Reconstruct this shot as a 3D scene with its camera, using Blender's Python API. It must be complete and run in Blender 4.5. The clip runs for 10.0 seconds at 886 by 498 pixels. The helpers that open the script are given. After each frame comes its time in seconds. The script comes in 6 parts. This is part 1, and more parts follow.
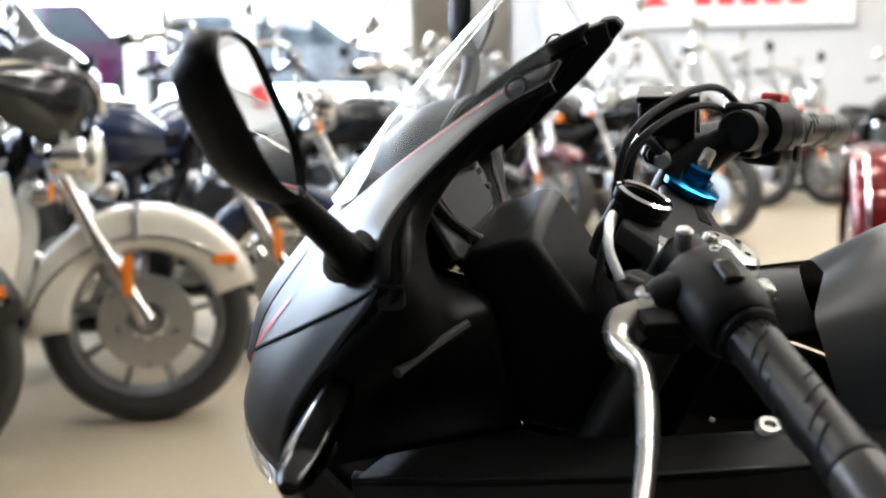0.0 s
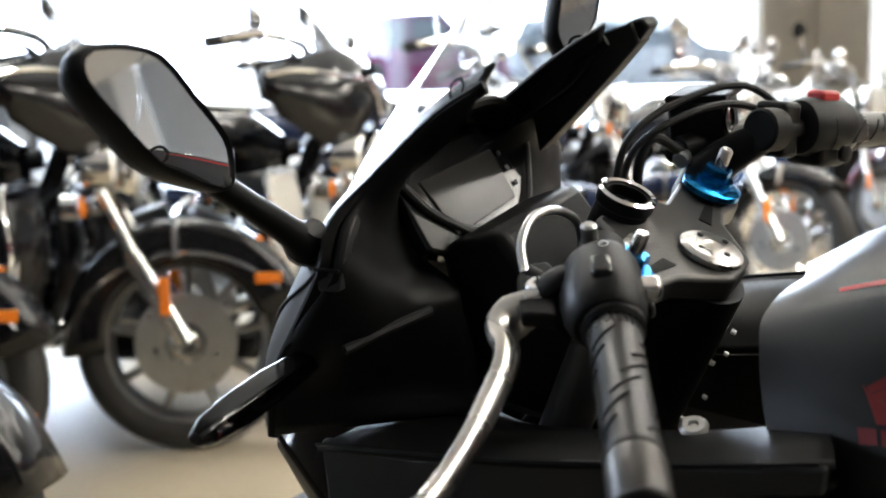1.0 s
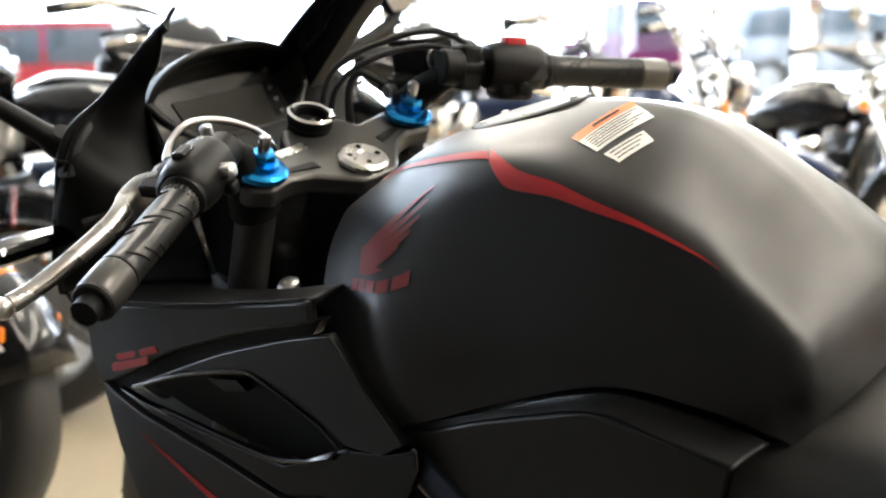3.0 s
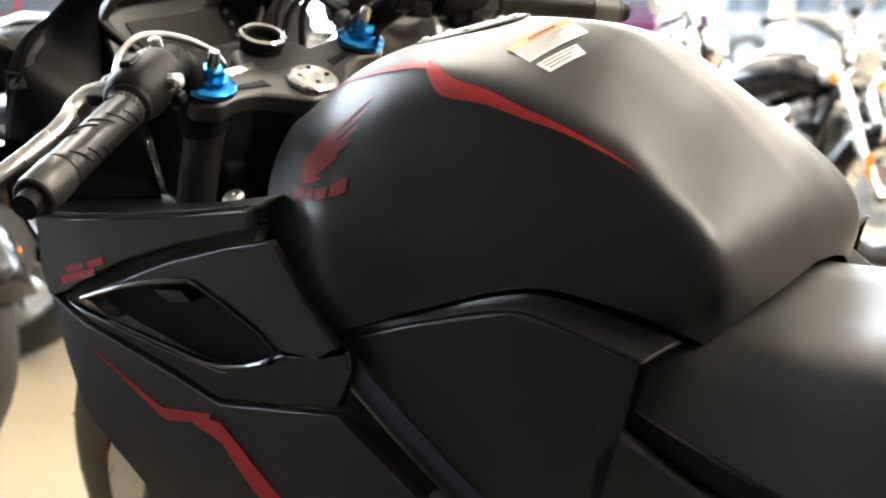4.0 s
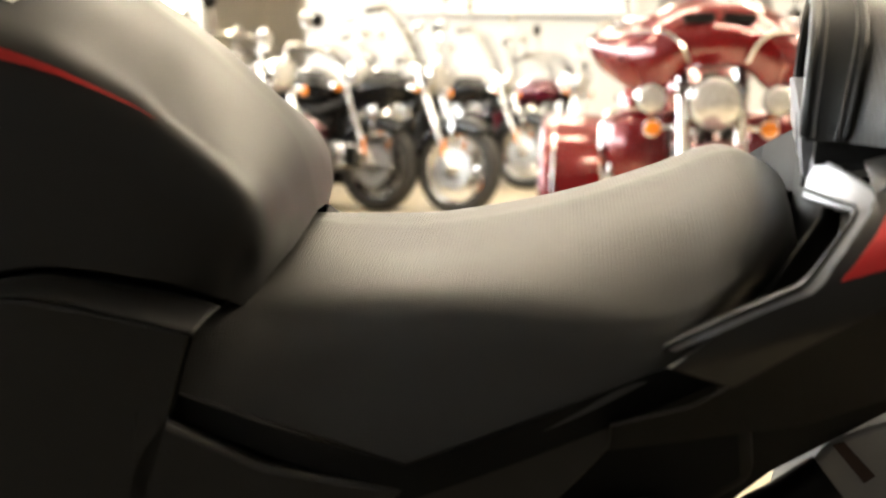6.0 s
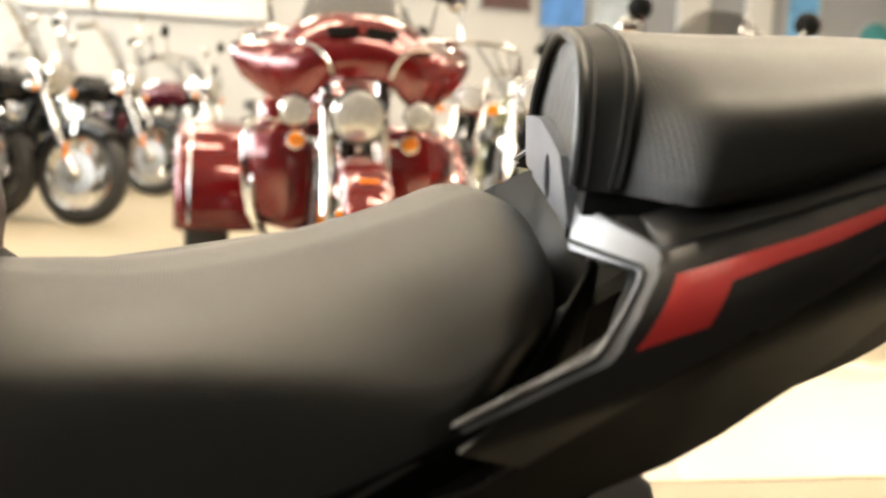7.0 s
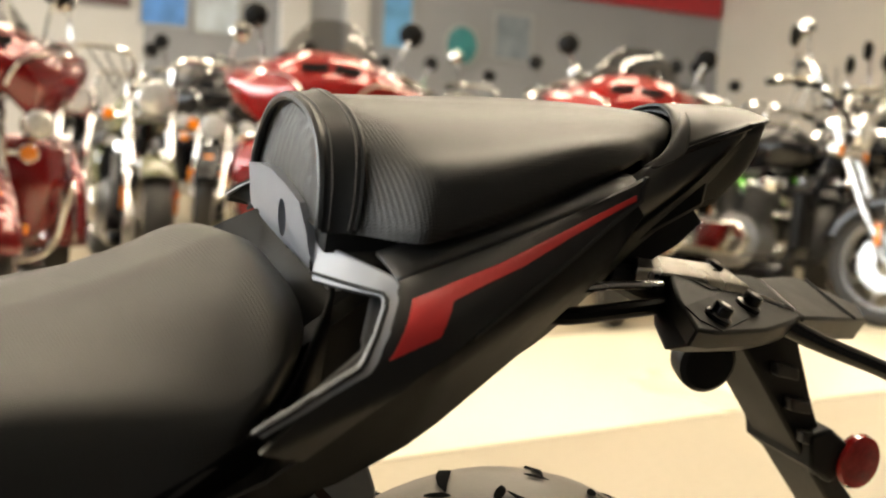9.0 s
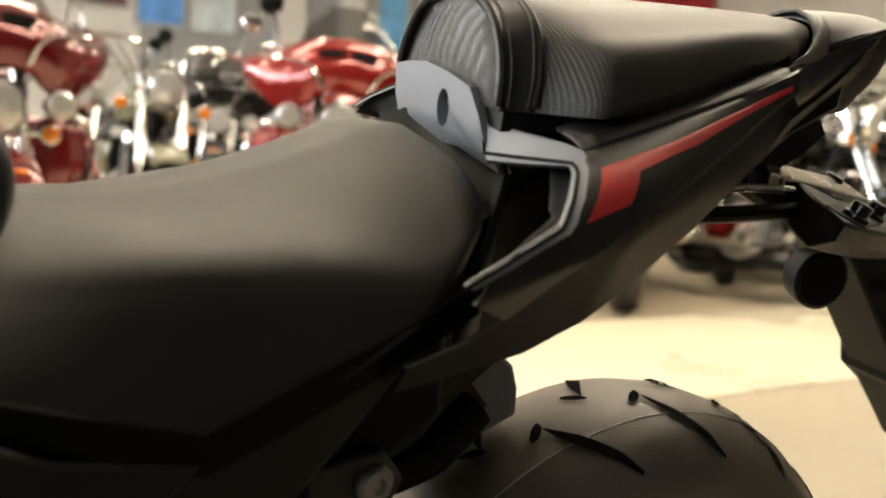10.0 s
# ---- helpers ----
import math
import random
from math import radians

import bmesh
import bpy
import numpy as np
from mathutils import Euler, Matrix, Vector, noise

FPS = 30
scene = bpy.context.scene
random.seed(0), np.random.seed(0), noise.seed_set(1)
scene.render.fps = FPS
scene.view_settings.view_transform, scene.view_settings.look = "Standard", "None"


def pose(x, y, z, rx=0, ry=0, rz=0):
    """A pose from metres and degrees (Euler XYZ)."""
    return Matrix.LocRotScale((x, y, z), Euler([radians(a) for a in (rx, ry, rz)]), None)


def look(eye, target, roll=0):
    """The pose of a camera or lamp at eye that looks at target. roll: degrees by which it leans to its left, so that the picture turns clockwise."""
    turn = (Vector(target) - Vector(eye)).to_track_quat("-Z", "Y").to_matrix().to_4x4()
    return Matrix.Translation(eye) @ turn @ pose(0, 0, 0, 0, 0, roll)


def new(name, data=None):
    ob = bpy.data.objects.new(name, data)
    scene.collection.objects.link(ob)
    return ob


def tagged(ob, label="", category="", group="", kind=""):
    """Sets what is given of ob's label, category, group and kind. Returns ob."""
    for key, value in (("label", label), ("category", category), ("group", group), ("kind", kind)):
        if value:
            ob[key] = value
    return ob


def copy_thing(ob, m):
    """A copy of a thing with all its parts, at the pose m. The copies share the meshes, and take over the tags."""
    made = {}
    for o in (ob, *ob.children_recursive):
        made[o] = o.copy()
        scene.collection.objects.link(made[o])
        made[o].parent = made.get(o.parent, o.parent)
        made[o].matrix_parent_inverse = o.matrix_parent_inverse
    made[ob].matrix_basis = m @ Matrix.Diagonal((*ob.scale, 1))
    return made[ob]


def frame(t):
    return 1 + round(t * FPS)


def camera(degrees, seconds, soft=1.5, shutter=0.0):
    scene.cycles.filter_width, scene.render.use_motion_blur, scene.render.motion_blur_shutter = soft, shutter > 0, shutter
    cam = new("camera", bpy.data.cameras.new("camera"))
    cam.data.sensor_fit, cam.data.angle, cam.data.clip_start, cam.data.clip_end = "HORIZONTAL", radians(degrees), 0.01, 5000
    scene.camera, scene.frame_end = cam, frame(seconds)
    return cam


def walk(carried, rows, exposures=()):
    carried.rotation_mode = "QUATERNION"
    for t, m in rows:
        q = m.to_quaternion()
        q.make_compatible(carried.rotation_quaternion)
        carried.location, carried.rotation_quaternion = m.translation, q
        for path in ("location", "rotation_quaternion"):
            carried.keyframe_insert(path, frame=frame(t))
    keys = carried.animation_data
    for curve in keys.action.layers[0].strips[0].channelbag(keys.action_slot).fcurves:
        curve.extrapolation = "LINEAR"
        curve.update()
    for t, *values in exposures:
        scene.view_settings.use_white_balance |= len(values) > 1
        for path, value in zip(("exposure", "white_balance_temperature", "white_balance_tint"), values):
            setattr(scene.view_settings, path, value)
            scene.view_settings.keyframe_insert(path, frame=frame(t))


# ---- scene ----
cam = camera(43.0, 10.0, soft=2.0)
cam.data.dof.use_dof = True
cam.data.dof.focus_distance = 0.95
cam.data.dof.aperture_fstop = 5.6

PATH = [
    (0.0, -0.4159, -1.1029, 0.9972, 82.28, 0.55, 12.73),
    (0.5, -0.266, -1.0947, 1.0017, 82.38, 0.99, 21.31),
    (1.0, -0.1079, -1.047, 0.9922, 82.63, 1.1, 31.01),
    (1.5, 0.0521, -1.0112, 0.9868, 82.84, 1.09, 38.04),
    (2.0, 0.2233, -1.0, 0.9779, 82.89, 1.09, 39.92),
    (2.5, 0.3657, -0.9652, 0.9594, 82.89, 1.03, 41.72),
    (2.7, 0.4114, -0.9478, 0.9501, 82.87, 1.03, 42.85),
    (3.8, 0.5065, -0.9421, 0.8973, 80.56, -1.47, 42.42),
    (4.0, 0.5058, -0.9441, 0.8907, 80.58, -1.47, 42.28),
    (4.5, 0.4769, -0.9726, 0.873, 80.84, -1.91, 36.06),
    (5.0, 0.4397, -0.9889, 0.8469, 81.22, -2.15, 25.72),
    (5.5, 0.3813, -0.978, 0.8391, 81.57, -2.46, 15.17),
    (5.7, 0.3556, -0.9686, 0.8371, 81.71, -1.84, 11.27),
    (6.8, 0.2636, -0.8295, 0.8333, 82.91, -1.57, -9.98),
    (7.0, 0.255, -0.8308, 0.8488, 83.05, -3.15, -13.49),
    (7.5, 0.2263, -0.8449, 0.8937, 83.31, -2.91, -21.22),
    (8.0, 0.203, -0.8798, 0.9183, 83.51, -2.74, -27.59),
    (8.5, 0.1671, -0.9133, 0.9282, 83.6, -2.72, -31.73),
    (9.0, 0.1204, -0.9226, 0.8849, 83.84, -2.85, -33.49),
    (9.5, 0.0665, -0.8993, 0.8445, 83.96, -2.99, -34.08),
    (10.0, 0.0038, -0.869, 0.791, 84.23, -2.95, -34.2),
]
walk(cam, [(t, pose(x, y, z, rx, ry, rz)) for t, x, y, z, rx, ry, rz in PATH], exposures=[(0.0, 0.55, 5900, 10), (1.0, 0.6, 5950, 10), (2.5, 0.85, 6100, 10), (4.0, 1.4, 6450, 10), (5.0, 1.15, 6750, 10), (5.5, 1.05, 7150, 10), (7.0, 0.55, 7400, 10), (8.5, 0.38, 7350, 10), (10.0, 0.05, 7300, 10)])

# ---- world and light ----
world = bpy.data.worlds.new("sky")
scene.world = world
world.use_nodes = True
wn = world.node_tree
sky = wn.nodes.new("ShaderNodeTexSky")
sky.sky_type, sky.sun_disc = "NISHITA", False
sky.sun_elevation, sky.sun_rotation = radians(53), radians(-51)
wn.links.new(sky.outputs[0], wn.nodes["Background"].inputs[0])
wn.nodes["Background"].inputs[1].default_value = 0.15
sun_data = bpy.data.lights.new("sun", "SUN")
sun_data.energy, sun_data.angle, sun_data.color = 4.5, radians(0.6), (1.0, 0.95, 0.88)
sun = new("sun", sun_data)
sun.matrix_world = look((-30, 24, 52), (0, 0, 0))


def lamp(name, size_x, size_y, watts, m, color=(1.0, 0.90, 0.74)):
    data = bpy.data.lights.new(name, "AREA")
    data.shape, data.size, data.size_y, data.energy, data.color = "RECTANGLE", size_x, size_y, watts, color
    ob = new(name, data)
    ob.matrix_world = m
    return ob

# daylight through the upper panes
lamp("daylight_west", 1.9, 14.0, 760, pose(-10.3, 5.7, 3.7, 0, -80, 0), (0.80, 0.90, 1.0))
lamp("daylight_north", 5.6, 1.9, 480, pose(-7.2, 12.8, 3.7, -80, 0, 0), (0.84, 0.92, 1.0))

# ceiling fixtures: two long rows of tubes and one across the aisle
# all out of view; several added only to put highlights on deck, seats and tank
FIXTURES = [(-3.6, 1.7), (1.9, 1.3), (4.2, 0.4), (4.2, 1.5), (4.2, 2.6), (7.6, 3.9), (-5.5, 4.4), (-5.5, 7.4), (-5.5, 10.4), (-.5, 4.4), (-.5, 7.4), (-.5, 10.4), (4.5, 4.4), (4.5, 7.4), (9.5, 5.4), (9.5, 8.6), (2.2, 6.4), (6.8, 6.2)]
for fx, fy in FIXTURES:
    lamp("unseen_tube_light", 2.4, 0.16, 55, pose(fx, fy, 4.82))

# ---- tools ----
V = Vector


def socket(node, *names):
    for n in names:
        if n in node.inputs:
            return node.inputs[n]


def surface(name, base, rough=0.5, metal=0.0, vary=0.12, scale=18.0, bump=0.05, fine=220.0, coat=0.0, spec=0.5, dirt=0.0, weave=0.0, emit=0.0, sheen=0.0):
    """A procedural surface: base colour varied at two scales, uneven gloss and fine relief."""
    m = bpy.data.materials.new(name)
    m.use_nodes = True
    nt = m.node_tree
    n, link = nt.nodes, nt.links.new
    b = n["Principled BSDF"]
    co = n.new("ShaderNodeTexCoord")
    big, small = n.new("ShaderNodeTexNoise"), n.new("ShaderNodeTexNoise")
    big.inputs["Scale"].default_value, small.inputs["Scale"].default_value = scale, fine
    big.inputs["Detail"].default_value, small.inputs["Detail"].default_value = 3, 2
    link(co.outputs["Object"], big.inputs["Vector"])
    link(co.outputs["Object"], small.inputs["Vector"])
    mix = n.new("ShaderNodeMath")
    mix.operation = "MULTIPLY_ADD"
    link(small.outputs[0], mix.inputs[0])
    mix.inputs[1].default_value = 0.4
    link(big.outputs[0], mix.inputs[2])
    ramp = n.new("ShaderNodeMapRange")
    ramp.inputs[1].default_value, ramp.inputs[2].default_value = 0.35, 1.05
    ramp.inputs[3].default_value, ramp.inputs[4].default_value = 1 - vary, 1 + vary
    link(mix.outputs[0], ramp.inputs[0])
    col = n.new("ShaderNodeVectorMath")
    col.operation = "SCALE"
    col.inputs[0].default_value = base
    link(ramp.outputs[0], col.inputs["Scale"])
    link(col.outputs[0], b.inputs["Base Color"])
    rr = n.new("ShaderNodeMapRange")
    rr.inputs[1].default_value, rr.inputs[2].default_value = 0.3, 0.7
    rr.inputs[3].default_value, rr.inputs[4].default_value = max(0.02, rough * 0.88), min(1, rough * 1.12 + dirt)
    link(big.outputs[0], rr.inputs[0])
    link(rr.outputs[0], b.inputs["Roughness"])
    b.inputs["Metallic"].default_value = metal
    socket(b, "Specular IOR Level").default_value = spec
    if coat:
        b.inputs["Coat Weight"].default_value = coat
        b.inputs["Coat Roughness"].default_value = 0.06
    if sheen:
        b.inputs["Sheen Weight"].default_value = sheen
        b.inputs["Sheen Roughness"].default_value = 0.45
        b.inputs["Sheen Tint"].default_value = (1.0, 0.95, 0.86, 1)
    if emit:
        b.inputs["Emission Color"].default_value = (*base, 1)
        b.inputs["Emission Strength"].default_value = emit
    if bump or weave:
        bm = n.new("ShaderNodeBump")
        bm.inputs["Distance"].default_value = 0.002
        bm.inputs["Strength"].default_value = bump + weave
        if weave:
            mp = n.new("ShaderNodeMapping")
            mp.inputs["Rotation"].default_value = (radians(45), 0, 0)
            link(co.outputs["Object"], mp.inputs[0])
            ws = []
            for axis, sc in (("X", 128.0), ("Z", 142.0)):
                w = n.new("ShaderNodeTexWave")
                w.bands_direction = axis
                w.inputs["Scale"].default_value = sc
                link(mp.outputs[0], w.inputs["Vector"])
                ws.append(w)
            a1 = n.new("ShaderNodeMath")
            a1.operation = "MULTIPLY"
            link(ws[0].outputs["Fac"], a1.inputs[0])
            link(ws[1].outputs["Fac"], a1.inputs[1])
            link(a1.outputs[0], bm.inputs["Height"])
            bm.inputs["Distance"].default_value = 0.0006
        else:
            link(small.outputs[0], bm.inputs["Height"])
        link(bm.outputs[0], b.inputs["Normal"])
    return m


def glass(name, tint=(1, 1, 1), rough=0.0):
    """Thin clear sheet: mostly transparent with a mirror-like gloss."""
    m = bpy.data.materials.new(name)
    m.use_nodes = True
    n, link = m.node_tree.nodes, m.node_tree.links.new
    n.remove(n["Principled BSDF"])
    tr, gl, mx, fr = n.new("ShaderNodeBsdfTransparent"), n.new("ShaderNodeBsdfGlossy"), n.new("ShaderNodeMixShader"), n.new("ShaderNodeLayerWeight")
    tr.inputs[0].default_value = (*tint, 1)
    gl.inputs["Roughness"].default_value = rough
    fr.inputs[0].default_value = 0.5
    pw, ma = n.new("ShaderNodeMath"), n.new("ShaderNodeMath")
    pw.operation, ma.operation = "POWER", "MULTIPLY_ADD"
    link(fr.outputs["Facing"], pw.inputs[0])
    pw.inputs[1].default_value, ma.inputs[1].default_value, ma.inputs[2].default_value = 4.0, 0.7, 0.06
    link(pw.outputs[0], ma.inputs[0])
    link(ma.outputs[0], mx.inputs[0])
    link(tr.outputs[0], mx.inputs[1])
    link(gl.outputs[0], mx.inputs[2])
    link(mx.outputs[0], n["Material Output"].inputs[0])
    return m


def mesh_of(name, bm, material=None, smooth=35.0):
    me = bpy.data.meshes.new(name)
    bmesh.ops.recalc_face_normals(bm, faces=bm.faces)
    lim = radians(smooth)
    for f in bm.faces:
        f.smooth = smooth > 0
    if smooth > 0:
        for e in bm.edges:
            if len(e.link_faces) == 2 and e.calc_face_angle(0) > lim:
                e.smooth = False
    bm.to_mesh(me)
    bm.free()
    if material:
        me.materials.append(material)
    return me


def part(name, bm, material, parent, label="", smooth=35.0, bevel=0.0, thick=0.0, matrix=None):
    """Links a bmesh as one mesh object under a thing or part."""
    ob = new(name, mesh_of(name, bm, material, smooth))
    ob.parent = parent
    if matrix is not None:
        ob.matrix_basis = matrix
    if thick:
        s = ob.modifiers.new("thickness", "SOLIDIFY")
        s.thickness, s.offset = thick, -1
    if bevel:
        bv = ob.modifiers.new("edges", "BEVEL")
        bv.width, bv.segments, bv.limit_method, bv.angle_limit = bevel, 2, "ANGLE", radians(40)
    if label:
        ob["label"] = label
    return ob


def thing(name, label, category, m=None, group="", kind=""):
    ob = new(name)
    ob.empty_display_size = 0.1
    if m is not None:
        ob.matrix_basis = m
    return tagged(ob, label, category, group, kind)


def spline(pts, n):
    """A smooth curve through pts, n steps a span."""
    p = [V(a) for a in pts]
    p = [p[0] * 2 - p[1]] + p + [p[-1] * 2 - p[-2]]
    out = []
    for i in range(1, len(p) - 2):
        a, b, c, d = p[i - 1:i + 3]
        for k in range(n):
            t = k / n
            out.append(0.5 * (2 * b + (c - a) * t + (2 * a - 5 * b + 4 * c - d) * t * t + (3 * b - a - 3 * c + d) * t ** 3))
    out.append(p[-2])
    return out


def refine(grid, nu, nv):
    cols = [spline(r, nv) for r in grid]
    rows = [spline([c[j] for c in cols], nu) for j in range(len(cols[0]))]
    return [[rows[j][i] for j in range(len(rows))] for i in range(len(rows[0]))]


def sheet(grid, nu=5, nv=5, mirror=False, bm=None):
    """A smooth surface through a grid of points; mirror adds its other half across the centre plane."""
    bm = bm or bmesh.new()
    g = refine(grid, nu, nv)
    sides = (1, -1) if mirror else (1,)
    made = []
    for s in sides:
        made.append([[bm.verts.new((p.x, p.y * s, p.z)) for p in r] for r in g])
    for vs in made:
        for i in range(len(vs) - 1):
            for j in range(len(vs[0]) - 1):
                bm.faces.new((vs[i][j], vs[i + 1][j], vs[i + 1][j + 1], vs[i][j + 1]))
    if mirror:
        bmesh.ops.remove_doubles(bm, verts=bm.verts, dist=0.0006)
    return bm


def basis(d, up=(0, 0, 1)):
    d = V(d).normalized()
    a = V(up).cross(d)
    if a.length < 1e-4:
        a = V((1, 0, 0)).cross(d)
    a.normalize()
    return a, d.cross(a), d


def ring(bm, c, a, b, r, n, squash=1.0):
    return [bm.verts.new(V(c) + a * (r * math.cos(2 * math.pi * k / n)) + b * (r * squash * math.sin(2 * math.pi * k / n))) for k in range(n)]


def bridge(bm, r1, r2):
    n = len(r1)
    for k in range(n):
        bm.faces.new((r1[k], r1[(k + 1) % n], r2[(k + 1) % n], r2[k]))


def tube(pts, r, n=12, smooth=0, bm=None, caps=True, squash=1.0):
    """A rod along pts; r is one radius or one for each point."""
    bm = bm or bmesh.new()
    p = [V(a) for a in pts]
    rs = list(r) if isinstance(r, (list, tuple)) else [r] * len(p)
    if smooth:
        dense = spline(p, smooth)
        rs = [rs[min(int(i / smooth), len(rs) - 2)] * (1 - (i / smooth - min(int(i / smooth), len(rs) - 2))) + rs[min(int(i / smooth), len(rs) - 2) + 1] * (i / smooth - min(int(i / smooth), len(rs) - 2)) for i in range(len(dense))]
        p = dense
    last, up = None, V((0, 0, 1))
    first = None
    for i, c in enumerate(p):
        d = (p[min(i + 1, len(p) - 1)] - p[max(i - 1, 0)])
        a, b, d = basis(d, up if abs(d.normalized().dot(up)) < 0.95 else V((0, 1, 0)))
        if last is not None:
            a = (prev_a - d * prev_a.dot(d)).normalized()
            b = d.cross(a)
        prev_a = a
        cur = ring(bm, c, a, b, rs[i], n, squash)
        if last:
            bridge(bm, last, cur)
        first = first or cur
        last = cur
    if caps:
        bm.faces.new(first[::-1])
        bm.faces.new(last)
    return bm


def lathe(profile, origin=(0, 0, 0), axis=(0, 0, 1), n=24, bm=None, closed=False):
    """Turns a profile of (radius, height) about an axis."""
    bm = bm or bmesh.new()
    a, b, d = basis(axis)
    last = first = None
    for r, h in profile:
        cur = ring(bm, V(origin) + d * h, a, b, max(r, 1e-4), n)
        if last:
            bridge(bm, last, cur)
        first = first or cur
        last = cur
    if closed:
        bridge(bm, last, first)
    else:
        bm.faces.new(first[::-1])
        bm.faces.new(last)
    return bm


def box(c, s, bm=None, m=None):
    bm = bm or bmesh.new()
    mm = (m or Matrix()) @ Matrix.Translation(c) @ Matrix.Diagonal((*s, 1))
    bmesh.ops.create_cube(bm, size=1.0, matrix=mm)
    return bm


def slab(poly, depth, place, bm=None):
    """A prism: poly in 2D, place(u, v, w) sets it in space, w from 0 to depth."""
    bm = bm or bmesh.new()
    lo = [bm.verts.new(place(u, v, 0.0)) for u, v in poly]
    hi = [bm.verts.new(place(u, v, depth)) for u, v in poly]
    bm.faces.new(lo[::-1])
    bm.faces.new(hi)
    for k in range(len(poly)):
        bm.faces.new((lo[k], lo[(k + 1) % len(poly)], hi[(k + 1) % len(poly)], hi[k]))
    return bm


def bent(poly, yof, depth, cuts=2, bm=None):
    """A panel with outline poly in (x, z) whose outer face lies at y = yof(x, z); depth goes inwards."""
    bm = bm or bmesh.new()
    vs = [bm.verts.new((x, 0, z)) for x, z in poly]
    bm.faces.new(vs)
    bmesh.ops.triangulate(bm, faces=bm.faces)
    for _ in range(cuts):
        bmesh.ops.subdivide_edges(bm, edges=bm.edges, cuts=1)
        bmesh.ops.triangulate(bm, faces=bm.faces)
    geo = bmesh.ops.extrude_face_region(bm, geom=bm.faces[:])
    top = {v for v in geo["geom"] if isinstance(v, bmesh.types.BMVert)}
    for v in bm.verts:
        v.co.y = yof(v.co.x, v.co.z) + (0 if v in top else depth)
    return bm


def flipped(bm):
    """The other side's twin of a left-hand shape."""
    out = bm.copy()
    for v in out.verts:
        v.co.y = -v.co.y
    bmesh.ops.reverse_faces(out, faces=out.faces)
    return out


# ---- materials ----
M_PAINT = surface("matte_dark_paint", (0.010, 0.0097, 0.0093), 0.37, 0.0, vary=0.05, scale=3, bump=0.015, fine=1500, spec=0.48)
M_BLACKPL = surface("black_moulded_plastic", (0.004, 0.004, 0.004), 0.48, vary=0.15, bump=0.12, fine=900, scale=8, spec=0.15)
M_GLOSSBL = surface("gloss_black_plastic", (0.005, 0.005, 0.005), 0.14, vary=0.1, bump=0.01)
M_RUBBER = surface("black_rubber", (0.009, 0.009, 0.009), 0.5, vary=0.2, bump=0.12, fine=600, spec=0.28)
M_GRIP = surface("grip_rubber", (0.010, 0.0095, 0.009), 0.34, vary=0.2, bump=0.05, fine=600, spec=0.28)
M_VINYL = surface("seat_vinyl", (0.0150, 0.0142, 0.0128), 0.46, vary=0.1, scale=6, weave=0.62, bump=0.0, spec=0.54, sheen=0.05)
M_VINYLS = surface("smooth_vinyl", (0.007, 0.007, 0.007), 0.42, vary=0.15, bump=0.1, fine=700, spec=0.32)
M_THREAD = surface("grey_thread", (0.16, 0.15, 0.14), 0.7, vary=0.2, bump=0.1)
M_RED = surface("red_decal", (0.45, 0.018, 0.018), 0.38, vary=0.06, bump=0.01)
M_SILVER = surface("silver_paint", (0.25, 0.26, 0.285), 0.40, 0.2, vary=0.05, bump=0.02, fine=900)
M_ALU = surface("cast_aluminium", (0.62, 0.60, 0.57), 0.28, 1.0, vary=0.12, bump=0.05, fine=350)
M_CHROME = surface("chrome", (0.78, 0.77, 0.75), 0.07, 1.0, vary=0.06, bump=0.0)
M_BAREND = surface("satin_black_bar_end", (0.060, 0.057, 0.053), 0.36, 0.6, vary=0.12, bump=0.05, fine=500)
M_STEEL = surface("zinc_steel", (0.5, 0.5, 0.49), 0.3, 1.0, vary=0.15, bump=0.05)
M_BLUE = surface("blue_anodised", (0.02, 0.26, 0.62), 0.25, 0.9, vary=0.1, bump=0.03)
M_TRIPLE = surface("dark_painted_alloy", (0.075, 0.073, 0.07), 0.40, 0.7, vary=0.15, bump=0.12, fine=500)
M_GREYPL = surface("grey_moulded_plastic", (0.014, 0.0137, 0.0133), 0.42, vary=0.12, bump=0.10, fine=800, spec=0.4)
M_LCD = surface("lcd_glass", (0.022, 0.021, 0.019), 0.15, spec=0.15, vary=0.05, bump=0.0)
M_WHITE = surface("white_label", (0.78, 0.77, 0.73), 0.5, vary=0.04, bump=0.0)
M_ORANGE = surface("orange_label", (0.75, 0.18, 0.03), 0.45, vary=0.05, bump=0.0)
M_INK = surface("black_ink", (0.005, 0.005, 0.005), 0.6, vary=0.05, bump=0.0, spec=0.2)
M_MIRROR = surface("mirror_glass", (0.9, 0.9, 0.9), 0.02, 1.0, vary=0.0, bump=0.0)
M_SCREEN = glass("clear_screen", (0.93, 0.94, 0.95))
M_SMOKE = glass("smoked_lens", (0.35, 0.34, 0.33), 0.03)
M_LENS = glass("clear_lens", (0.95, 0.96, 0.97), 0.02)
M_REDLENS = surface("red_reflector", (0.35, 0.01, 0.01), 0.12, vary=0.35, scale=120, bump=0.1, coat=1.0)
M_FRAMEBL = surface("satin_frame_paint", (0.05, 0.06, 0.085), 0.35, 0.7, vary=0.2, bump=0.05)
M_TYRE = surface("tyre_rubber", (0.020, 0.019, 0.018), 0.55, vary=0.25, scale=25, bump=0.15, fine=500)
M_DUSTY = surface("dusty_tyre_rubber", (0.125, 0.108, 0.084), 0.52, vary=0.25, scale=25, bump=0.15, fine=500)
M_SWITCH = surface("switch_plastic", (0.007, 0.0068, 0.0065), 0.42, vary=0.12, bump=0.10, fine=800, spec=0.16)
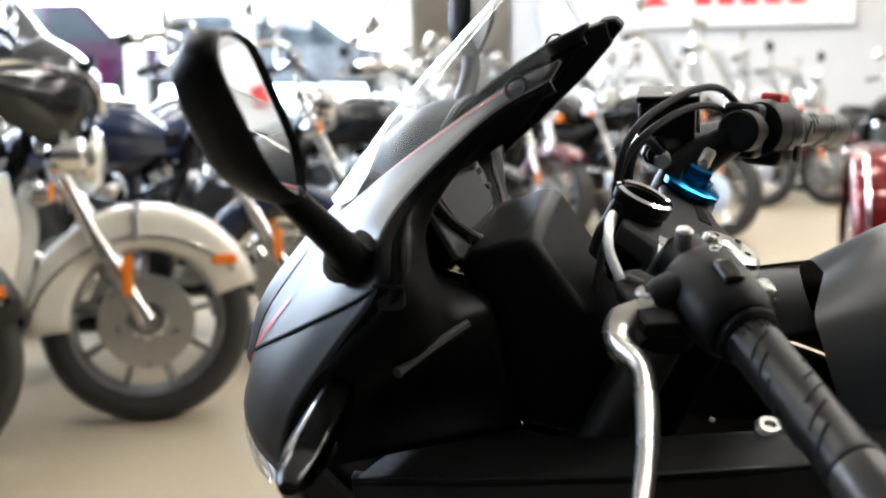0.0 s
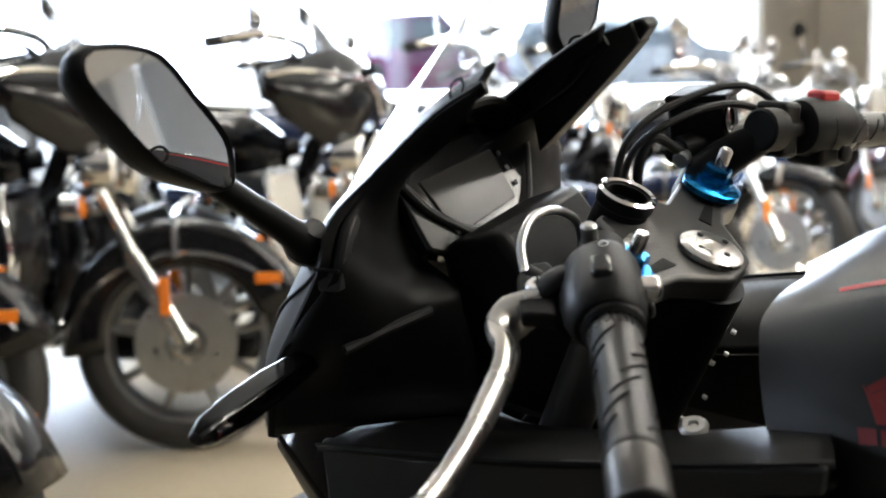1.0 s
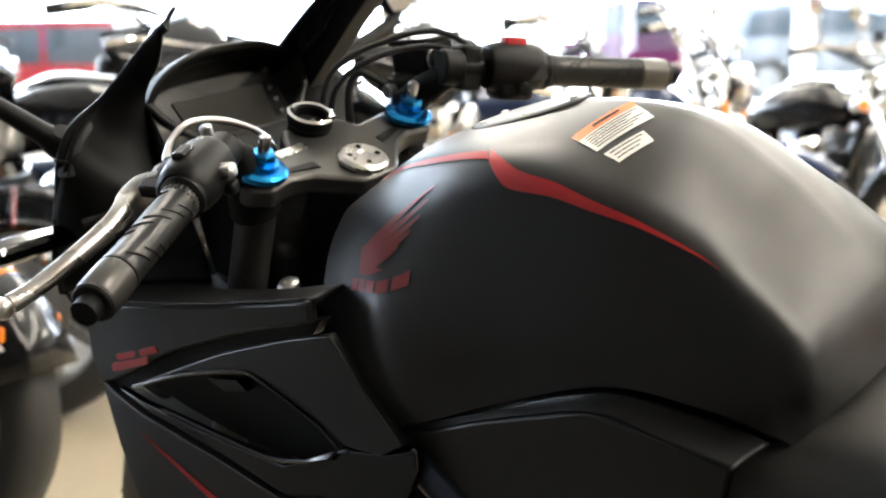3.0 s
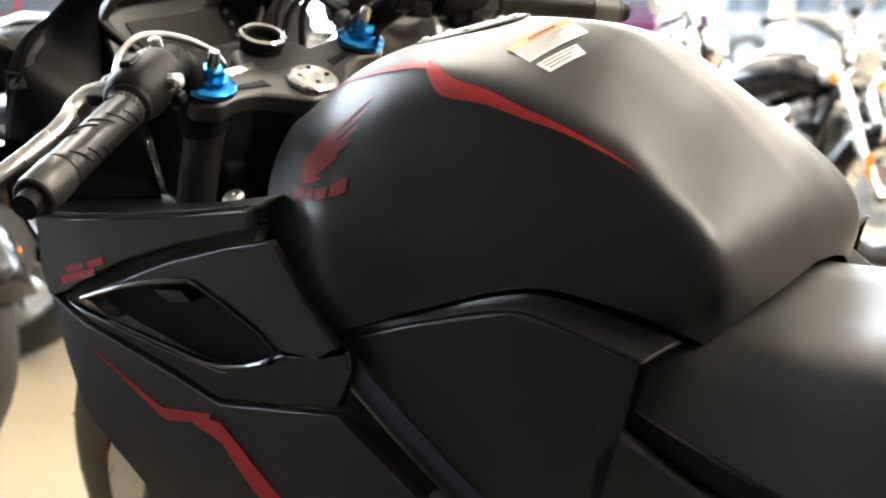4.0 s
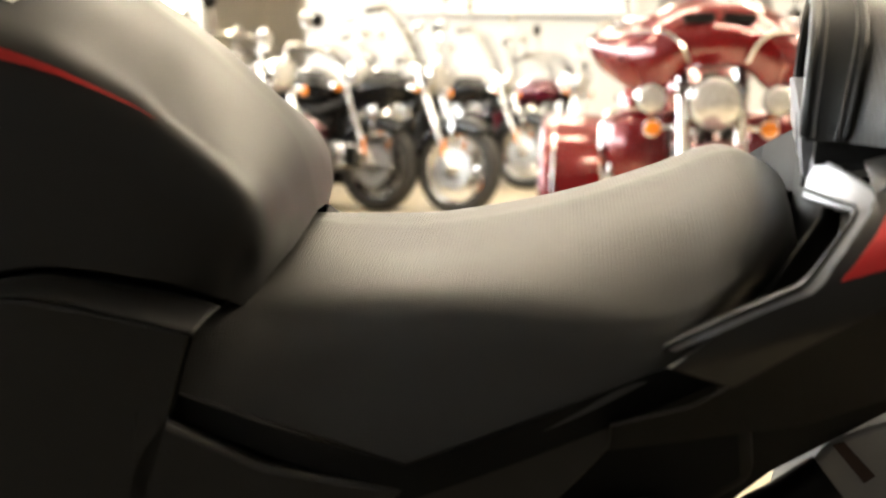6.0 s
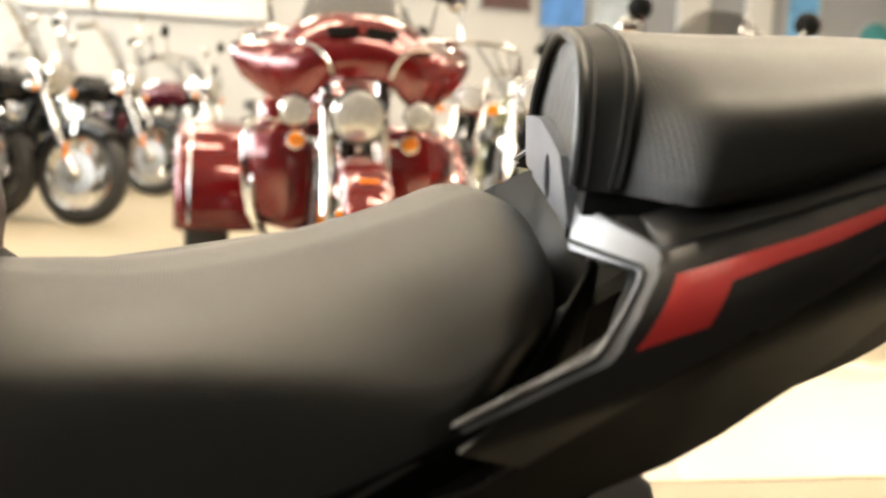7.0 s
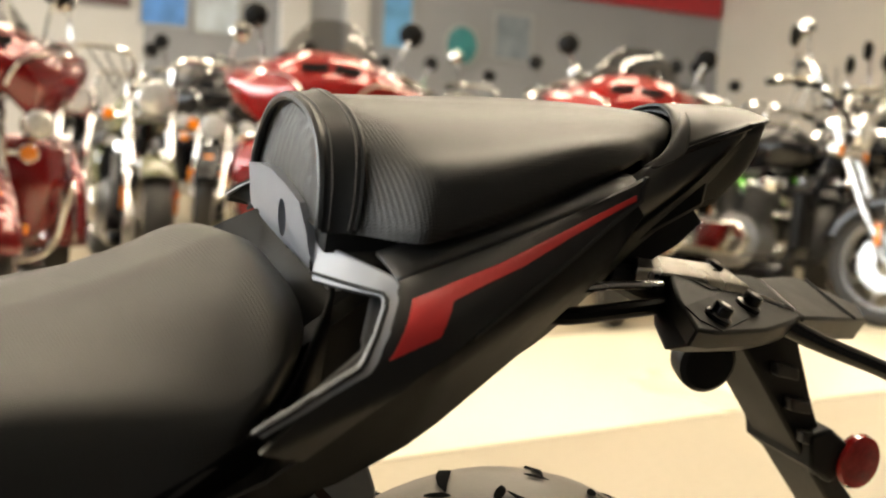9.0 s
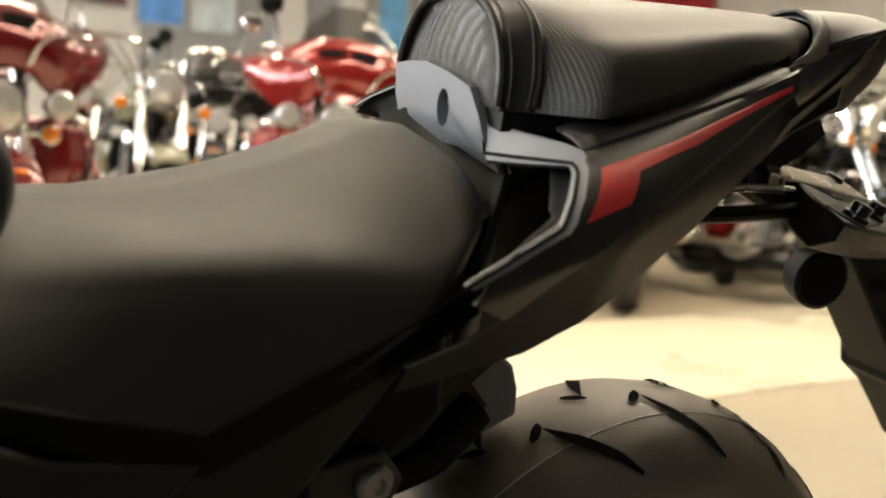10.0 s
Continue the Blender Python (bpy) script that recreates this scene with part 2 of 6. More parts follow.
M_GROOVESHADE = surface("groove_shade", (0.004, 0.004, 0.004), 0.9, vary=0.1, bump=0.0, spec=0.02)
M_REDD = surface("dark_red_decal", (0.22, 0.014, 0.014), 0.38, vary=0.1, bump=0.01)
M_BROWNPL = surface("brown_plastic", (0.06, 0.032, 0.024), 0.5, vary=0.15, bump=0.1)

# ---- the showroom ----
M_FLOOR = surface("polished_concrete_floor", (0.38, 0.328, 0.238), 0.42, vary=0.16, scale=0.7, bump=0.02, fine=40, dirt=0.15)
M_FLOORD = surface("unseen_dark_floor", (0.070, 0.064, 0.054), 0.45, vary=0.16, scale=0.7, bump=0.02, fine=40, dirt=0.15)
M_FLOORL = surface("pale_floor", (0.80, 0.74, 0.58), 0.26, vary=0.08, scale=0.9, bump=0.02, fine=40, dirt=0.12)
M_WALL = surface("white_wall_paint", (0.56, 0.555, 0.54), 0.75, vary=0.05, scale=1.2, bump=0.05, fine=120)
M_WALLB = surface("beige_wall_paint", (0.58, 0.53, 0.45), 0.75, vary=0.06, scale=1.2, bump=0.05, fine=120)
M_WALLS = surface("unseen_dark_wall", (0.05, 0.046, 0.043), 0.75, vary=0.06, scale=1.2, bump=0.05, fine=120)
M_WALLG = surface("blue_grey_wall_paint", (0.27, 0.28, 0.30), 0.7, vary=0.08, scale=1.2, bump=0.05, fine=120)
M_CEIL = surface("ceiling_panels", (0.72, 0.70, 0.66), 0.85, vary=0.06, scale=2.0, bump=0.1, fine=90)
M_FRAMEW = surface("white_window_frame", (0.75, 0.77, 0.78), 0.45, vary=0.05, bump=0.02)
M_SNOWY = surface("pale_concrete_yard", (0.55, 0.55, 0.53), 0.85, vary=0.12, scale=0.6, bump=0.2, fine=30)
M_PANE = glass("window_pane", (0.97, 0.98, 0.985))
M_TUBE = surface("lit_tube", (1.0, 0.93, 0.82), 0.5, vary=0.0, bump=0.0, emit=12.0)
M_SIGN = surface("white_sign_board", (0.80, 0.79, 0.76), 0.45, vary=0.04, bump=0.0)
M_SIGNRED = surface("red_sign_print", (0.55, 0.05, 0.05), 0.45, vary=0.05, bump=0.0)
M_GREY = surface("grey_trim", (0.35, 0.35, 0.35), 0.5, vary=0.08, bump=0.03)

X0, X1, Y0, Y1, HT = -10.5, 15.0, -4.2, 13.0, 5.0


def setting(name, bm, material, label, parent=None, **kw):
    ob = part(name, bm, material, parent, label, **kw)
    ob["kind"] = "structure"
    return ob


setting("floor", box(((X0 + X1) / 2, (Y1 - .5) / 2, -.05), (X1 - X0, Y1 + .5, .1)), M_FLOOR, "tan sealed concrete floor", smooth=0)
# unseen part of the floor, darkened so less light bounces onto the bike
setting("floor_south", box(((X0 + X1) / 2, (Y0 - .5) / 2, -.05), (X1 - X0, -.5 - Y0, .1)), M_FLOORD, "unseen floor darkened to cut bounce light", smooth=0)
# band in a paler colour than the rest of the floor
band = part("floor_band", slab([(-.5, 1.57), (11.5, 1.50), (11.5, 2.86), (-.5, 2.80)], .003, lambda u, v, w: V((u, v, w + .001))), M_FLOORL, None, "pale floor band", smooth=0)
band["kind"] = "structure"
setting("ceiling", box(((X0 + X1) / 2, (Y0 + Y1) / 2, HT + .05), (X1 - X0 + .4, Y1 - Y0 + .4, .1)), M_CEIL, "white panel ceiling", smooth=0)
# unseen closing wall, near and dark to keep the bike's sides dark
setting("wall_south", box(((X0 + X1) / 2, Y0 - .1, HT / 2), (X1 - X0 + .4, .2, HT)), M_WALLS, "unseen wall kept dark for the bike's reflections", smooth=0)
setting("wall_east", box((X1 + .1, (Y0 + Y1) / 2, HT / 2), (.2, Y1 - Y0, HT)), M_WALLB, "beige wall", smooth=0)
# north wall: plain from the doorway on, glazed to the west of it
DOOR0, DOOR1 = -4.0, -2.7
WX = 4.8
setting("wall_north", box(((DOOR1 + WX) / 2, Y1 + .1, HT / 2), (WX - DOOR1, .2, HT)), M_WALL, "white painted wall", smooth=0)
setting("wall_north_grey", box(((WX + X1) / 2, Y1 + .1, HT / 2), (X1 - WX, .2, HT)), M_WALLG, "blue-grey painted wall", smooth=0)
# two tall white strips standing out from the wall
for px, pw in ((6.84, .42), (7.78, .36)):
    setting("wall_upright", box((px, Y1 - .04, HT / 2), (pw, .10, HT)), M_WALL, "white upright strip on the wall", smooth=0, bevel=.01)
setting("wall_north_lintel", box(((DOOR0 + DOOR1) / 2, Y1 + .1, (2.6 + HT) / 2), (DOOR1 - DOOR0, .2, HT - 2.6)), M_WALL, "white wall over the doorway", smooth=0)


def glazed(axis, fixed, lo, hi, posts, name):
    """A glazed wall: sill wall, head, posts, frames and panes."""
    def at(a, b, z):
        return (a, fixed + b, z) if axis == "x" else (fixed + b, a, z)

    def size(a, b, z):
        return (a, b, z) if axis == "x" else (b, a, z)
    out = .1 if axis == "x" else -.1
    mid, span = (lo + hi) / 2, hi - lo
    setting(name + "_sill", box(at(mid, out, .2), size(span, .2, .4)), M_WALL, "white sill wall", smooth=0)
    setting(name + "_head", box(at(mid, out, HT - .1), size(span, .2, .2)), M_WALL, "white wall over the windows", smooth=0)
    for p in posts:
        setting("post", box(at(p, out, (HT + .2) / 2), size(.20, .26, HT - .6)), M_FRAMEW, "white window post", smooth=0, bevel=.01)
    for k, (p, q) in enumerate(zip(posts, posts[1:])):
        win = thing("window", "large clear shop window in a white frame", "window", kind="structure")
        w = q - p - .2
        c = (p + q) / 2
        for z, h in ((.42, .06), (HT - .23, .06), (2.55, .05)):
            part("window_frame", box(at(c, out, z), size(w, .1, h)), M_FRAMEW, win, bevel=.006)
        for z0, z1 in ((.45, 2.52), (2.58, HT - .26)):
            pane = part("pane", box(at(c, out, (z0 + z1) / 2), size(w, .012, z1 - z0)), M_PANE, win, smooth=0)
            pane.visible_shadow = False


glazed("x", Y1, X0, DOOR0, [X0 + .1, -7.9, -6.3, DOOR0 - .12], "wall_north_glazed")
glazed("y", X0, Y0, Y1, [Y0 + .1, -1.5, 2.9, 5.8, 11.2, 12.9], "wall_west_glazed")
# room beyond the doorway with a lit tube
setting("back_room_wall", box((-3.3, Y1 + 4.1, 1.6), (4.5, .2, 3.2)), M_WALLB, "tan back room wall", smooth=0)
setting("back_room_side", box((-1.2, Y1 + 2.1, 1.6), (.2, 3.8, 3.2)), M_WALLB, "tan side wall", smooth=0)
setting("back_room_west", box((-4.3, Y1 + 2.3, 1.6), (.2, 3.6, 3.2)), M_WALLB, "tan side wall", smooth=0)
setting("back_room_floor", box((-2.75, Y1 + 2.2, -.04), (3.1, 4.0, .08)), M_FLOOR, "tan floor", smooth=0)
setting("back_room_ceiling", box((-2.75, Y1 + 2.2, 3.25), (3.3, 4.2, .1)), M_CEIL, "white ceiling", smooth=0)


def tube_fixture(c, length, material=M_TUBE):
    f = thing("ceiling_light", "white fluorescent ceiling light with two lit tubes", "ceiling light", Matrix.Translation(c), "ceiling lights")
    part("housing", slab([(-.11, 0), (-.07, .06), (.07, .06), (.11, 0)], length, lambda u, v, w: V((w - length / 2, u, v))), M_FRAMEW, f, bevel=.004)
    for s in (-1, 1):
        part("tube", tube([(-length / 2 + .05, s * .05, -.02), (length / 2 - .05, s * .05, -.02)], .018, 10), material, f, "lit tube")
    return f


# bodies for the out-of-view lamps added overhead
for fx, fy in FIXTURES:
    tube_fixture((fx, fy, 4.90), 2.4)
tube_fixture((-3.4, Y1 + 2.8, 3.14), 1.2)

# sign board on the north wall
board = thing("sign_board", "white wall sign with a red shape and red bars", "sign", Matrix.Translation((-.05, Y1 - .03, 2.35)))
part("panel", box((0, 0, 0), (2.75, .05, 1.1)), M_SIGN, board, bevel=.005)
for z in (-.56, .56):
    part("rail", box((0, -.005, z), (2.8, .07, .04)), M_GREY, board, bevel=.004)
part("wing_shape", slab([(-1.1, -.32), (-.7, .1), (-.55, .2), (-.75, -.1), (-.85, -.2), (-.7, -.3)], .006, lambda u, v, w: V((u, -.026 - w, v))), M_SIGNRED, board)
for k in range(5):
    part("letter_bar", slab([(-.45 + .27 * k, -.31), (-.25 + .27 * k, -.31), (-.25 + .27 * k, -.03), (-.45 + .27 * k, -.03)], .006, lambda u, v, w: V((u, -.026 - w, v))), M_SIGNRED, board)

# pictures on the north wall further east
def picture(x, z, w, h, col, dark):
    m1 = surface("print_" + str(round(x, 1)), col, 0.5, vary=0.5, scale=3.5, bump=0.0)
    p = thing("wall_picture", "framed wall picture with a blue and dark print", "picture", Matrix.Translation((x, Y1 - .02, z)), "pictures on the wall")
    part("print", box((0, 0, 0), (w, .02, h)), m1, p, smooth=0)
    for s in (-1, 1):
        part("frame_bar", box((s * w / 2, -.006, 0), (.035, .035, h + .035)), dark, p, bevel=.004)
        part("frame_bar", box((0, -.006, s * h / 2), (w - .035, .035, .035)), dark, p, bevel=.004)


for x, z, w, h, col in ((4.3, 2.55, .66, .8, (.10, .05, .05)), (5.05, 2.42, .62, .88, (.08, .25, .60)), (5.75, 2.32, .62, .75, (.45, .52, .58)), (8.45, 2.40, .50, .86, (.12, .35, .62)), (10.5, 2.3, .7, .7, (.20, .24, .28))):
    picture(x, z, w, h, col, M_GREY)
setting("red_fascia", box((13.2, Y1 - .05, 3.5), (3.4, .1, 1.0)), surface("red_fascia_paint", (.40, .02, .03), .4, vary=.1, bump=.02), "red wall fascia", smooth=0)

# round teal display on the grey wall
teal = thing("round_sign", "round teal wall sign with a dark rim", "sign", Matrix.Translation((9.55, Y1 - .03, 2.1)))
part("disc", lathe([(.28, 0), (.28, .03), (.24, .05), (.05, .06)], (0, 0, 0), (0, -1, 0), 32), surface("teal_paint", (.03, .22, .24), .4, vary=.3, scale=6, bump=0.0), teal)
part("rim", lathe([(.27, .0), (.31, .01), (.31, .05), (.27, .055)], (0, 0, 0), (0, -1, 0), 32, closed=True), M_GREY, teal)

# outside
setting("ground", box((0, 0, -.16), (400, 400, .1)), M_SNOWY, "pale yard ground", smooth=0)

# bright overcast horizon beyond the yard
M_HAZE = surface("bright_sky_backdrop", (0.84, 0.91, 1.0), 1.0, vary=0.0, bump=0.0, emit=8.5)
setting("backdrop", slab([(-27, -14), (-27, 27), (-22, 32), (0, 32), (0, 32.2), (-22.2, 32.2), (-27.2, 27.2), (-27.2, -14)], 10.0, lambda u, v, w: V((u, v, w - .11))), M_HAZE, "bright pale sky at the horizon", smooth=0)
setting("raised_yard_north", box((-15.7, 22.9, .30), (22.2, 16.6, .92)), M_SNOWY, "pale raised yard", smooth=0)
setting("raised_yard_west", box((-19.3, .2, .05), (15.2, 28.4, .42)), M_SNOWY, "pale raised yard", smooth=0)

# ---- the sport motorcycle ----
bike = thing("motorcycle", "matte black sport motorcycle with red stripes leaning on its side stand", "motorcycle", pose(0, 0, 0, 10.5, 0, 0))


def lean_frame(c, n, up=(0, 0, 1)):
    """place(u, v, w): u across, v up, w along the normal n."""
    a, b, d = basis(n, up)
    c = V(c)
    return lambda u, v, w=0.0: c + a * u + b * v + d * w


def loft(rings):
    """A closed body through rings of equal length."""
    bm = bmesh.new()
    vs = [[bm.verts.new(p) for p in r] for r in rings]
    for a, b in zip(vs, vs[1:]):
        bridge(bm, a, b)
    bm.faces.new(vs[0][::-1])
    bm.faces.new(vs[-1])
    return bm


# the tail's own centre line: it bends a little towards the stand side behind the seat
AX, AU, AN = V((.49, 0, 0)), V((math.cos(radians(10)), -math.sin(radians(10)), 0)), V((math.sin(radians(10)), math.cos(radians(10)), 0))


def across(p):
    """The right-hand twin of a point of the tail."""
    r = V(p) - AX
    q = AX + AU * r.dot(AU) - AN * r.dot(AN)
    q.z = V(p).z
    return q


def centred(grid, edge):
    """Moves the inner columns of a tail grid onto the tail's centre line; column edge stays."""
    out = []
    for row in grid:
        yc, ye = -math.tan(radians(10)) * (row[0][0] - .49), row[edge][1]
        out.append([(x, yc + (y / ye) * (ye - yc) if j < edge else y, z) for j, (x, y, z) in enumerate(row)])
    return out


def twin_sheet(grid, nu, nv):
    bm = sheet(grid, nu, nv)
    sheet([[across(p) for p in r] for r in grid], nu, nv, bm=bm)
    bmesh.ops.remove_doubles(bm, verts=bm.verts, dist=.0012)
    return bm


# tank cover: rows from the steering head to the seat, each from the ridge down the left side
TANK = [
    [(-.315, 0, .868), (-.322, -.045, .869), (-.328, -.078, .860), (-.324, -.101, .846), (-.318, -.122, .827), (-.308, -.143, .800), (-.295, -.159, .771)],
    [(-.265, 0, .904), (-.266, -.052, .901), (-.264, -.092, .889), (-.260, -.119, .870), (-.252, -.143, .843), (-.243, -.167, .806), (-.234, -.181, .738)],
    [(-.20, 0, .929), (-.20, -.062, .926), (-.197, -.110, .913), (-.193, -.137, .886), (-.187, -.164, .846), (-.18, -.190, .800), (-.178, -.192, .715)],
    [(-.105, 0, .947), (-.105, -.060, .942), (-.10, -.118, .930), (-.096, -.141, .913), (-.092, -.150, .878), (-.086, -.175, .80), (-.085, -.182, .745)],
    [(0, 0, .936), (0, -.058, .930), (0, -.106, .917), (.002, -.135, .901), (.004, -.146, .868), (.010, -.161, .81), (.014, -.168, .774)],
    [(.066, 0, .896), (.066, -.056, .892), (.068, -.102, .881), (.070, -.127, .868), (.074, -.138, .838), (.078, -.146, .790), (.082, -.150, .763)],
    [(.103, 0, .863), (.103, -.052, .861), (.104, -.099, .853), (.107, -.127, .842), (.106, -.138, .815), (.105, -.142, .777), (.106, -.143, .755)],
    [(.135, 0, .830), (.135, -.048, .828), (.137, -.093, .823), (.141, -.121, .814), (.137, -.134, .797), (.129, -.138, .769), (.122, -.139, .748)],
    [(.151, 0, .801), (.151, -.046, .799), (.152, -.080, .795), (.152, -.111, .786), (.147, -.124, .775), (.138, -.127, .760), (.130, -.135, .745)],
    [(.158, 0, .764), (.157, -.040, .761), (.155, -.067, .758), (.152, -.081, .755), (.148, -.097, .751), (.142, -.114, .744), (.135, -.127, .738)],
]
# the far side falls away a little sooner than the near one
TANK_FAR = [[(x, -y * .80, z - 2.2 * min(abs(y * .80), .085) ** 2) for x, y, z in r] for r in TANK]


def two_halves(near, far, nu, nv):
    bm = sheet(near, nu, nv)
    sheet(far, nu, nv, bm=bm)
    bmesh.ops.remove_doubles(bm, verts=bm.verts, dist=.0006)
    return bm


tank = part("tank_cover", two_halves(TANK, TANK_FAR, 6, 6), M_PAINT, bike, "matte dark grey fuel tank cover", 60)


def on_sheet(grid, u, v, lift=0.0):
    """A point of the surface at grid position u (row), v (column), raised by lift."""
    def at(u, v):
        cols = []
        for r in grid:
            s = spline(r, 12)
            x = max(0.0, min(v, len(r) - 1)) * 12
            k = min(int(x), len(s) - 2)
            cols.append(s[k].lerp(s[k + 1], x - k))
        s = spline(cols, 12)
        x = max(0.0, min(u, len(grid) - 1)) * 12
        k = min(int(x), len(s) - 2)
        return s[k].lerp(s[k + 1], x - k)
    p = at(u, v)
    if not lift:
        return p
    e = 0.02
    n = (at(u + e, v) - at(u - e, v)).cross(at(u, v + e) - at(u, v - e))
    n.normalize()
    if n.dot(p - V((p.x, 0, 0.78))) < 0:
        n = -n
    return p + n * lift


def decal(grid, edge_a, edge_b, lift=0.0008, steps=8, bm=None):
    """A thin film on a surface between two lines given in grid positions."""
    bm = bm or bmesh.new()
    a = spline([(*p, 0) for p in edge_a], steps)
    b = spline([(*p, 0) for p in edge_b], steps)
    rows = []
    for p, q in zip(a, b):
        rows.append([bm.verts.new(on_sheet(grid, p.x + (q.x - p.x) * k / 3, p.y + (q.y - p.y) * k / 3, lift)) for k in range(4)])
    for r, s in zip(rows, rows[1:]):
        for k in range(3):
            bm.faces.new((r[k], r[k + 1], s[k + 1], s[k]))
    return bm


def both(name, bm, material, label="", smooth=35.0, bevel=0.0, thick=0.0, parent=None):
    other = flipped(bm)
    a = part(name, bm, material, parent or bike, label, smooth, bevel, thick)
    b = part(name, other, material, parent or bike, label, smooth, bevel, thick)
    return a, b


# red line along the tank's shoulder, kinked down to the knee crease
for s in (1, -1):
    g = TANK if s > 0 else TANK_FAR
    part("tank_stripe", decal(g, [(0.9, 1.80), (2.0, 1.95), (2.9, 2.08)], [(0.9, 1.90), (2.0, 2.10), (2.98, 2.38)]), M_RED, tank, "thin red tank stripe")
    part("tank_stripe", decal(g, [(2.92, 2.0), (3.08, 2.3), (3.3, 2.75), (3.6, 2.9), (4.0, 3.10), (4.5, 3.10), (5.0, 3.05), (5.45, 3.02)], [(2.98, 2.4), (3.1, 2.95), (3.25, 3.28), (3.6, 3.28), (4.0, 3.34), (4.5, 3.23), (5.0, 3.11), (5.45, 3.03)]), M_RED, tank, "broad red tank stripe")
    for tip, root in (((2.42, 2.84), (1.17, 3.95)), ((2.38, 3.10), (1.21, 4.06)), ((2.30, 3.36), (1.26, 4.16)), ((2.20, 3.57), (1.32, 4.24)), ((2.06, 3.77), (1.38, 4.30))):
        mid = ((tip[0] + root[0]) / 2 - .04, (tip[1] + root[1]) / 2 - .05)
        part("wing_emblem", decal(g, [root, mid, tip], [(root[0] + .035, root[1] + .10), (mid[0] + .05, mid[1] + .14), (tip[0] - .01, tip[1] + .08)], 0.001, 5), M_REDD, tank, "dark red wing feather")
    part("wing_emblem", decal(g, [(1.12, 3.91), (1.22, 4.06), (1.36, 4.18)], [(1.24, 4.50), (1.52, 4.38), (1.88, 4.17)], 0.001, 5), M_REDD, tank, "dark red wing root")
    for k in range(5):
        u0 = 1.02 + .26 * k
        v0 = 4.64 - .31 * (u0 - 1)
        part("emblem_bar", decal(g, [(u0, v0), (u0 + .1, v0 - .03), (u0 + .21, v0 - .065)], [(u0, v0 + .22), (u0 + .1, v0 + .19), (u0 + .21, v0 + .15)], 0.001, 3), M_REDD, tank, "dark red bar")

# filler lid and warning labels on the tank top
lid_c = V((-.148, -.018, .9388))
lid_n = V((-.17, -.05, 1)).normalized()
lid = part("filler_lid", lathe([(0.050, -.010), (0.050, 0.0), (0.048, 0.0016), (0.036, 0.0026), (0.034, 0.0022), (.002, .0024)], lid_c, lid_n, 36), M_PAINT, tank, "round dark fuel filler lid")
part("lid_ring", lathe([(0.0505, -.010), (0.0525, -.008), (0.0525, 0.0), (0.0505, 0.001)], lid_c, lid_n, 36, closed=True), M_INK, lid)
for k in range(5):
    a = k * 2 * math.pi / 5 + 0.3
    part("lid_bolt", lathe([(0.0035, 0.0), (0.0035, 0.0034), (0.0025, 0.0040)], lid_c + V((0.041 * math.cos(a), 0.041 * math.sin(a), .041 * (.17 * math.cos(a) + .05 * math.sin(a)))), lid_n, 10), M_STEEL, lid)


TANKW = [list(f[3:0:-1]) + list(r) for f, r in zip(TANK_FAR, TANK)]
lab = [(3.49, 4.55), (3.51, 3.20)], [(3.76, 4.78), (3.84, 3.55)]


def in_label(corner, f0, f1, g0, g1, lift):
    """A strip of a label: f across its rows, g along them."""
    (a, b), (c, d) = corner
    q = lambda f, g: tuple((a[k] * (1 - f) + c[k] * f) * (1 - g) + (b[k] * (1 - f) + d[k] * f) * g for k in (0, 1))
    return decal(TANKW, [q(f0, g0), q(f0, (g0 + g1) / 2), q(f0, g1)], [q(f1, g0), q(f1, (g0 + g1) / 2), q(f1, g1)], lift, 4)


label = part("warning_label", in_label(lab, 0, 1, 0, 1, .0008), M_WHITE, tank, "white warning label with orange head")
part("label_head", in_label(lab, 0, .30, 0, 1, .0013), M_ORANGE, label)
part("text_bar", in_label(lab, .10, .20, .3, .75, .0018), M_INK, label)
for k in range(6):
    part("text_bar", in_label(lab, .37 + .10 * k, .405 + .10 * k, .06, .94 - .12 * (k % 3), .0014), M_INK, label)
lab2 = [(3.82, 4.80), (3.90, 3.98)], [(3.98, 4.90), (4.06, 4.14)]
label2 = part("warning_label", in_label(lab2, 0, 1, 0, 1, .0008), M_WHITE, tank, "small white label")
for k in range(3):
    part("text_bar", in_label(lab2, .18 + .26 * k, .26 + .26 * k, .08, .9 - .1 * k, .0013), M_INK, label2)

# side panel below the tank
def y_side(x, z):
    return -.190 + 0.03 * max(0, x - .02) - 0.06 * max(0, .70 - z) + .02 * max(0, -x - .1)


both("side_panel", bent([(-.186, .700), (-.088, .735), (.014, .764), (.07, .756), (.122, .744), (.108, .735), (.062, .709), (.083, .694), (.16, .66), (.243, .648), (.17, .585), (.06, .54), (-.055, .585), (-.12, .635)], y_side, .012), M_PAINT, "matte dark side panel under the tank", 45, .003)
both("tank_gasket", bent([(x, z - .006) for x, z in [(-.24, .742), (-.186, .706), (-.088, .742), (.014, .771), (.07, .764), (.10, .752), (.10, .735), (.07, .748), (.014, .757), (-.088, .727), (-.186, .69), (-.25, .735)]], lambda x, z: y_side(x, z) + .02, .03), M_INK, "black gap strip", 45)
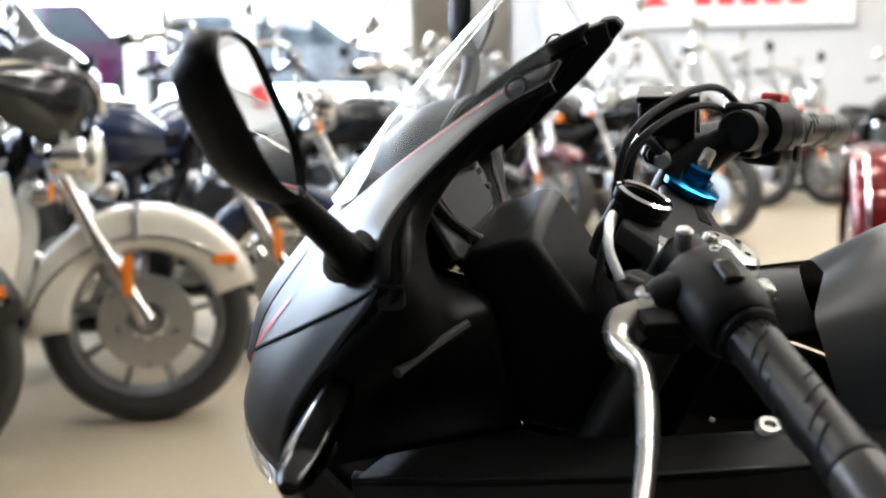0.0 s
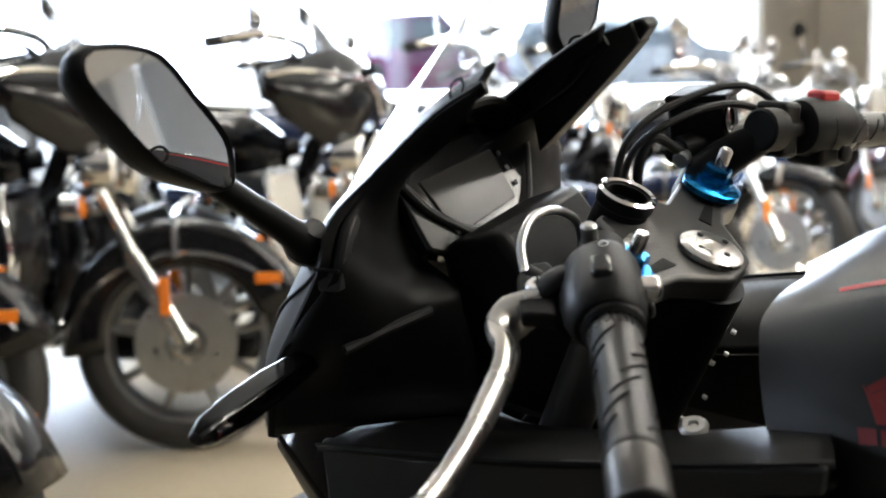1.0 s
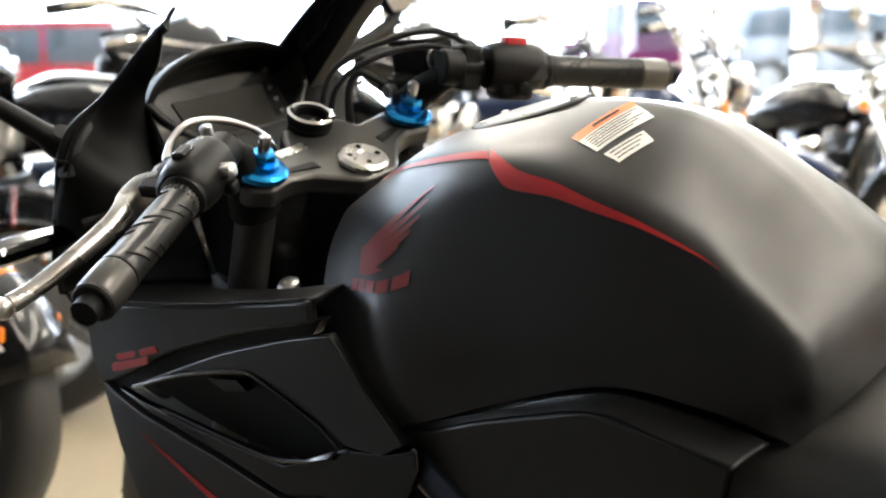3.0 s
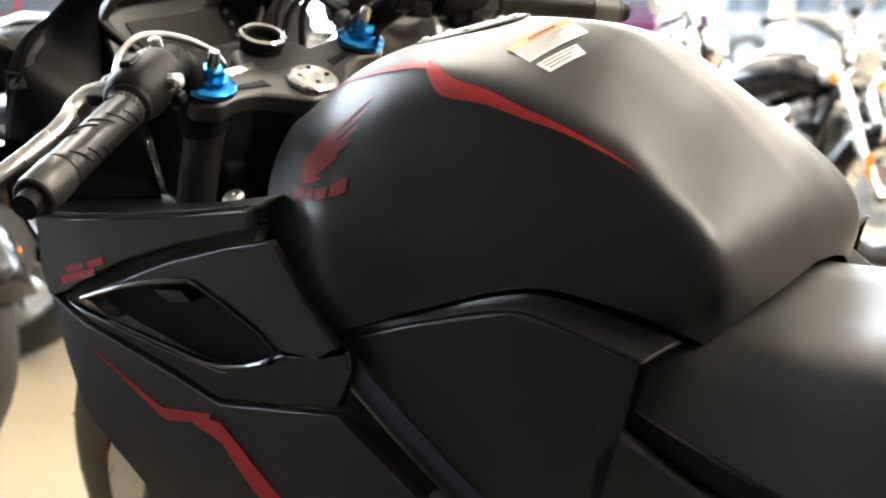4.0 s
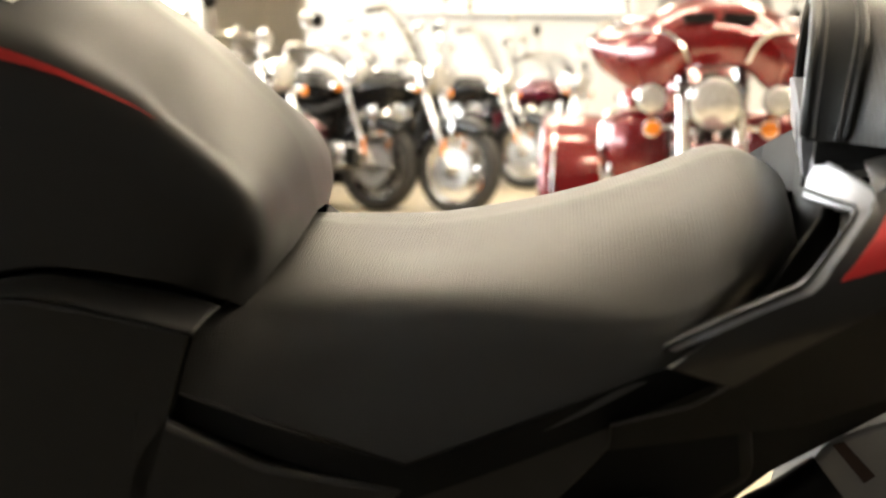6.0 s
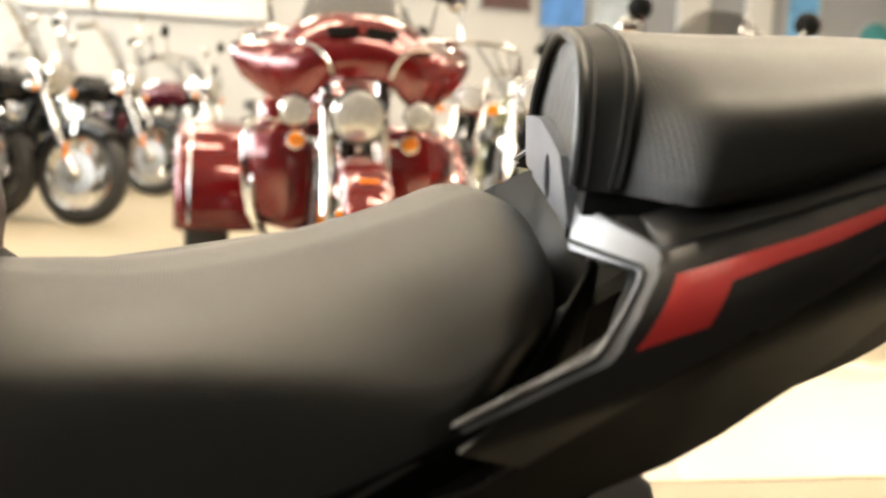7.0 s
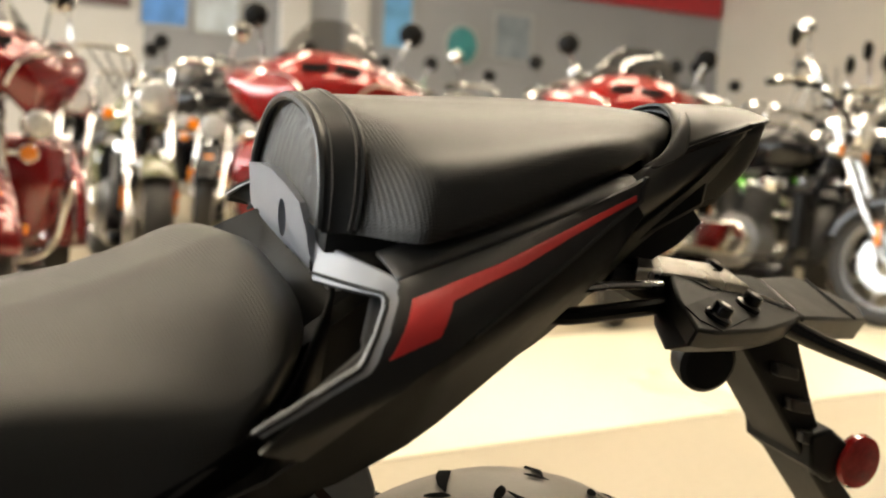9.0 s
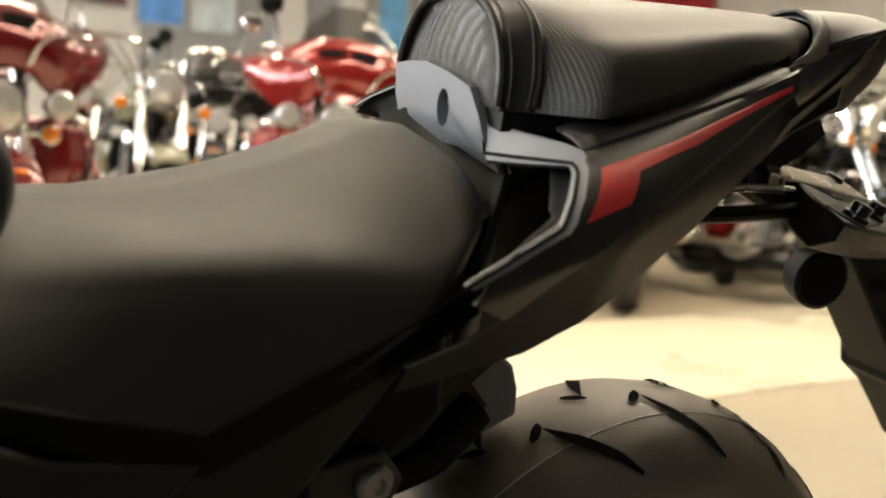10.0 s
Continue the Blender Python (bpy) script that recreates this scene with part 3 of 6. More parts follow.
both("panel_lip", sheet([[(-.186, -.1885, .700), (-.182, -.1905, .7055), (-.178, -.192, .711)], [(-.088, -.190, .735), (-.0865, -.1865, .7385), (-.085, -.183, .741)], [(.014, -.190, .764), (.014, -.180, .7678), (.014, -.170, .770)], [(.07, -.1885, .756), (.074, -.171, .7585), (.078, -.153, .759)], [(.108, -.187, .747), (.110, -.166, .7495), (.112, -.145, .750)], [(.122, -.187, .744), (.124, -.1645, .745), (.126, -.142, .744)]], 4, 4), M_BLACKPL, "turned-in upper lip of the side panel", 60, thick=.002)
# satin frame rail
both("frame_rail", tube([(-.20, -.186, .700), (-.165, -.190, .680), (-.085, -.192, .625), (0, -.190, .575), (.12, -.18, .535), (.25, -.16, .52)], .011, 10, 4, squash=1.5), M_FRAMEBL, "blue-black frame tube")

# rider seat
SEAT = [
    [(.150, 0, .757), (.148, -.045, .754), (.143, -.080, .749), (.130, -.112, .742), (.115, -.132, .735), (.098, -.146, .7275), (.066, -.166, .707)],
    [(.187, 0, .754), (.186, -.050, .754), (.183, -.095, .752), (.174, -.126, .745), (.163, -.142, .731), (.142, -.157, .713), (.108, -.172, .694)],
    [(.250, 0, .756), (.250, -.060, .757), (.249, -.112, .758), (.247, -.142, .753), (.245, -.156, .735), (.241, -.169, .702), (.236, -.184, .660)],
    [(.335, 0, .774), (.335, -.070, .771), (.334, -.120, .765), (.332, -.150, .756), (.330, -.163, .740), (.325, -.172, .716), (.318, -.181, .686)],
    [(.400, 0, .796), (.398, -.075, .788), (.396, -.120, .774), (.392, -.151, .756), (.388, -.162, .745), (.381, -.169, .732), (.370, -.176, .712)],
    [(.446, 0, .8125), (.443, -.070, .804), (.437, -.115, .790), (.430, -.141, .772), (.424, -.150, .762), (.415, -.157, .750), (.405, -.163, .730)],
    [(.478, 0, .797), (.472, -.065, .790), (.462, -.105, .780), (.449, -.128, .768), (.442, -.134, .760), (.434, -.140, .7484), (.425, -.145, .735)],
    [(.488, 0, .772), (.482, -.060, .7637), (.466, -.098, .7582), (.452, -.118, .750), (.447, -.124, .745), (.440, -.130, .7384), (.432, -.135, .728)],
]
SEAT_FAR = [[(x, -y * .92, z - k * min(abs(y), .11) ** 2) for x, y, z in r] for r, k in zip(SEAT, (2.1, 2.1, 2.1, 1.3, .6, .3, 0, 0))]
seat = part("rider_seat", two_halves(SEAT, SEAT_FAR, 6, 6), M_VINYL, bike, "black textured vinyl rider seat", 70)
# seat base and under-seat trim
both("seat_base", bent([(.075, .690), (.243, .640), (.385, .700), (.43, .72), (.43, .742), (.38, .722), (.243, .664), (.068, .708)], lambda x, z: -.165 - .02 * math.sin(3.14 * max(0, min(1, (x - .06) / .37))), .03), M_BLACKPL, "black seat base edge", 45)
both("rear_side_panel", bent([(.243, .648), (.385, .706), (.345, .655), (.30, .605), (.255, .56), (.17, .575)], lambda x, z: -.180 + .05 * (x - .24), .012), M_PAINT, "matte dark panel under the seat", 45, .003)

# passenger seat with strap
PILL = [
    [(.491, 0, .914), (.486, -.034, .910), (.480, -.064, .897), (.476, -.083, .874), (.474, -.090, .855), (.474, -.091, .840)],
    [(.513, 0, .920), (.511, -.045, .914), (.506, -.080, .897), (.500, -.099, .874), (.497, -.105, .857), (.495, -.106, .843)],
    [(.533, 0, .921), (.531, -.055, .915), (.528, -.100, .901), (.525, -.126, .890), (.519, -.144, .862), (.518, -.145, .848)],
    [(.550, 0, .921), (.548, -.058, .916), (.546, -.104, .904), (.544, -.134, .895), (.541, -.147, .864), (.540, -.146, .851)],
    [(.590, 0, .923), (.590, -.060, .919), (.588, -.106, .909), (.586, -.135, .901), (.585, -.145, .874), (.585, -.142, .860)],
    [(.655, 0, .927), (.655, -.060, .925), (.653, -.102, .918), (.651, -.129, .912), (.651, -.136, .891), (.651, -.132, .879)],
    [(.725, 0, .930), (.724, -.058, .928), (.717, -.095, .923), (.710, -.119, .918), (.710, -.126, .906), (.710, -.122, .897)],
    [(.775, 0, .931), (.769, -.048, .929), (.756, -.082, .924), (.740, -.109, .917), (.736, -.115, .910), (.732, -.114, .903)],
    [(.803, 0, .928), (.797, -.040, .926), (.781, -.076, .919), (.759, -.101, .911), (.746, -.110, .906), (.738, -.111, .902)],
    [(.807, 0, .907), (.801, -.040, .907), (.784, -.076, .904), (.761, -.099, .901), (.747, -.108, .900), (.738, -.110, .898)],
]
PILL = centred(PILL, 3)
pillion = part("passenger_seat", twin_sheet(PILL, 6, 6), M_VINYL, bike, "black textured vinyl passenger seat", 70)
pan = [(.48, -.09), (.53, -.122), (.64, -.120), (.70, -.112), (.74, -.10)]
pan = pan + [tuple(across((x, y, 0))[:2]) for x, y in pan[::-1]]
part("seat_pan", loft([[(x, y, .22 * x + .728 + h) for x, y in pan] for h in (-.008, .006)]), M_BLACKPL, pillion)
cap_ring = [V(p) for p in spline(PILL[0], 4)]
cap_ring = [across(p) for p in cap_ring[:0:-1]] + cap_ring
bm = bmesh.new()
rings = []
for k, dx in ((1.0, .001), (.96, .004), (.6, .001), (.1, -.001)):
    rings.append([bm.verts.new((.492 + (p.x - .492) * k + dx, p.y * k, .866 + (p.z - .866) * k)) for p in cap_ring])
for r1, r2 in zip(rings, rings[1:]):
    bridge(bm, r1, r2)
bm.faces.new(rings[-1])
part("seat_front", bm, M_VINYL, pillion, "rounded front of the passenger seat", 60)
strap_rows = []
for u in (-.0, 0.04, 0.3, 0.62, 0.92, 0.97):
    strap_rows.append([on_sheet(PILL, u, v, 0.004 if 0.02 < u < 0.95 else 0.0003) for v in (0, .8, 1.6, 2.4, 3.2, 4.0, 4.95)])
strap = part("seat_strap", twin_sheet([[tuple(p) for p in r] for r in strap_rows], 2, 4), M_VINYLS, pillion, "smooth black strap with stitching", 50)
for u in (0.22, 0.80):
    bm = bmesh.new()
    pts = [on_sheet(PILL, u, v * .1, 0.0046) for v in range(0, 49)]
    for s in (1, -1):
        for a, b in zip(pts, pts[1:]):
            q = a.lerp(b, .62)
            tube([a, q] if s > 0 else [across(a), across(q)], .0006, 5, bm=bm)
    tagged(part("stitching", bm, M_THREAD, strap), kind="stuff")
for u, rad in ((0.0, .0040), (0.96, .0026)):
    pts = [on_sheet(PILL, u, v * .25, 0.002) for v in range(0, 20)]
    full = [across(p) for p in pts[::-1]] + pts[1:]
    part("piping", tube(full, rad, 8), M_VINYLS, strap)

# tail side: bulges out below a shoulder line, then turns in
def y_tail(x, z):
    h = max(0.0, .827 + .295 * (x - .499) - z)
    amp = .045 * max(.2, min(1.0, 1 - (x - .52) / .22))
    return -.162 + .077 * (x - .499) - amp * (1 - math.exp(-h / .015)) + .5 * max(0.0, h - .05)


def tail_panel(name, poly, material, label, depth=.004, lift=0.0, cuts=3):
    """A panel of the tail and its right-hand twin; returns the left one."""
    bm = bent(poly, lambda x, z: y_tail(x, z) - lift, depth, cuts)
    twin = bent([p for p in poly if p[0] > .455], lambda x, z: y_tail(x, z) - lift, depth, cuts)
    for v in twin.verts:
        v.co = across(v.co)
    bmesh.ops.reverse_faces(twin, faces=twin.faces)
    a = part(name, bm, material, bike, label, 50)
    part(name, twin, material, bike, label, 50)
    return a


COWL_LOW = [(.707, .881), (.640, .846), (.587, .822), (.538, .801), (.497, .781), (.455, .752), (.424, .728)]
tail_panel("tail_cowl", [(.497, .828), (.533, .838), (.570, .848), (.600, .857), (.643, .870), (.700, .890), (.713, .896)] + COWL_LOW + [(.388, .7445), (.413, .764), (.437, .776), (.459, .785), (.466, .792), (.478, .807), (.493, .821)], M_PAINT, "matte dark tail side cowl")
tail_panel("tail_stripe", [(.500, .8215), (.533, .831), (.570, .841), (.594, .8485), (.643, .864), (.703, .884), (.702, .880), (.641, .859), (.589, .8405), (.557, .8315), (.522, .821), (.510, .803), (.473, .7915)], M_RED, "red tail stripe that widens into a block", .0006, .001, 2)
# raised, slightly lighter strip stands in for the highlight along the cowl's edge
tail_panel("cowl_edge_highlight", [(.7145, .897), (.708, .8795), (.640, .844), (.587, .820), (.538, .799), (.538, .8015), (.587, .8225), (.640, .8465), (.706, .8815), (.711, .897)], M_GREYPL, "raised grey strip for the cowl's edge highlight", .003, .0015, 1)
tail_panel("lower_tail_panel", [(.706, .878), (.640, .843), (.587, .819), (.538, .798), (.497, .778), (.455, .749), (.405, .712), (.36, .70), (.36, .68), (.47, .69), (.55, .722), (.62, .767), (.68, .825), (.715, .868)], M_BLACKPL, "black lower tail panel", .004, -.004)
# turned-in top of the cowl under the passenger seat
for s in (1, -1):
    rows = [[(x, -.162 + .077 * (x - .499) + .0005, .827 + .295 * (x - .499) + .001), (x, -.150 + .077 * (x - .499), .834 + .295 * (x - .499)), (x + .002, -.126 + .05 * (x - .499), .838 + .27 * (x - .499))] for x in (.497, .55, .60, .65, .708)]
    part("cowl_shoulder", sheet(rows if s > 0 else [[across(p) for p in r] for r in rows], 3, 3), M_PAINT, bike, "turned-in top of the tail cowl", 60, thick=.003)
# upper tail deck behind the passenger seat
deck = [
    [(.800, 0, .940), (.795, -.036, .936), (.786, -.073, .926), (.775, -.104, .908)],
    [(.842, 0, .9425), (.837, -.036, .940), (.828, -.073, .933), (.811, -.104, .921)],
    [(.882, 0, .943), (.876, -.036, .941), (.865, -.073, .937), (.845, -.104, .931)],
    [(.908, 0, .938), (.902, -.036, .938), (.892, -.073, .938), (.873, -.104, .938)],
]
part("tail_deck", twin_sheet(centred(deck, 3), 6, 5), M_PAINT, bike, "matte tail deck", 60, thick=.003)
collar = [
    [(.803, 0, .932), (.797, -.036, .930), (.783, -.073, .921), (.762, -.101, .908), (.738, -.113, .898)],
    [(.808, 0, .939), (.803, -.036, .936), (.790, -.073, .927), (.771, -.103, .908), (.744, -.114, .8975)],
    [(.816, 0, .940), (.811, -.036, .937), (.800, -.073, .927), (.784, -.104, .908), (.752, -.115, .898)],
]
part("deck_collar", twin_sheet(centred(collar, 4), 4, 6), M_GREYPL, bike, "grey collar behind the passenger seat", 60, thick=.002)
REAR = [
    [(.660, -.120, .862), (.635, -.116, .815), (.622, -.104, .778), (.615, -.070, .700)],
    [(.722, -.121, .892), (.708, -.122, .858), (.702, -.110, .820), (.700, -.066, .738)],
    [(.774, -.104, .905), (.768, -.114, .882), (.760, -.104, .850), (.765, -.062, .790)],
    [(.824, -.103, .921), (.820, -.107, .905), (.806, -.100, .876), (.795, -.066, .822)],
    [(.860, -.103, .933), (.855, -.1035, .922), (.838, -.100, .896), (.815, -.080, .850)],
]

for s in (1, -1):
    g = REAR if s > 0 else [[across(p) for p in r] for r in REAR]
    rear_cowl = part("rear_cowl", sheet(g, 6, 5), M_PAINT, bike, "matte rear cowl under the deck", 60, thick=.003)
    part("lower_edge", decal(g, [(0.0, 2.2), (1.0, 2.1), (2.0, 1.85), (3.0, 1.5), (3.9, 0.5)], [(0.0, 3.0), (1.0, 3.0), (2.0, 3.0), (3.0, 3.0), (3.98, 3.0)], .0035, 6), M_BLACKPL, rear_cowl, "black lower edge of the cowl")
    part("deck_line", tube([on_sheet(g, u * .25, 0, .001) for u in range(8, 17)], .003, 6), M_BLACKPL, rear_cowl, "black joint line")
tail_end = [
    [(.905, 0, .935), (.899, -.036, .935), (.887, -.080, .935), (.859, -.1030, .932)],
    [(.894, 0, .896), (.889, -.036, .896), (.878, -.080, .896), (.837, -.0995, .896)],
    [(.876, 0, .858), (.871, -.036, .858), (.858, -.076, .858), (.814, -.0795, .850)],
]
tail_end = part("tail_end", twin_sheet(centred(tail_end, 3), 4, 5), M_BLACKPL, bike, "black end of the tail", 60, thick=.003)
lens = [[(.9065, 0, .926), (.9015, -.030, .926), (.8945, -.060, .926)], [(.8985, 0, .898), (.8935, -.030, .898), (.8865, -.058, .898)], [(.886, 0, .870), (.881, -.030, .870), (.874, -.054, .870)]]
part("tail_light", twin_sheet(centred(lens, 2), 4, 5), M_REDLENS, tail_end, "dark red tail light", 60, thick=.003)
# inner tail under the seat
part("under_tail", slab([(.46, .69), (.50, .73), (.56, .80), (.70, .88), (.83, .90), (.83, .862), (.72, .798), (.64, .738), (.54, .705)], .11, lambda u, v, w: V((u, (w - .055) * .8 - .17 * (u - .49), v))), M_BLACKPL, bike, "black inner tail", bevel=.006)

# silver trim with the grab recess
def band(outer, inner, depth, side):
    """A flat strip between two lines, with depth inwards."""
    bm = bmesh.new()
    f = lambda p, d: bm.verts.new((p[0] + d * .35, side * (p[1] + d), p[2]))
    rows = [[f(o, 0), f(i, 0), f(i, depth), f(o, depth)] for o, i in zip(outer, inner)]
    for r1, r2 in zip(rows, rows[1:]):
        bridge(bm, r1, r2)
    bm.faces.new(rows[0])
    bm.faces.new(rows[-1])
    return bm


TRIM_O = [(.483, -.066, .828), (.4875, -.105, .829), (.493, -.145, .830), (.4965, -.160, .829), (.4975, -.168, .824), (.493, -.175, .820), (.477, -.193, .8055), (.465, -.203, .7905), (.459, -.206, .7855), (.437, -.209, .7765), (.416, -.211, .7665), (.391, -.2078, .7515)]
TRIM_I = [(.476, -.086, .804), (.4795, -.115, .809), (.483, -.148, .8155), (.485, -.162, .8185), (.4845, -.167, .8175), (.481, -.174, .8145), (.468, -.189, .803), (.4565, -.199, .7915), (.4515, -.2025, .7885), (.4265, -.2065, .7775), (.407, -.2085, .7680), (.3845, -.2057, .7535)]
for s in (1, -1):
    fit = (lambda p: V(p)) if s > 0 else across
    n_t = len(TRIM_O) if s > 0 else 8
    trim = part("silver_trim", band([fit(p) for p in TRIM_O[:n_t]], [fit(p) for p in TRIM_I[:n_t]], .006 * s, 1), M_SILVER, bike, "satin silver trim around the recess", 30, .0015)
    line = [V(i).lerp(V(o), .22) + V((-.0012, -.0010, 0)) for o, i in zip(TRIM_O[:n_t], TRIM_I[:n_t])]
    line = [V((.4815, -.0675, .827)), V((.4765, -.080, .8085))] + line[1:]
    part("trim_line", tube([fit(p) for p in line], .0014, 6), M_INK, trim, "thin black line")
    wall = [[fit(V(p) + V((dx, dy * (1 - .075 * k), dz))) for k, p in enumerate(TRIM_I[:n_t])] for dx, dy, dz in ((.001, .002, 0), (.012, .014, -.001), (.022, .045, -.002), (.020, .080, -.004))]
    part("recess", sheet(wall, 3, 2), M_INK, bike, "black grab recess", 60, thick=.002)
# centre plate under the passenger seat's nose with its key hole
def key_plate(uv, x0=.484):
    return V((x0 + .0025 + .15 * uv[0] - .10 * (uv[1] - .835) + .8 * max(0, .812 - uv[1]), uv[0], uv[1]))


rim = [(.090, .847), (.060, .853), (.027, .857), (-.012, .855), (-.048, .850), (-.066, .832), (-.084, .806), (-.078, .793), (-.045, .797), (-.020, .800), (.020, .796), (.050, .798), (.078, .806), (.086, .822)]
nh = 28
hole = [(-.006 + .0105 * math.cos(2 * math.pi * k / nh), .827 + .0145 * math.sin(2 * math.pi * k / nh)) for k in range(nh)]
dense = [tuple(V((*a, 0)).lerp(V((*b, 0)), t)[:2]) for a, b in zip(rim, rim[1:] + rim[:1]) for t in (0, .5)]
order = sorted(dense, key=lambda p: math.atan2(p[1] - .827, p[0] + .006) % (2 * math.pi))
bm = bmesh.new()
ri = [bm.verts.new(key_plate(p)) for p in hole]
rb = [bm.verts.new(key_plate(p) + V((.022, 0, 0))) for p in hole]
rm = [bm.verts.new(key_plate(tuple(V((*p, 0)).lerp(V((-.006, .827, 0)), .32)[:2]))) for p in order]
ro = [bm.verts.new(key_plate(p)) for p in order]
rd = [bm.verts.new(key_plate(p) + V((.012, 0, 0))) for p in order]
bridge(bm, ro, rm)
bridge(bm, rm, ri)
bridge(bm, ri, rb)
bridge(bm, ro, rd)
part("key_plate", bm, M_SILVER, bike, "satin silver plate with a round key hole", 25)
part("key_barrel", lathe([(.010, 0), (.010, .004), (.002, .004)], (.505, -.006, .827), (-1, 0, 0), 16), M_STEEL, bike, "steel lock barrel")
# black backing between the seats
bm = bmesh.new()
plan = [(.425, -.152), (.452, -.130), (.484, -.098), (.503, -.062), (.506, 0), (.503, .062), (.484, .098), (.452, .130), (.425, .152)]
lo, hi = [bm.verts.new((x, y, .68)) for x, y in plan], [bm.verts.new((x + .004, y, .818 - 1.0 * max(0, abs(y) - .075))) for x, y in plan]
for k in range(len(plan) - 1):
    bm.faces.new((lo[k], lo[k + 1], hi[k + 1], hi[k]))
part("recess_back", bm, M_BLACKPL, bike, "black backing between the seats", 60, thick=.004)
# dark core under tank and seat
part("frame_core", slab([(-.25, .60), (-.255, .775), (-.15, .755), (.014, .80), (.11, .765), (.20, .70), (.36, .70), (.45, .70), (.46, .62), (.30, .50), (-.10, .48)], .22, lambda u, v, w: V((u, w - .11, v))), M_INK, bike, "black frame and air box", bevel=.01)
# inner side panels between seat and rear wheel
both("inner_side_panel", bent([(.30, .66), (.36, .705), (.45, .75), (.56, .79), (.70, .84), (.84, .87), (.88, .835), (.855, .814), (.760, .770), (.680, .717), (.634, .696), (.582, .674), (.559, .652), (.529, .645), (.498, .638), (.471, .619), (.444, .601), (.40, .580), (.33, .565), (.27, .58)], lambda x, z: -.055 - .05 * max(0, min(1, (.56 - x) / .12)), .02, 1), M_BLACKPL, "black inner side panel", 40, .004)

# rear plate carrier
CP = V((.875, -.10, .776))
CN = V((.25, -.25, 1)).normalized()


def on_plate(x, y, up=0.0):
    """A point of the tilted carrier top."""
    return V((x, y, CP.z - ((x - CP.x) * CN.x + (y - CP.y) * CN.y) / CN.z)) + CN * up


top_poly = [(.838, -.072), (.905, -.040), (1.026, -.002), (1.040, -.012), (1.030, -.075), (.990, -.096), (.905, -.135), (.800, -.170), (.770, -.175), (.80, -.12)]
carrier = part("plate_carrier", loft([[on_plate(x, y, 0) for x, y in top_poly], [on_plate(x + .006, y + .004, -.018) for x, y in top_poly], [on_plate(x * .93 + .065, y * .8 - .01, -.036) for x, y in top_poly]]), M_BLACKPL, bike, "black plate carrier under the tail", 25, bevel=.003)
part("carrier_tongue", loft([[on_plate(x, y, w) for x, y in ((1.034, -.006), (1.150, .040), (1.236, .010), (1.20, -.03), (1.022, -.082))] for w in (.002, -.020, -.026)]), M_GREYPL, carrier, "grey flat tongue", 25, bevel=.003)
part("tongue_line", tube([on_plate(1.165, .036, .003), on_plate(1.16, -.042, .003)], .002, 6), M_BLACKPL, carrier)
for x0, y0, x1, y1 in ((.80, -.152, .925, -.085), (.875, -.066, .945, -.036)):
    d = V((x1 - x0, y1 - y0, 0)).normalized()
    n = V((-d.y, d.x, 0)) * .017
    q = [(x0 - n.x, y0 - n.y), (x1 - n.x, y1 - n.y), (x1 + d.x * .012, y1 + d.y * .012), (x1 + n.x, y1 + n.y), (x0 + n.x, y0 + n.y), (x0 - d.x * .012, y0 - d.y * .012)]
    part("bolt_pocket", loft([[on_plate(x, y, .0012) for x, y in q], [on_plate(x, y, .0002) for x, y in q]]), M_INK, carrier, "dark bolt pocket", 25)
for bx, by in ((.822, -.146), (.912, -.100), (.915, -.045)):
    bolt = part("bolt", lathe([(.012, .0), (.012, .004), (.009, .006), (.009, .013), (.0078, .0145), (.0045, .0145), (.004, .010)], on_plate(bx, by, .001), CN, 18), M_GLOSSBL, carrier, "black socket bolt")
    part("bolt_socket", lathe([(.0046, .0146), (.0046, .0150), (.002, .0150)], on_plate(bx, by, .001), CN, 6), M_STEEL, bolt)
part("lettering_strip", tube([on_plate(.955, -.055, .001), on_plate(1.02, -.068, .001)], .0022, 6), M_ALU, carrier, "raised casting marks")
part("carrier_arm", loft([[(.795, -.072, .800), (.815, -.045, .806), (.925, -.048, .792), (.944, -.072, .778)], [(.795, -.072, .788), (.815, -.045, .794), (.925, -.048, .780), (.944, -.072, .768)]]), M_ALU, bike, "bare metal bracket under the tail", 25, bevel=.002)
part("carrier_strut", tube([(.70, -.080, .764), (.73, -.088, .766), (.84, -.085, .770), (.90, -.07, .768)], .0075, 10, 3), M_BLACKPL, bike, "black strut")
part("carrier_strut", tube([(.70, -.075, .782), (.76, -.08, .788), (.82, -.08, .786)], .004, 8, 2), M_ALU, bike, "thin bare metal rod")
part("wiring_lump", tube([(.78, -.05, .79), (.83, -.055, .775), (.87, -.06, .77)], [.012, .018, .012], 10, 3), M_RUBBER, bike, "black rubber cable boot")
hanger = part("plate_hanger", loft([[(.93, y, .752), (.985, y, .705), (1.044, y, .647), (1.156, y, .535), (1.24, y, .455), (1.27, y, .47), (1.18, y, .55), (1.125, y, .623), (1.075, y, .70), (1.05, y, .745)] for y in (-.045, .03)]), M_BLACKPL, bike, "black hanging plate bracket", 25, bevel=.004)
for k in range(4):
    part("hanger_rib", loft([[(1.035 + .034 * k, y, .685 - .042 * k), (1.07 + .034 * k, y, .677 - .042 * k), (1.075 + .034 * k, y, .662 - .042 * k), (1.04 + .034 * k, y, .670 - .042 * k)] for y in (-.056, -.044)]), M_GREYPL, hanger, "raised rib", bevel=.002)
part("plate_light", loft([[(1.115, y, .595), (1.15, y, .60), (1.19, y, .575), (1.20, y, .545), (1.17, y, .53), (1.13, y, .555)] for y in (-.058, .04)]), M_BLACKPL, hanger, bevel=.004)
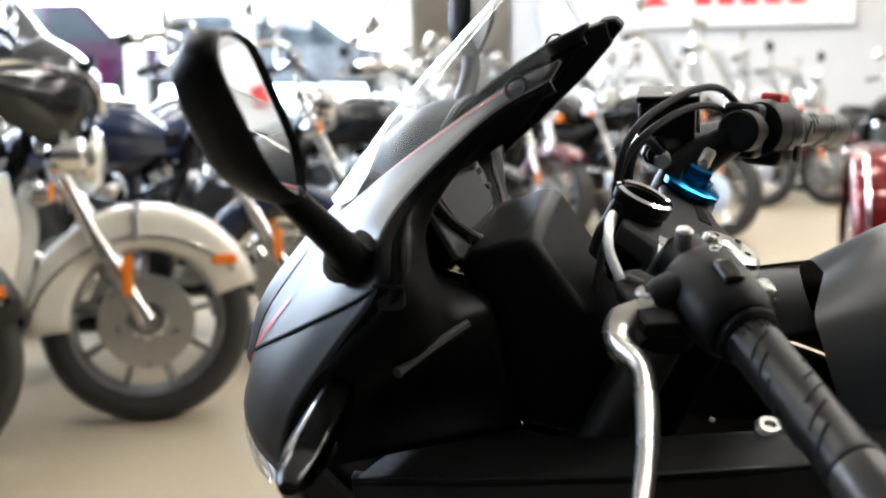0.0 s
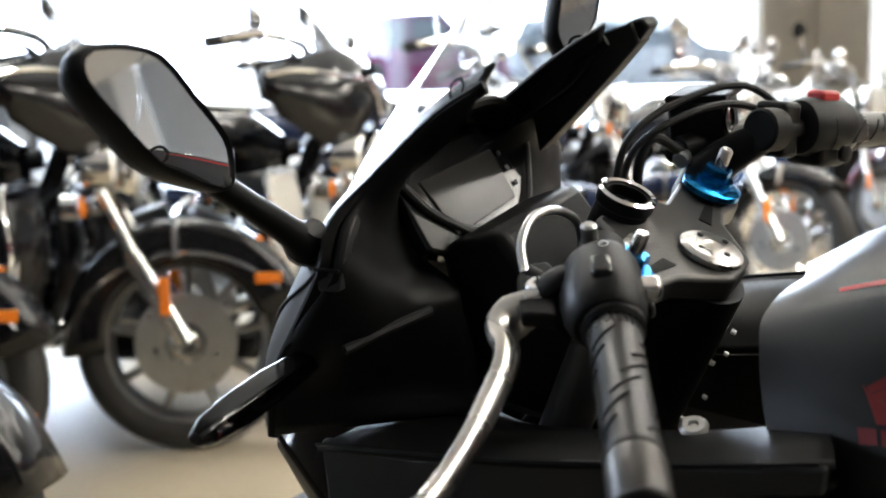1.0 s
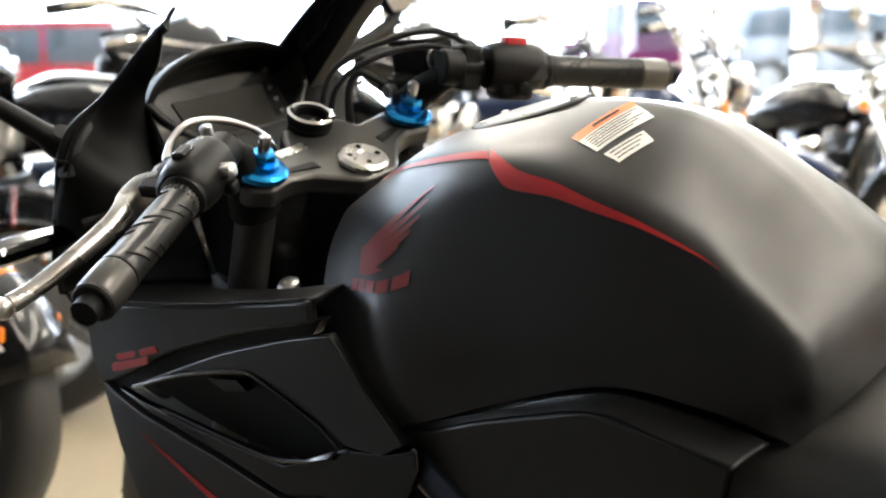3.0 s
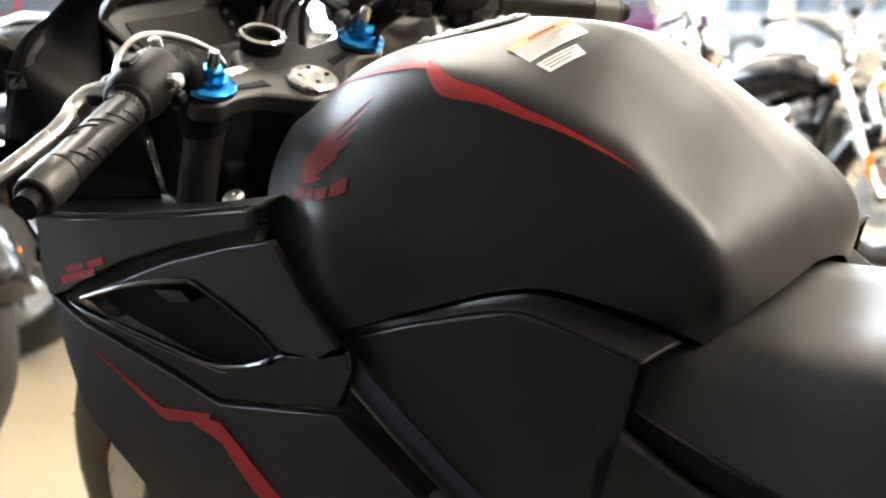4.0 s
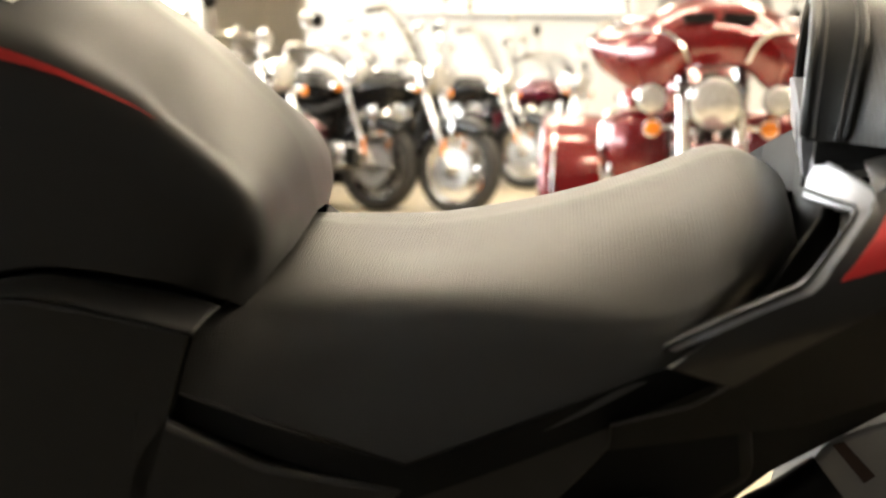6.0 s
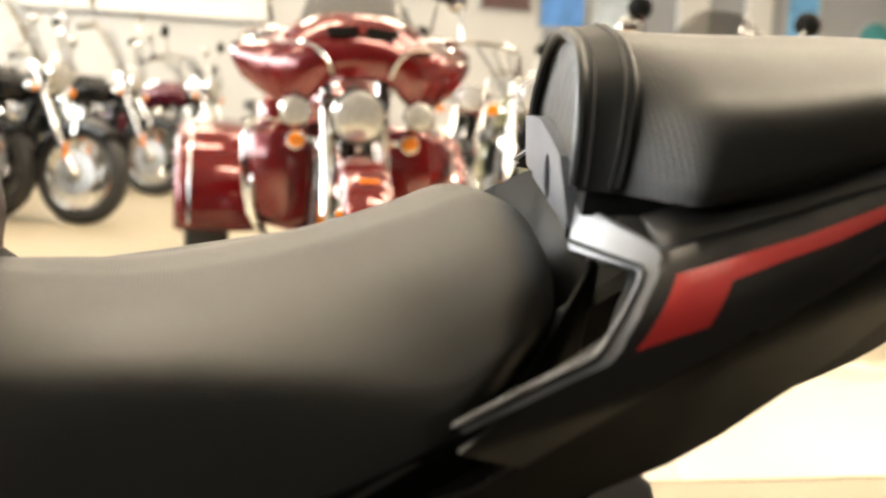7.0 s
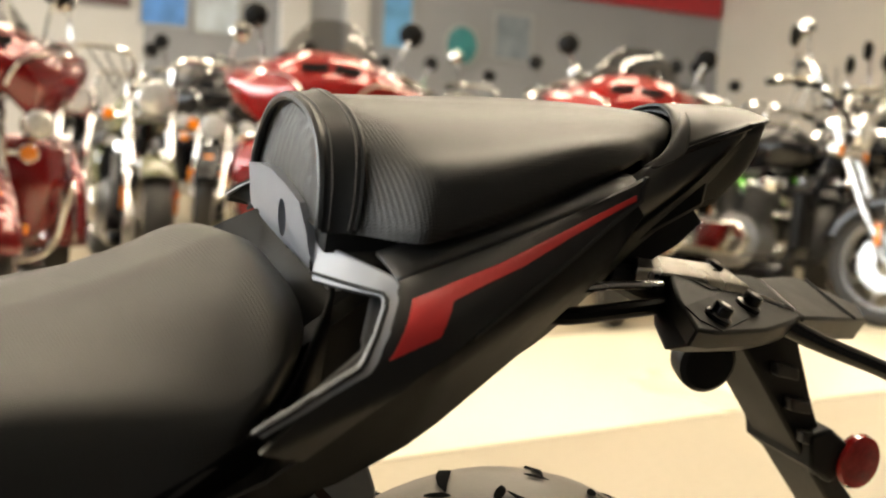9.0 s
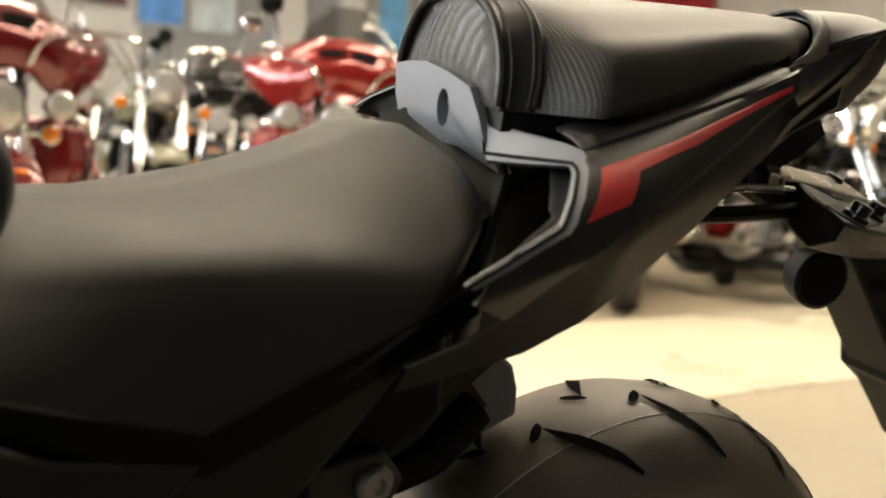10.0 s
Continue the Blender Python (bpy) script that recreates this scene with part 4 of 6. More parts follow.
part("reflector", lathe([(.030, 0), (.032, .006), (.030, .012), (.018, .015), (.002, .016)], (1.205, -.055, .555), (-.1, -1, .12), 28), M_REDLENS, bike, "round dark red reflector")
part("damper", lathe([(.010, -.03), (.028, -.02), (.031, -.004), (.031, .006), (.026, .010), (.004, .011)], (.955, -.03, .684), (-.3, -1, 0), 26), M_BLACKPL, bike, "round black damper")
for s in (-1, 1):
    part("rear_signal", tube([(.99, s * .07, .742), (1.04, s * .095, .722), (1.11, s * .12, .700), (1.17, s * .15, .680), (1.19, s * .19, .672)], [.015, .012, .011, .018, .008], 12, 4, squash=.8), M_GLOSSBL, bike, "black rear turn signal on a stalk")

# rear wheel
def sport_tyre(name, c, r, half, grooves, parent, seed):
    c = V(c)
    prof = [(r - .105, -half * .55), (r - .095, -half * .8), (r - .06, -half), (r - .035, -half * .95), (r - .014, -half * .7), (r - .004, -half * .38), (r, 0), (r - .004, half * .38), (r - .014, half * .7), (r - .035, half * .95), (r - .06, half), (r - .095, half * .8), (r - .105, half * .55)]
    w = part("wheel", lathe(prof, c, (0, 1, 0), 72, closed=True), M_DUSTY, parent, name, 60)
    # slanted tread grooves: near-black strips laid on, their shade put into the colour
    rnd = random.Random(seed)
    bm = bmesh.new()

    def on_tyre(ang, y, d):
        f = min(.95, abs(y) / half)
        knots = ((0, 0), (.38, .004), (.7, .014), (.95, .035))
        rr = r + d
        for (f0, d0), (f1, d1) in zip(knots, knots[1:]):
            if f0 <= f <= f1:
                rr -= d0 + (d1 - d0) * (f - f0) / (f1 - f0)
        return c + V((rr * math.sin(ang), y, rr * math.cos(ang)))
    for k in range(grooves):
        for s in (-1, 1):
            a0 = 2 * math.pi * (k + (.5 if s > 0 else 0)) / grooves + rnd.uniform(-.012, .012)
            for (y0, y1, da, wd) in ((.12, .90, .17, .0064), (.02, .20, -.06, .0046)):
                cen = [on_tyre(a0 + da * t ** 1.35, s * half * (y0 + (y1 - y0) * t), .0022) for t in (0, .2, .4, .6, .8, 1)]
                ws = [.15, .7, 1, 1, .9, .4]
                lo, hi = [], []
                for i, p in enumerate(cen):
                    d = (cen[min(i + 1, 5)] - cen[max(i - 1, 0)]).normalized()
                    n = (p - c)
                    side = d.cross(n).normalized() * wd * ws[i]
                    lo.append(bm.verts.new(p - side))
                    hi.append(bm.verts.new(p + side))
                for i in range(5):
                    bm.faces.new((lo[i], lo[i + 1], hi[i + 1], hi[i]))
    part("tread_groove_shade", bm, M_GROOVESHADE, w)
    part("mould_line", lathe([(r - .0055, -half * .43), (r - .0046, -half * .43), (r - .0046, -half * .42), (r - .0055, -half * .42)], c, (0, 1, 0), 72, closed=True), M_GREY, w, "fine raised moulding line")
    part("rim", lathe([(r - .112, -half * .7), (r - .098, -half * .78), (r - .10, -half * .6), (r - .125, 0), (r - .10, half * .6), (r - .098, half * .78), (r - .112, half * .7), (r - .135, 0)], c, (0, 1, 0), 48, closed=True), M_GLOSSBL, w, "black rim with red pinstripe")
    part("rim_stripe", lathe([(r - .105, -half * .80), (r - .101, -half * .80), (r - .101, -half * .79), (r - .105, -half * .79)], c, (0, 1, 0), 48, closed=True), M_RED, w)
    hub = part("hub", lathe([(.03, -.06), (.045, -.05), (.045, .05), (.03, .06)], c, (0, 1, 0), 20), M_GLOSSBL, w)
    for k in range(6):
        a = 2 * math.pi * k / 6
        d = V((math.sin(a), 0, math.cos(a)))
        part("spoke", tube([c + d * .04, c + d * (r - .12)], [.018, .012], 8, squash=1.4), M_GLOSSBL, w)
    return w


sport_tyre("wide dusty rear tyre with curved tread grooves", (.712, -.045, .292), .298, .090, 17, bike, 3)
sport_tyre("black front tyre on a black rim", (-.70, 0, .298), .296, .062, 18, bike, 4)
part("disc", lathe([(.06, -.075), (.15, -.075), (.15, -.071), (.06, -.071)], (-.70, 0, .298), (0, 1, 0), 40, closed=True), M_STEEL, bike, "steel front brake disc")
HUG = [(.500, .515), (.513, .590), (.5264, .611), (.5676, .6285), (.582, .618), (.591, .597), (.594, .572), (.550, .553)]
hugger = part("hugger", loft([[(x, y, z) for x, z in HUG] for y in (-.030, .0, .050)]), M_GREY, bike, "grey rear mudguard", 40, .004)
part("hugger_edge", slab([(.5264, .6085), (.534, .6115), (.558, .586), (.551, .580)], .002, lambda u, v, w: V((u, -.0305 - w, v))), M_BROWNPL, hugger, "brown edge strip")
part("shock_cover", tube([(.44, -.075, .560), (.475, -.075, .575), (.515, -.070, .605)], [.016, .019, .017], 14, 4), M_BLACKPL, bike, "black rounded cover ahead of the wheel")
both("swing_arm", slab([(.25, .44), (.36, .47), (.62, .36), (.70, .32), (.70, .26), (.60, .27), (.36, .38), (.25, .38)], .035, lambda u, v, w: V((u, -.13 + w, v))), M_TRIPLE, "dark swing arm", bevel=.008)
both("passenger_peg_hanger", slab([(.34, .60), (.40, .61), (.42, .585), (.40, .55), (.44, .45), (.40, .44), (.35, .55)], .018, lambda u, v, w: V((u, -.128 + w, v))), M_TRIPLE, "dark alloy footpeg hanger", bevel=.004)
part("hanger_bolt", lathe([(.014, -.002), (.014, .004), (.011, .008), (.006, .008), (.005, .004)], (.392, -.130, .588), (0, -1, 0.05), 20), M_STEEL, bike, "socket bolt")
part("rear_shock", lathe([(.03, 0), (.036, .02), (.03, .04), (.036, .06), (.03, .08), (.036, .1), (.03, .12), (.036, .14), (.03, .16)], (.32, 0, .44), (.2, 0, 1), 20), M_BLACKPL, bike)

# engine and frame in the shade below
part("engine", slab([(-.38, .30), (-.40, .50), (-.25, .62), (.10, .62), (.30, .50), (.30, .30), (.10, .20), (-.25, .20)], .30, lambda u, v, w: V((u, w - .15, v))), M_BLACKPL, bike, "black engine block", bevel=.02)
for k in range(7):
    part("engine_bolt", lathe([(.009, 0), (.009, .006), (.006, .008)], (-.16 + .07 * k, -.155, .50 + .06 * math.sin(k * 1.9)), (0, -1, 0), 12), M_STEEL, bike)
part("frame_bolt", lathe([(.011, 0), (.011, .01), (.008, .012)], (-.093, -.168, .565), (0, -1, .2), 14), M_STEEL, bike, "steel frame bolt")
part("side_stand", tube([(.0, -.14, .28), (-.02, -.22, .12), (-.03, -.255, .052)], .012, 10), M_BLACKPL, bike, "black side stand")
part("exhaust", tube([(.2, .10, .26), (.45, .15, .30), (.75, .17, .42)], [.03, .05, .05], 18, 4), M_BLACKPL, bike, "black exhaust")

# side fairing
def y_fair(x, z):
    return -.205 - .03 * max(0, min(1, (.76 - z) / .2)) + .12 * max(0, -x - .55) - .0 * x


both("fairing_shoulder", bent([(-.665, .765), (-.60, .766), (-.443, .787), (-.31, .8055), (-.254, .8145), (-.256, .795), (-.36, .77), (-.48, .734), (-.60, .684), (-.64, .672), (-.66, .70)], y_fair, .010), M_PAINT, "matte dark fairing shoulder", 45, .003)
for s in (1, -1):
    part("model_bar", slab([(-.60, .693), (-.52, .716), (-.52, .724), (-.60, .702)], .0012, lambda u, v, w, s=s: V((u, s * (y_fair(u, v) - .0005 - w), v))), M_RED, bike, "dark red bar")
    part("model_bar", slab([(-.585, .708), (-.50, .731), (-.505, .737), (-.588, .714)], .0012, lambda u, v, w, s=s: V((u, s * (y_fair(u, v) - .0005 - w), v))), M_RED, bike, "dark red bar")
both("fairing_seam", bent([(-.252, .796), (-.36, .771), (-.48, .735), (-.60, .685), (-.645, .672), (-.62, .662), (-.47, .715), (-.36, .752), (-.27, .778)], lambda x, z: y_fair(x, z) + .010, .012), M_BLACKPL, "black seam", 45)
both("duct_panel", bent([(-.400, .744), (-.300, .772), (-.240, .786), (-.205, .745), (-.160, .706), (-.185, .692), (-.232, .691), (-.337, .731), (-.372, .734), (-.464, .716), (-.555, .688)], lambda x, z: y_fair(x, z) + .003, .010, 1), M_PAINT, "matte panel over the air duct", 40, .003)
both("duct_recess", bent([(-.60, .672), (-.464, .720), (-.372, .738), (-.330, .735), (-.220, .692), (-.311, .645), (-.40, .645)], lambda x, z: y_fair(x, z) + .035, .012, 1), M_BLACKPL, "dark air duct", 45)
both("duct_vane", bent([(-.45, .706), (-.40, .712), (-.385, .704), (-.42, .698)], lambda x, z: y_fair(x, z) + .020, .01, 1), M_GLOSSBL, "black duct vane", 30)
both("duct_bead", tube([(x, y_fair(x, z) + .001, z) for x, z in ((-.555, .686), (-.464, .714), (-.372, .732), (-.337, .729), (-.234, .689), (-.311, .661), (-.395, .663), (-.50, .672))], .0022, 6, 3), M_GLOSSBL, "black bead round the duct")
both("lower_lip", bent([(-.60, .674), (-.50, .668), (-.392, .660), (-.311, .657), (-.232, .687), (-.180, .696), (-.150, .704), (-.146, .688), (-.158, .655), (-.318, .628), (-.40, .644)], lambda x, z: y_fair(x, z) + .001 + .02 * max(0, (z - .66) / .04) * (1 if x > -.33 else 0) * .3, .012, 1), M_GLOSSBL, "gloss black duct lip", 30, .003)
both("lower_fairing", bent([(-.635, .675), (-.60, .668), (-.40, .638), (-.318, .624), (-.158, .651), (-.10, .622), (-.055, .60), (-.10, .50), (-.20, .34), (-.30, .30), (-.38, .42), (-.433, .486), (-.49, .53), (-.559, .562), (-.60, .615)], y_fair, .010), M_PAINT, "matte dark lower fairing", 45, .003)
for s in (1, -1):
    for pl in ([(-.545, .640), (-.41, .600), (-.33, .612), (-.335, .604), (-.40, .590), (-.41, .592)], [(-.36, .604), (-.315, .608), (-.21, .545), (-.10, .47), (-.16, .47), (-.25, .54), (-.315, .59), (-.355, .596)]):
        part("fairing_stripe", bent(pl, lambda x, z: y_fair(x, z) - .0015, .0012, 1) if s > 0 else flipped(bent(pl, lambda x, z: y_fair(x, z) - .0015, .0012, 1)), M_RED, bike, "dull red fairing stripe", 45)

# inner shelf between fairing and tank
shelf = [
    [(-.66, -.203, .766), (-.64, -.15, .768), (-.62, -.10, .765), (-.60, -.06, .755)],
    [(-.50, -.205, .780), (-.50, -.165, .780), (-.50, -.125, .772), (-.50, -.09, .75)],
    [(-.37, -.205, .797), (-.37, -.165, .797), (-.37, -.125, .786), (-.38, -.09, .76)],
    [(-.305, -.203, .807), (-.305, -.16, .807), (-.305, -.12, .797), (-.315, -.09, .776)],
    [(-.251, -.200, .8155), (-.262, -.16, .8145), (-.280, -.12, .801), (-.30, -.09, .78)],
]
both("inner_shelf", sheet(shelf, 5, 5), M_BLACKPL, "black inner fairing shelf", 60, thick=.004)
both("shelf_seam", tube([(-.66, -.2035, .768), (-.5, -.2055, .7815), (-.37, -.2055, .7985), (-.26, -.2030, .8155)], .0016, 6, 4), M_INK, "dark seam along the shelf")
both("shelf_bolt", lathe([(.010, -.002), (.011, .003), (.008, .006), (.004, .006), (.003, .003)], (-.362, -.140, .795), (.1, -.35, 1), 16), M_STEEL, "bright push bolt")

# upper fairing shell, left and right
UPPER = [
    [(-.513, -.108, 1.060), (-.516, -.112, 1.054), (-.519, -.115, 1.048), (-.521, -.118, 1.043)],
    [(-.560, -.106, 1.036), (-.561, -.112, 1.031), (-.562, -.118, 1.026), (-.563, -.124, 1.020)],
    [(-.630, -.100, .988), (-.625, -.115, .985), (-.619, -.132, .981), (-.613, -.149, .975)],
    [(-.690, -.082, .940), (-.675, -.116, .944), (-.654, -.151, .948), (-.630, -.183, .950)],
    [(-.715, -.070, .916), (-.695, -.124, .915), (-.665, -.172, .915), (-.631, -.204, .917)],
    [(-.735, -.060, .892), (-.718, -.126, .882), (-.693, -.174, .876), (-.664, -.199, .872)],
    [(-.778, -.050, .836), (-.762, -.112, .826), (-.734, -.164, .820), (-.705, -.194, .815)],
    [(-.800, -.045, .785), (-.784, -.105, .775), (-.755, -.155, .765), (-.722, -.189, .760)],
]
for s in (1, -1):
    g = [[(x, y * s, z) for x, y, z in r] for r in UPPER]
    shell = part("upper_fairing", sheet(g, 6, 6), M_PAINT, bike, "matte upper fairing shell", 60, thick=.004)
    part("fairing_line", decal(g, [(0.75, 0.62), (1.5, 0.35), (2.35, 0.12)], [(0.75, 0.78), (1.5, 0.52), (2.35, 0.25)], .0008), M_RED, shell, "thin red line")
    part("fairing_line", decal(g, [(5.2, 0.75), (5.9, 0.62), (6.6, 0.40)], [(5.2, 0.86), (5.9, 0.84), (6.6, 0.66)], .0008), M_RED, shell, "red slash")
    part("shell_seam", tube([on_sheet(g, 3.95 + .33 * k, 3 - .34 * k, .0012) for k in range(8)], .0016, 6), M_INK, shell, "dark seam")
    part("round_emblem", lathe([(.008, 0), (.0095, .001), (.008, .0016), (.0065, .001)], on_sheet(g, .62, 1.2, .001), V((-.35, -.8 * s, .45)), 20, closed=True), M_INK, shell, "small round mark")
part("nose", sheet([[(-.70, 0, .945), (-.70, -.04, .943), (-.690, -.083, .939)], [(-.748, 0, .895), (-.748, -.03, .894), (-.735, -.061, .891)], [(-.795, 0, .838), (-.793, -.025, .838), (-.778, -.051, .835)], [(-.815, 0, .785), (-.812, -.025, .785), (-.800, -.046, .784)]], 5, 5, True), M_PAINT, bike, "matte nose", 60, thick=.004)
both("headlight", sheet([[(-.798, -.05, .782), (-.782, -.106, .772), (-.752, -.156, .762)], [(-.800, -.05, .76), (-.785, -.105, .752), (-.757, -.154, .745)], [(-.79, -.05, .732), (-.775, -.10, .728), (-.75, -.145, .726)]], 4, 5), M_LENS, "clear headlight lens", 60, thick=.003)
both("headlight_bowl", sheet([[(-.78, -.05, .778), (-.765, -.10, .768), (-.74, -.145, .76)], [(-.755, -.05, .755), (-.745, -.10, .75), (-.73, -.14, .745)], [(-.775, -.05, .732), (-.76, -.095, .729), (-.74, -.14, .727)]], 4, 5), M_CHROME, "bright headlight bowl", 60, thick=.003)
both("chin_fairing", sheet([[(-.79, 0, .730), (-.775, -.09, .726), (-.735, -.165, .735), (-.715, -.188, .76)], [(-.76, 0, .66), (-.745, -.09, .655), (-.71, -.15, .66), (-.68, -.170, .68)], [(-.70, 0, .60), (-.69, -.08, .60), (-.67, -.12, .61), (-.65, -.15, .64)]], 5, 5), M_PAINT, "matte chin panel", 60, thick=.004)
# grey edge strip where the shell ends towards the rider
both("shell_edge", tube([(x + .004, y + .001, z) for x, y, z in (r[-1] for r in UPPER)], .0035, 8, 4, squash=1.6), M_BLACKPL, "black shell edge")
STRIP = [(-.626, -.168, .958), (-.613, -.168, .956), (-.610, -.192, .936), (-.612, -.206, .904), (-.630, -.2075, .904), (-.631, -.2065, .917), (-.631, -.186, .950)]
both("edge_strip", loft([[(x, y + d, z) for x, y, z in STRIP] for d in (-.001, .012)]), M_GREYPL, "grey edge strip of the fairing", 30, .002)
both("strip_seam", tube([(-.632, -.2065, .922), (-.611, -.2030, .920)], .0014, 6), M_INK, "dark seam across the strip")
# inner cowl, from the shell edge to the dash
INNER = [
    [(-.521, -.118, 1.043), (-.528, -.116, 1.030), (-.540, -.114, 1.015), (-.555, -.112, 1.000)],
    [(-.563, -.124, 1.020), (-.572, -.124, 1.004), (-.594, -.116, .980), (-.625, -.096, .960)],
    [(-.611, -.149, .974), (-.610, -.146, .955), (-.618, -.122, .936), (-.640, -.070, .922)],
    [(-.618, -.183, .949), (-.612, -.160, .915), (-.612, -.120, .893), (-.630, -.060, .882)],
    [(-.619, -.204, .915), (-.606, -.170, .885), (-.598, -.130, .874), (-.580, -.090, .870)],
    [(-.664, -.198, .870), (-.622, -.186, .856), (-.600, -.140, .856), (-.570, -.100, .855)],
    [(-.705, -.193, .815), (-.660, -.170, .805), (-.610, -.130, .800), (-.560, -.095, .790)],
    [(-.720, -.188, .762), (-.660, -.168, .768), (-.600, -.140, .770), (-.550, -.100, .765)],
]
both("inner_cowl", sheet(INNER, 5, 5), M_BLACKPL, "black inner cowl panel", 60, thick=.004)
both("cowl_rib", tube([(-.622, -.196, .852), (-.604, -.162, .858), (-.585, -.124, .862)], .0045, 8, 3), M_GREYPL, "raised rib on the inner cowl")
# windscreen with its dark rim tabs
WIND = [
    [(-.722, 0, .936), (-.712, -.045, .938), (-.690, -.080, .944), (-.658, -.096, .964), (-.622, -.104, .990)],
    [(-.658, 0, 1.012), (-.650, -.045, 1.012), (-.628, -.080, 1.013), (-.598, -.100, 1.016), (-.568, -.108, 1.030)],
    [(-.600, 0, 1.072), (-.592, -.045, 1.070), (-.570, -.080, 1.064), (-.546, -.100, 1.056), (-.521, -.114, 1.050)],
    [(-.565, 0, 1.108), (-.560, -.035, 1.106), (-.550, -.060, 1.101), (-.541, -.076, 1.095), (-.532, -.086, 1.088)],
    [(-.540, 0, 1.138), (-.538, -.024, 1.136), (-.535, -.040, 1.132), (-.533, -.050, 1.128), (-.530, -.058, 1.122)],
]
screen = part("windscreen", sheet(WIND, 5, 6, True), M_SCREEN, bike, "clear curved windscreen", 80)
screen.visible_shadow = False
edge = [r[-1] for r in WIND] + [WIND[-1][k] for k in (3, 2, 1, 0)]
full = edge + [(x, -y, z) for x, y, z in edge[-2::-1]]
part("screen_edge", tube(full, .0022, 6, 3), M_LENS, screen, "polished screen edge")
part("screen_bracket", loft([[(x, y - .004, z + h), (x, y + .026, z + h), (x + .006, y + .028, z - h), (x + .006, y - .004, z - h)] for x, y, z, h in ((-.600, .118, .968, .030), (-.560, .122, 1.002, .028), (-.525, .128, 1.028, .020), (-.500, .142, 1.046, .010))]), M_BLACKPL, bike, "black bracket along the screen's edge", 30, bevel=.002)
part("screen_tab", slab([(-.522, 1.030), (-.506, 1.056), (-.492, 1.058), (-.484, 1.050), (-.496, 1.036), (-.512, 1.020)], .030, lambda u, v, w: V((u, .172 - w, v))), M_BLACKPL, bike, "black tab at the screen's end", bevel=.003)
part("tab_bolt", lathe([(.005, 0), (.005, .003), (.003, .004)], (-.508, .141, 1.044), (0, -1, .1), 12), M_STEEL, bike, "small bolt")

# dash
LIP = [(-.612, 0, 1.004), (-.613, -.048, 1.000), (-.616, -.090, .982), (-.618, -.113, .958), (-.606, -.090, .928), (-.588, -.048, .898), (-.577, 0, .880)]
hood_rows = [LIP[:4], [(-.650, 0, 1.000), (-.650, -.046, .995), (-.650, -.085, .978), (-.648, -.107, .955)], [(-.700, 0, .962), (-.695, -.040, .960), (-.682, -.075, .952), (-.665, -.100, .942)]]
hood = part("dash_hood", sheet([[V(p) for p in r] for r in hood_rows], 5, 6, True), M_BLACKPL, bike, "black dash hood", 60, thick=.005)
well = [[V(p) for p in LIP], [V((p[0] - .016, p[1] * .88, .944 + (p[2] - .944) * .86)) for p in LIP], [V((p[0] - .040, p[1] * .80, .940 + (p[2] - .940) * .76)) for p in LIP]]
part("dash_surround", sheet(well, 3, 4, True), M_BLACKPL, hood, "black moulded dash surround", 60, thick=.003)
part("surround_lip", tube([(x, y, z) for x, y, z in LIP[3:]] + [(x, -y, z) for x, y, z in LIP[-2:2:-1]], .0042, 8, 4), M_GREYPL, hood, "grey lower lip of the surround")
hood.location.y = .020
part("hood_lip", tube([(x, -y, z) for x, y, z in LIP[3:0:-1]] + [(x, y, z) for x, y, z in LIP[:4]], .0035, 8, 4), M_BLACKPL, hood)
cl = lean_frame((-.613, -.004, .928), (.86, 0, .5), (0, 0, 1))
cluster = part("instrument_unit", slab([(-.094, -.030), (-.088, .036), (-.06, .050), (.06, .050), (.092, .036), (.098, -.026), (.06, -.050), (-.06, -.050)], .016, lambda u, v, w: cl(u, v, w - .012)), M_GLOSSBL, bike, "black instrument cluster", bevel=.004)
part("display", slab([(-.050, -.030), (-.058, .026), (.070, .026), (.064, -.026)], .002, lambda u, v, w: cl(u, v, w + .004)), M_LCD, cluster, "blank grey display", bevel=.001)
for k in range(3):
    part("warning_lamp", lathe([(.003, 0), (.003, .0015), (.002, .002)], cl(.078, .018 - .016 * k, .005), (.86, 0, .5), 10), M_GREYPL, cluster)
part("cluster_body", box((-.655, 0, .925), (.05, .17, .08)), M_BLACKPL, cluster, bevel=.01)
part("headstock_cover", slab([(-.58, .76), (-.60, .90), (-.54, .92), (-.50, .86), (-.45, .80), (-.46, .74)], .16, lambda u, v, w: V((u, w - .08, v))), M_BLACKPL, bike, bevel=.01)

# steering: top clamp, fork legs, caps, stem nut, ignition lock
E1 = V((0, 1, .067)).normalized()
EN = V((.42, 0, .906)).normalized()
E2 = E1.cross(EN).normalized()
SC = V((-.420, 0, .905))


def st(a, b, c=0.0):
    return SC + E1 * a + E2 * b + EN * c


clamp_poly = [(-.135, -.02), (-.130, .014), (-.112, .028), (-.085, .022), (-.06, .030), (-.034, .055), (-.022, .066), (.022, .066), (.034, .055), (.06, .030), (.085, .022), (.112, .028), (.130, .014), (.135, -.02), (.118, -.03), (.09, -.026), (.05, -.022), (.032, -.055), (-.032, -.055), (-.05, -.022), (-.09, -.026), (-.118, -.03)]
clamp = part("top_clamp", slab(clamp_poly, .022, lambda u, v, w: st(u, v, w - .030)), M_TRIPLE, bike, "dark cast top clamp", bevel=.004)
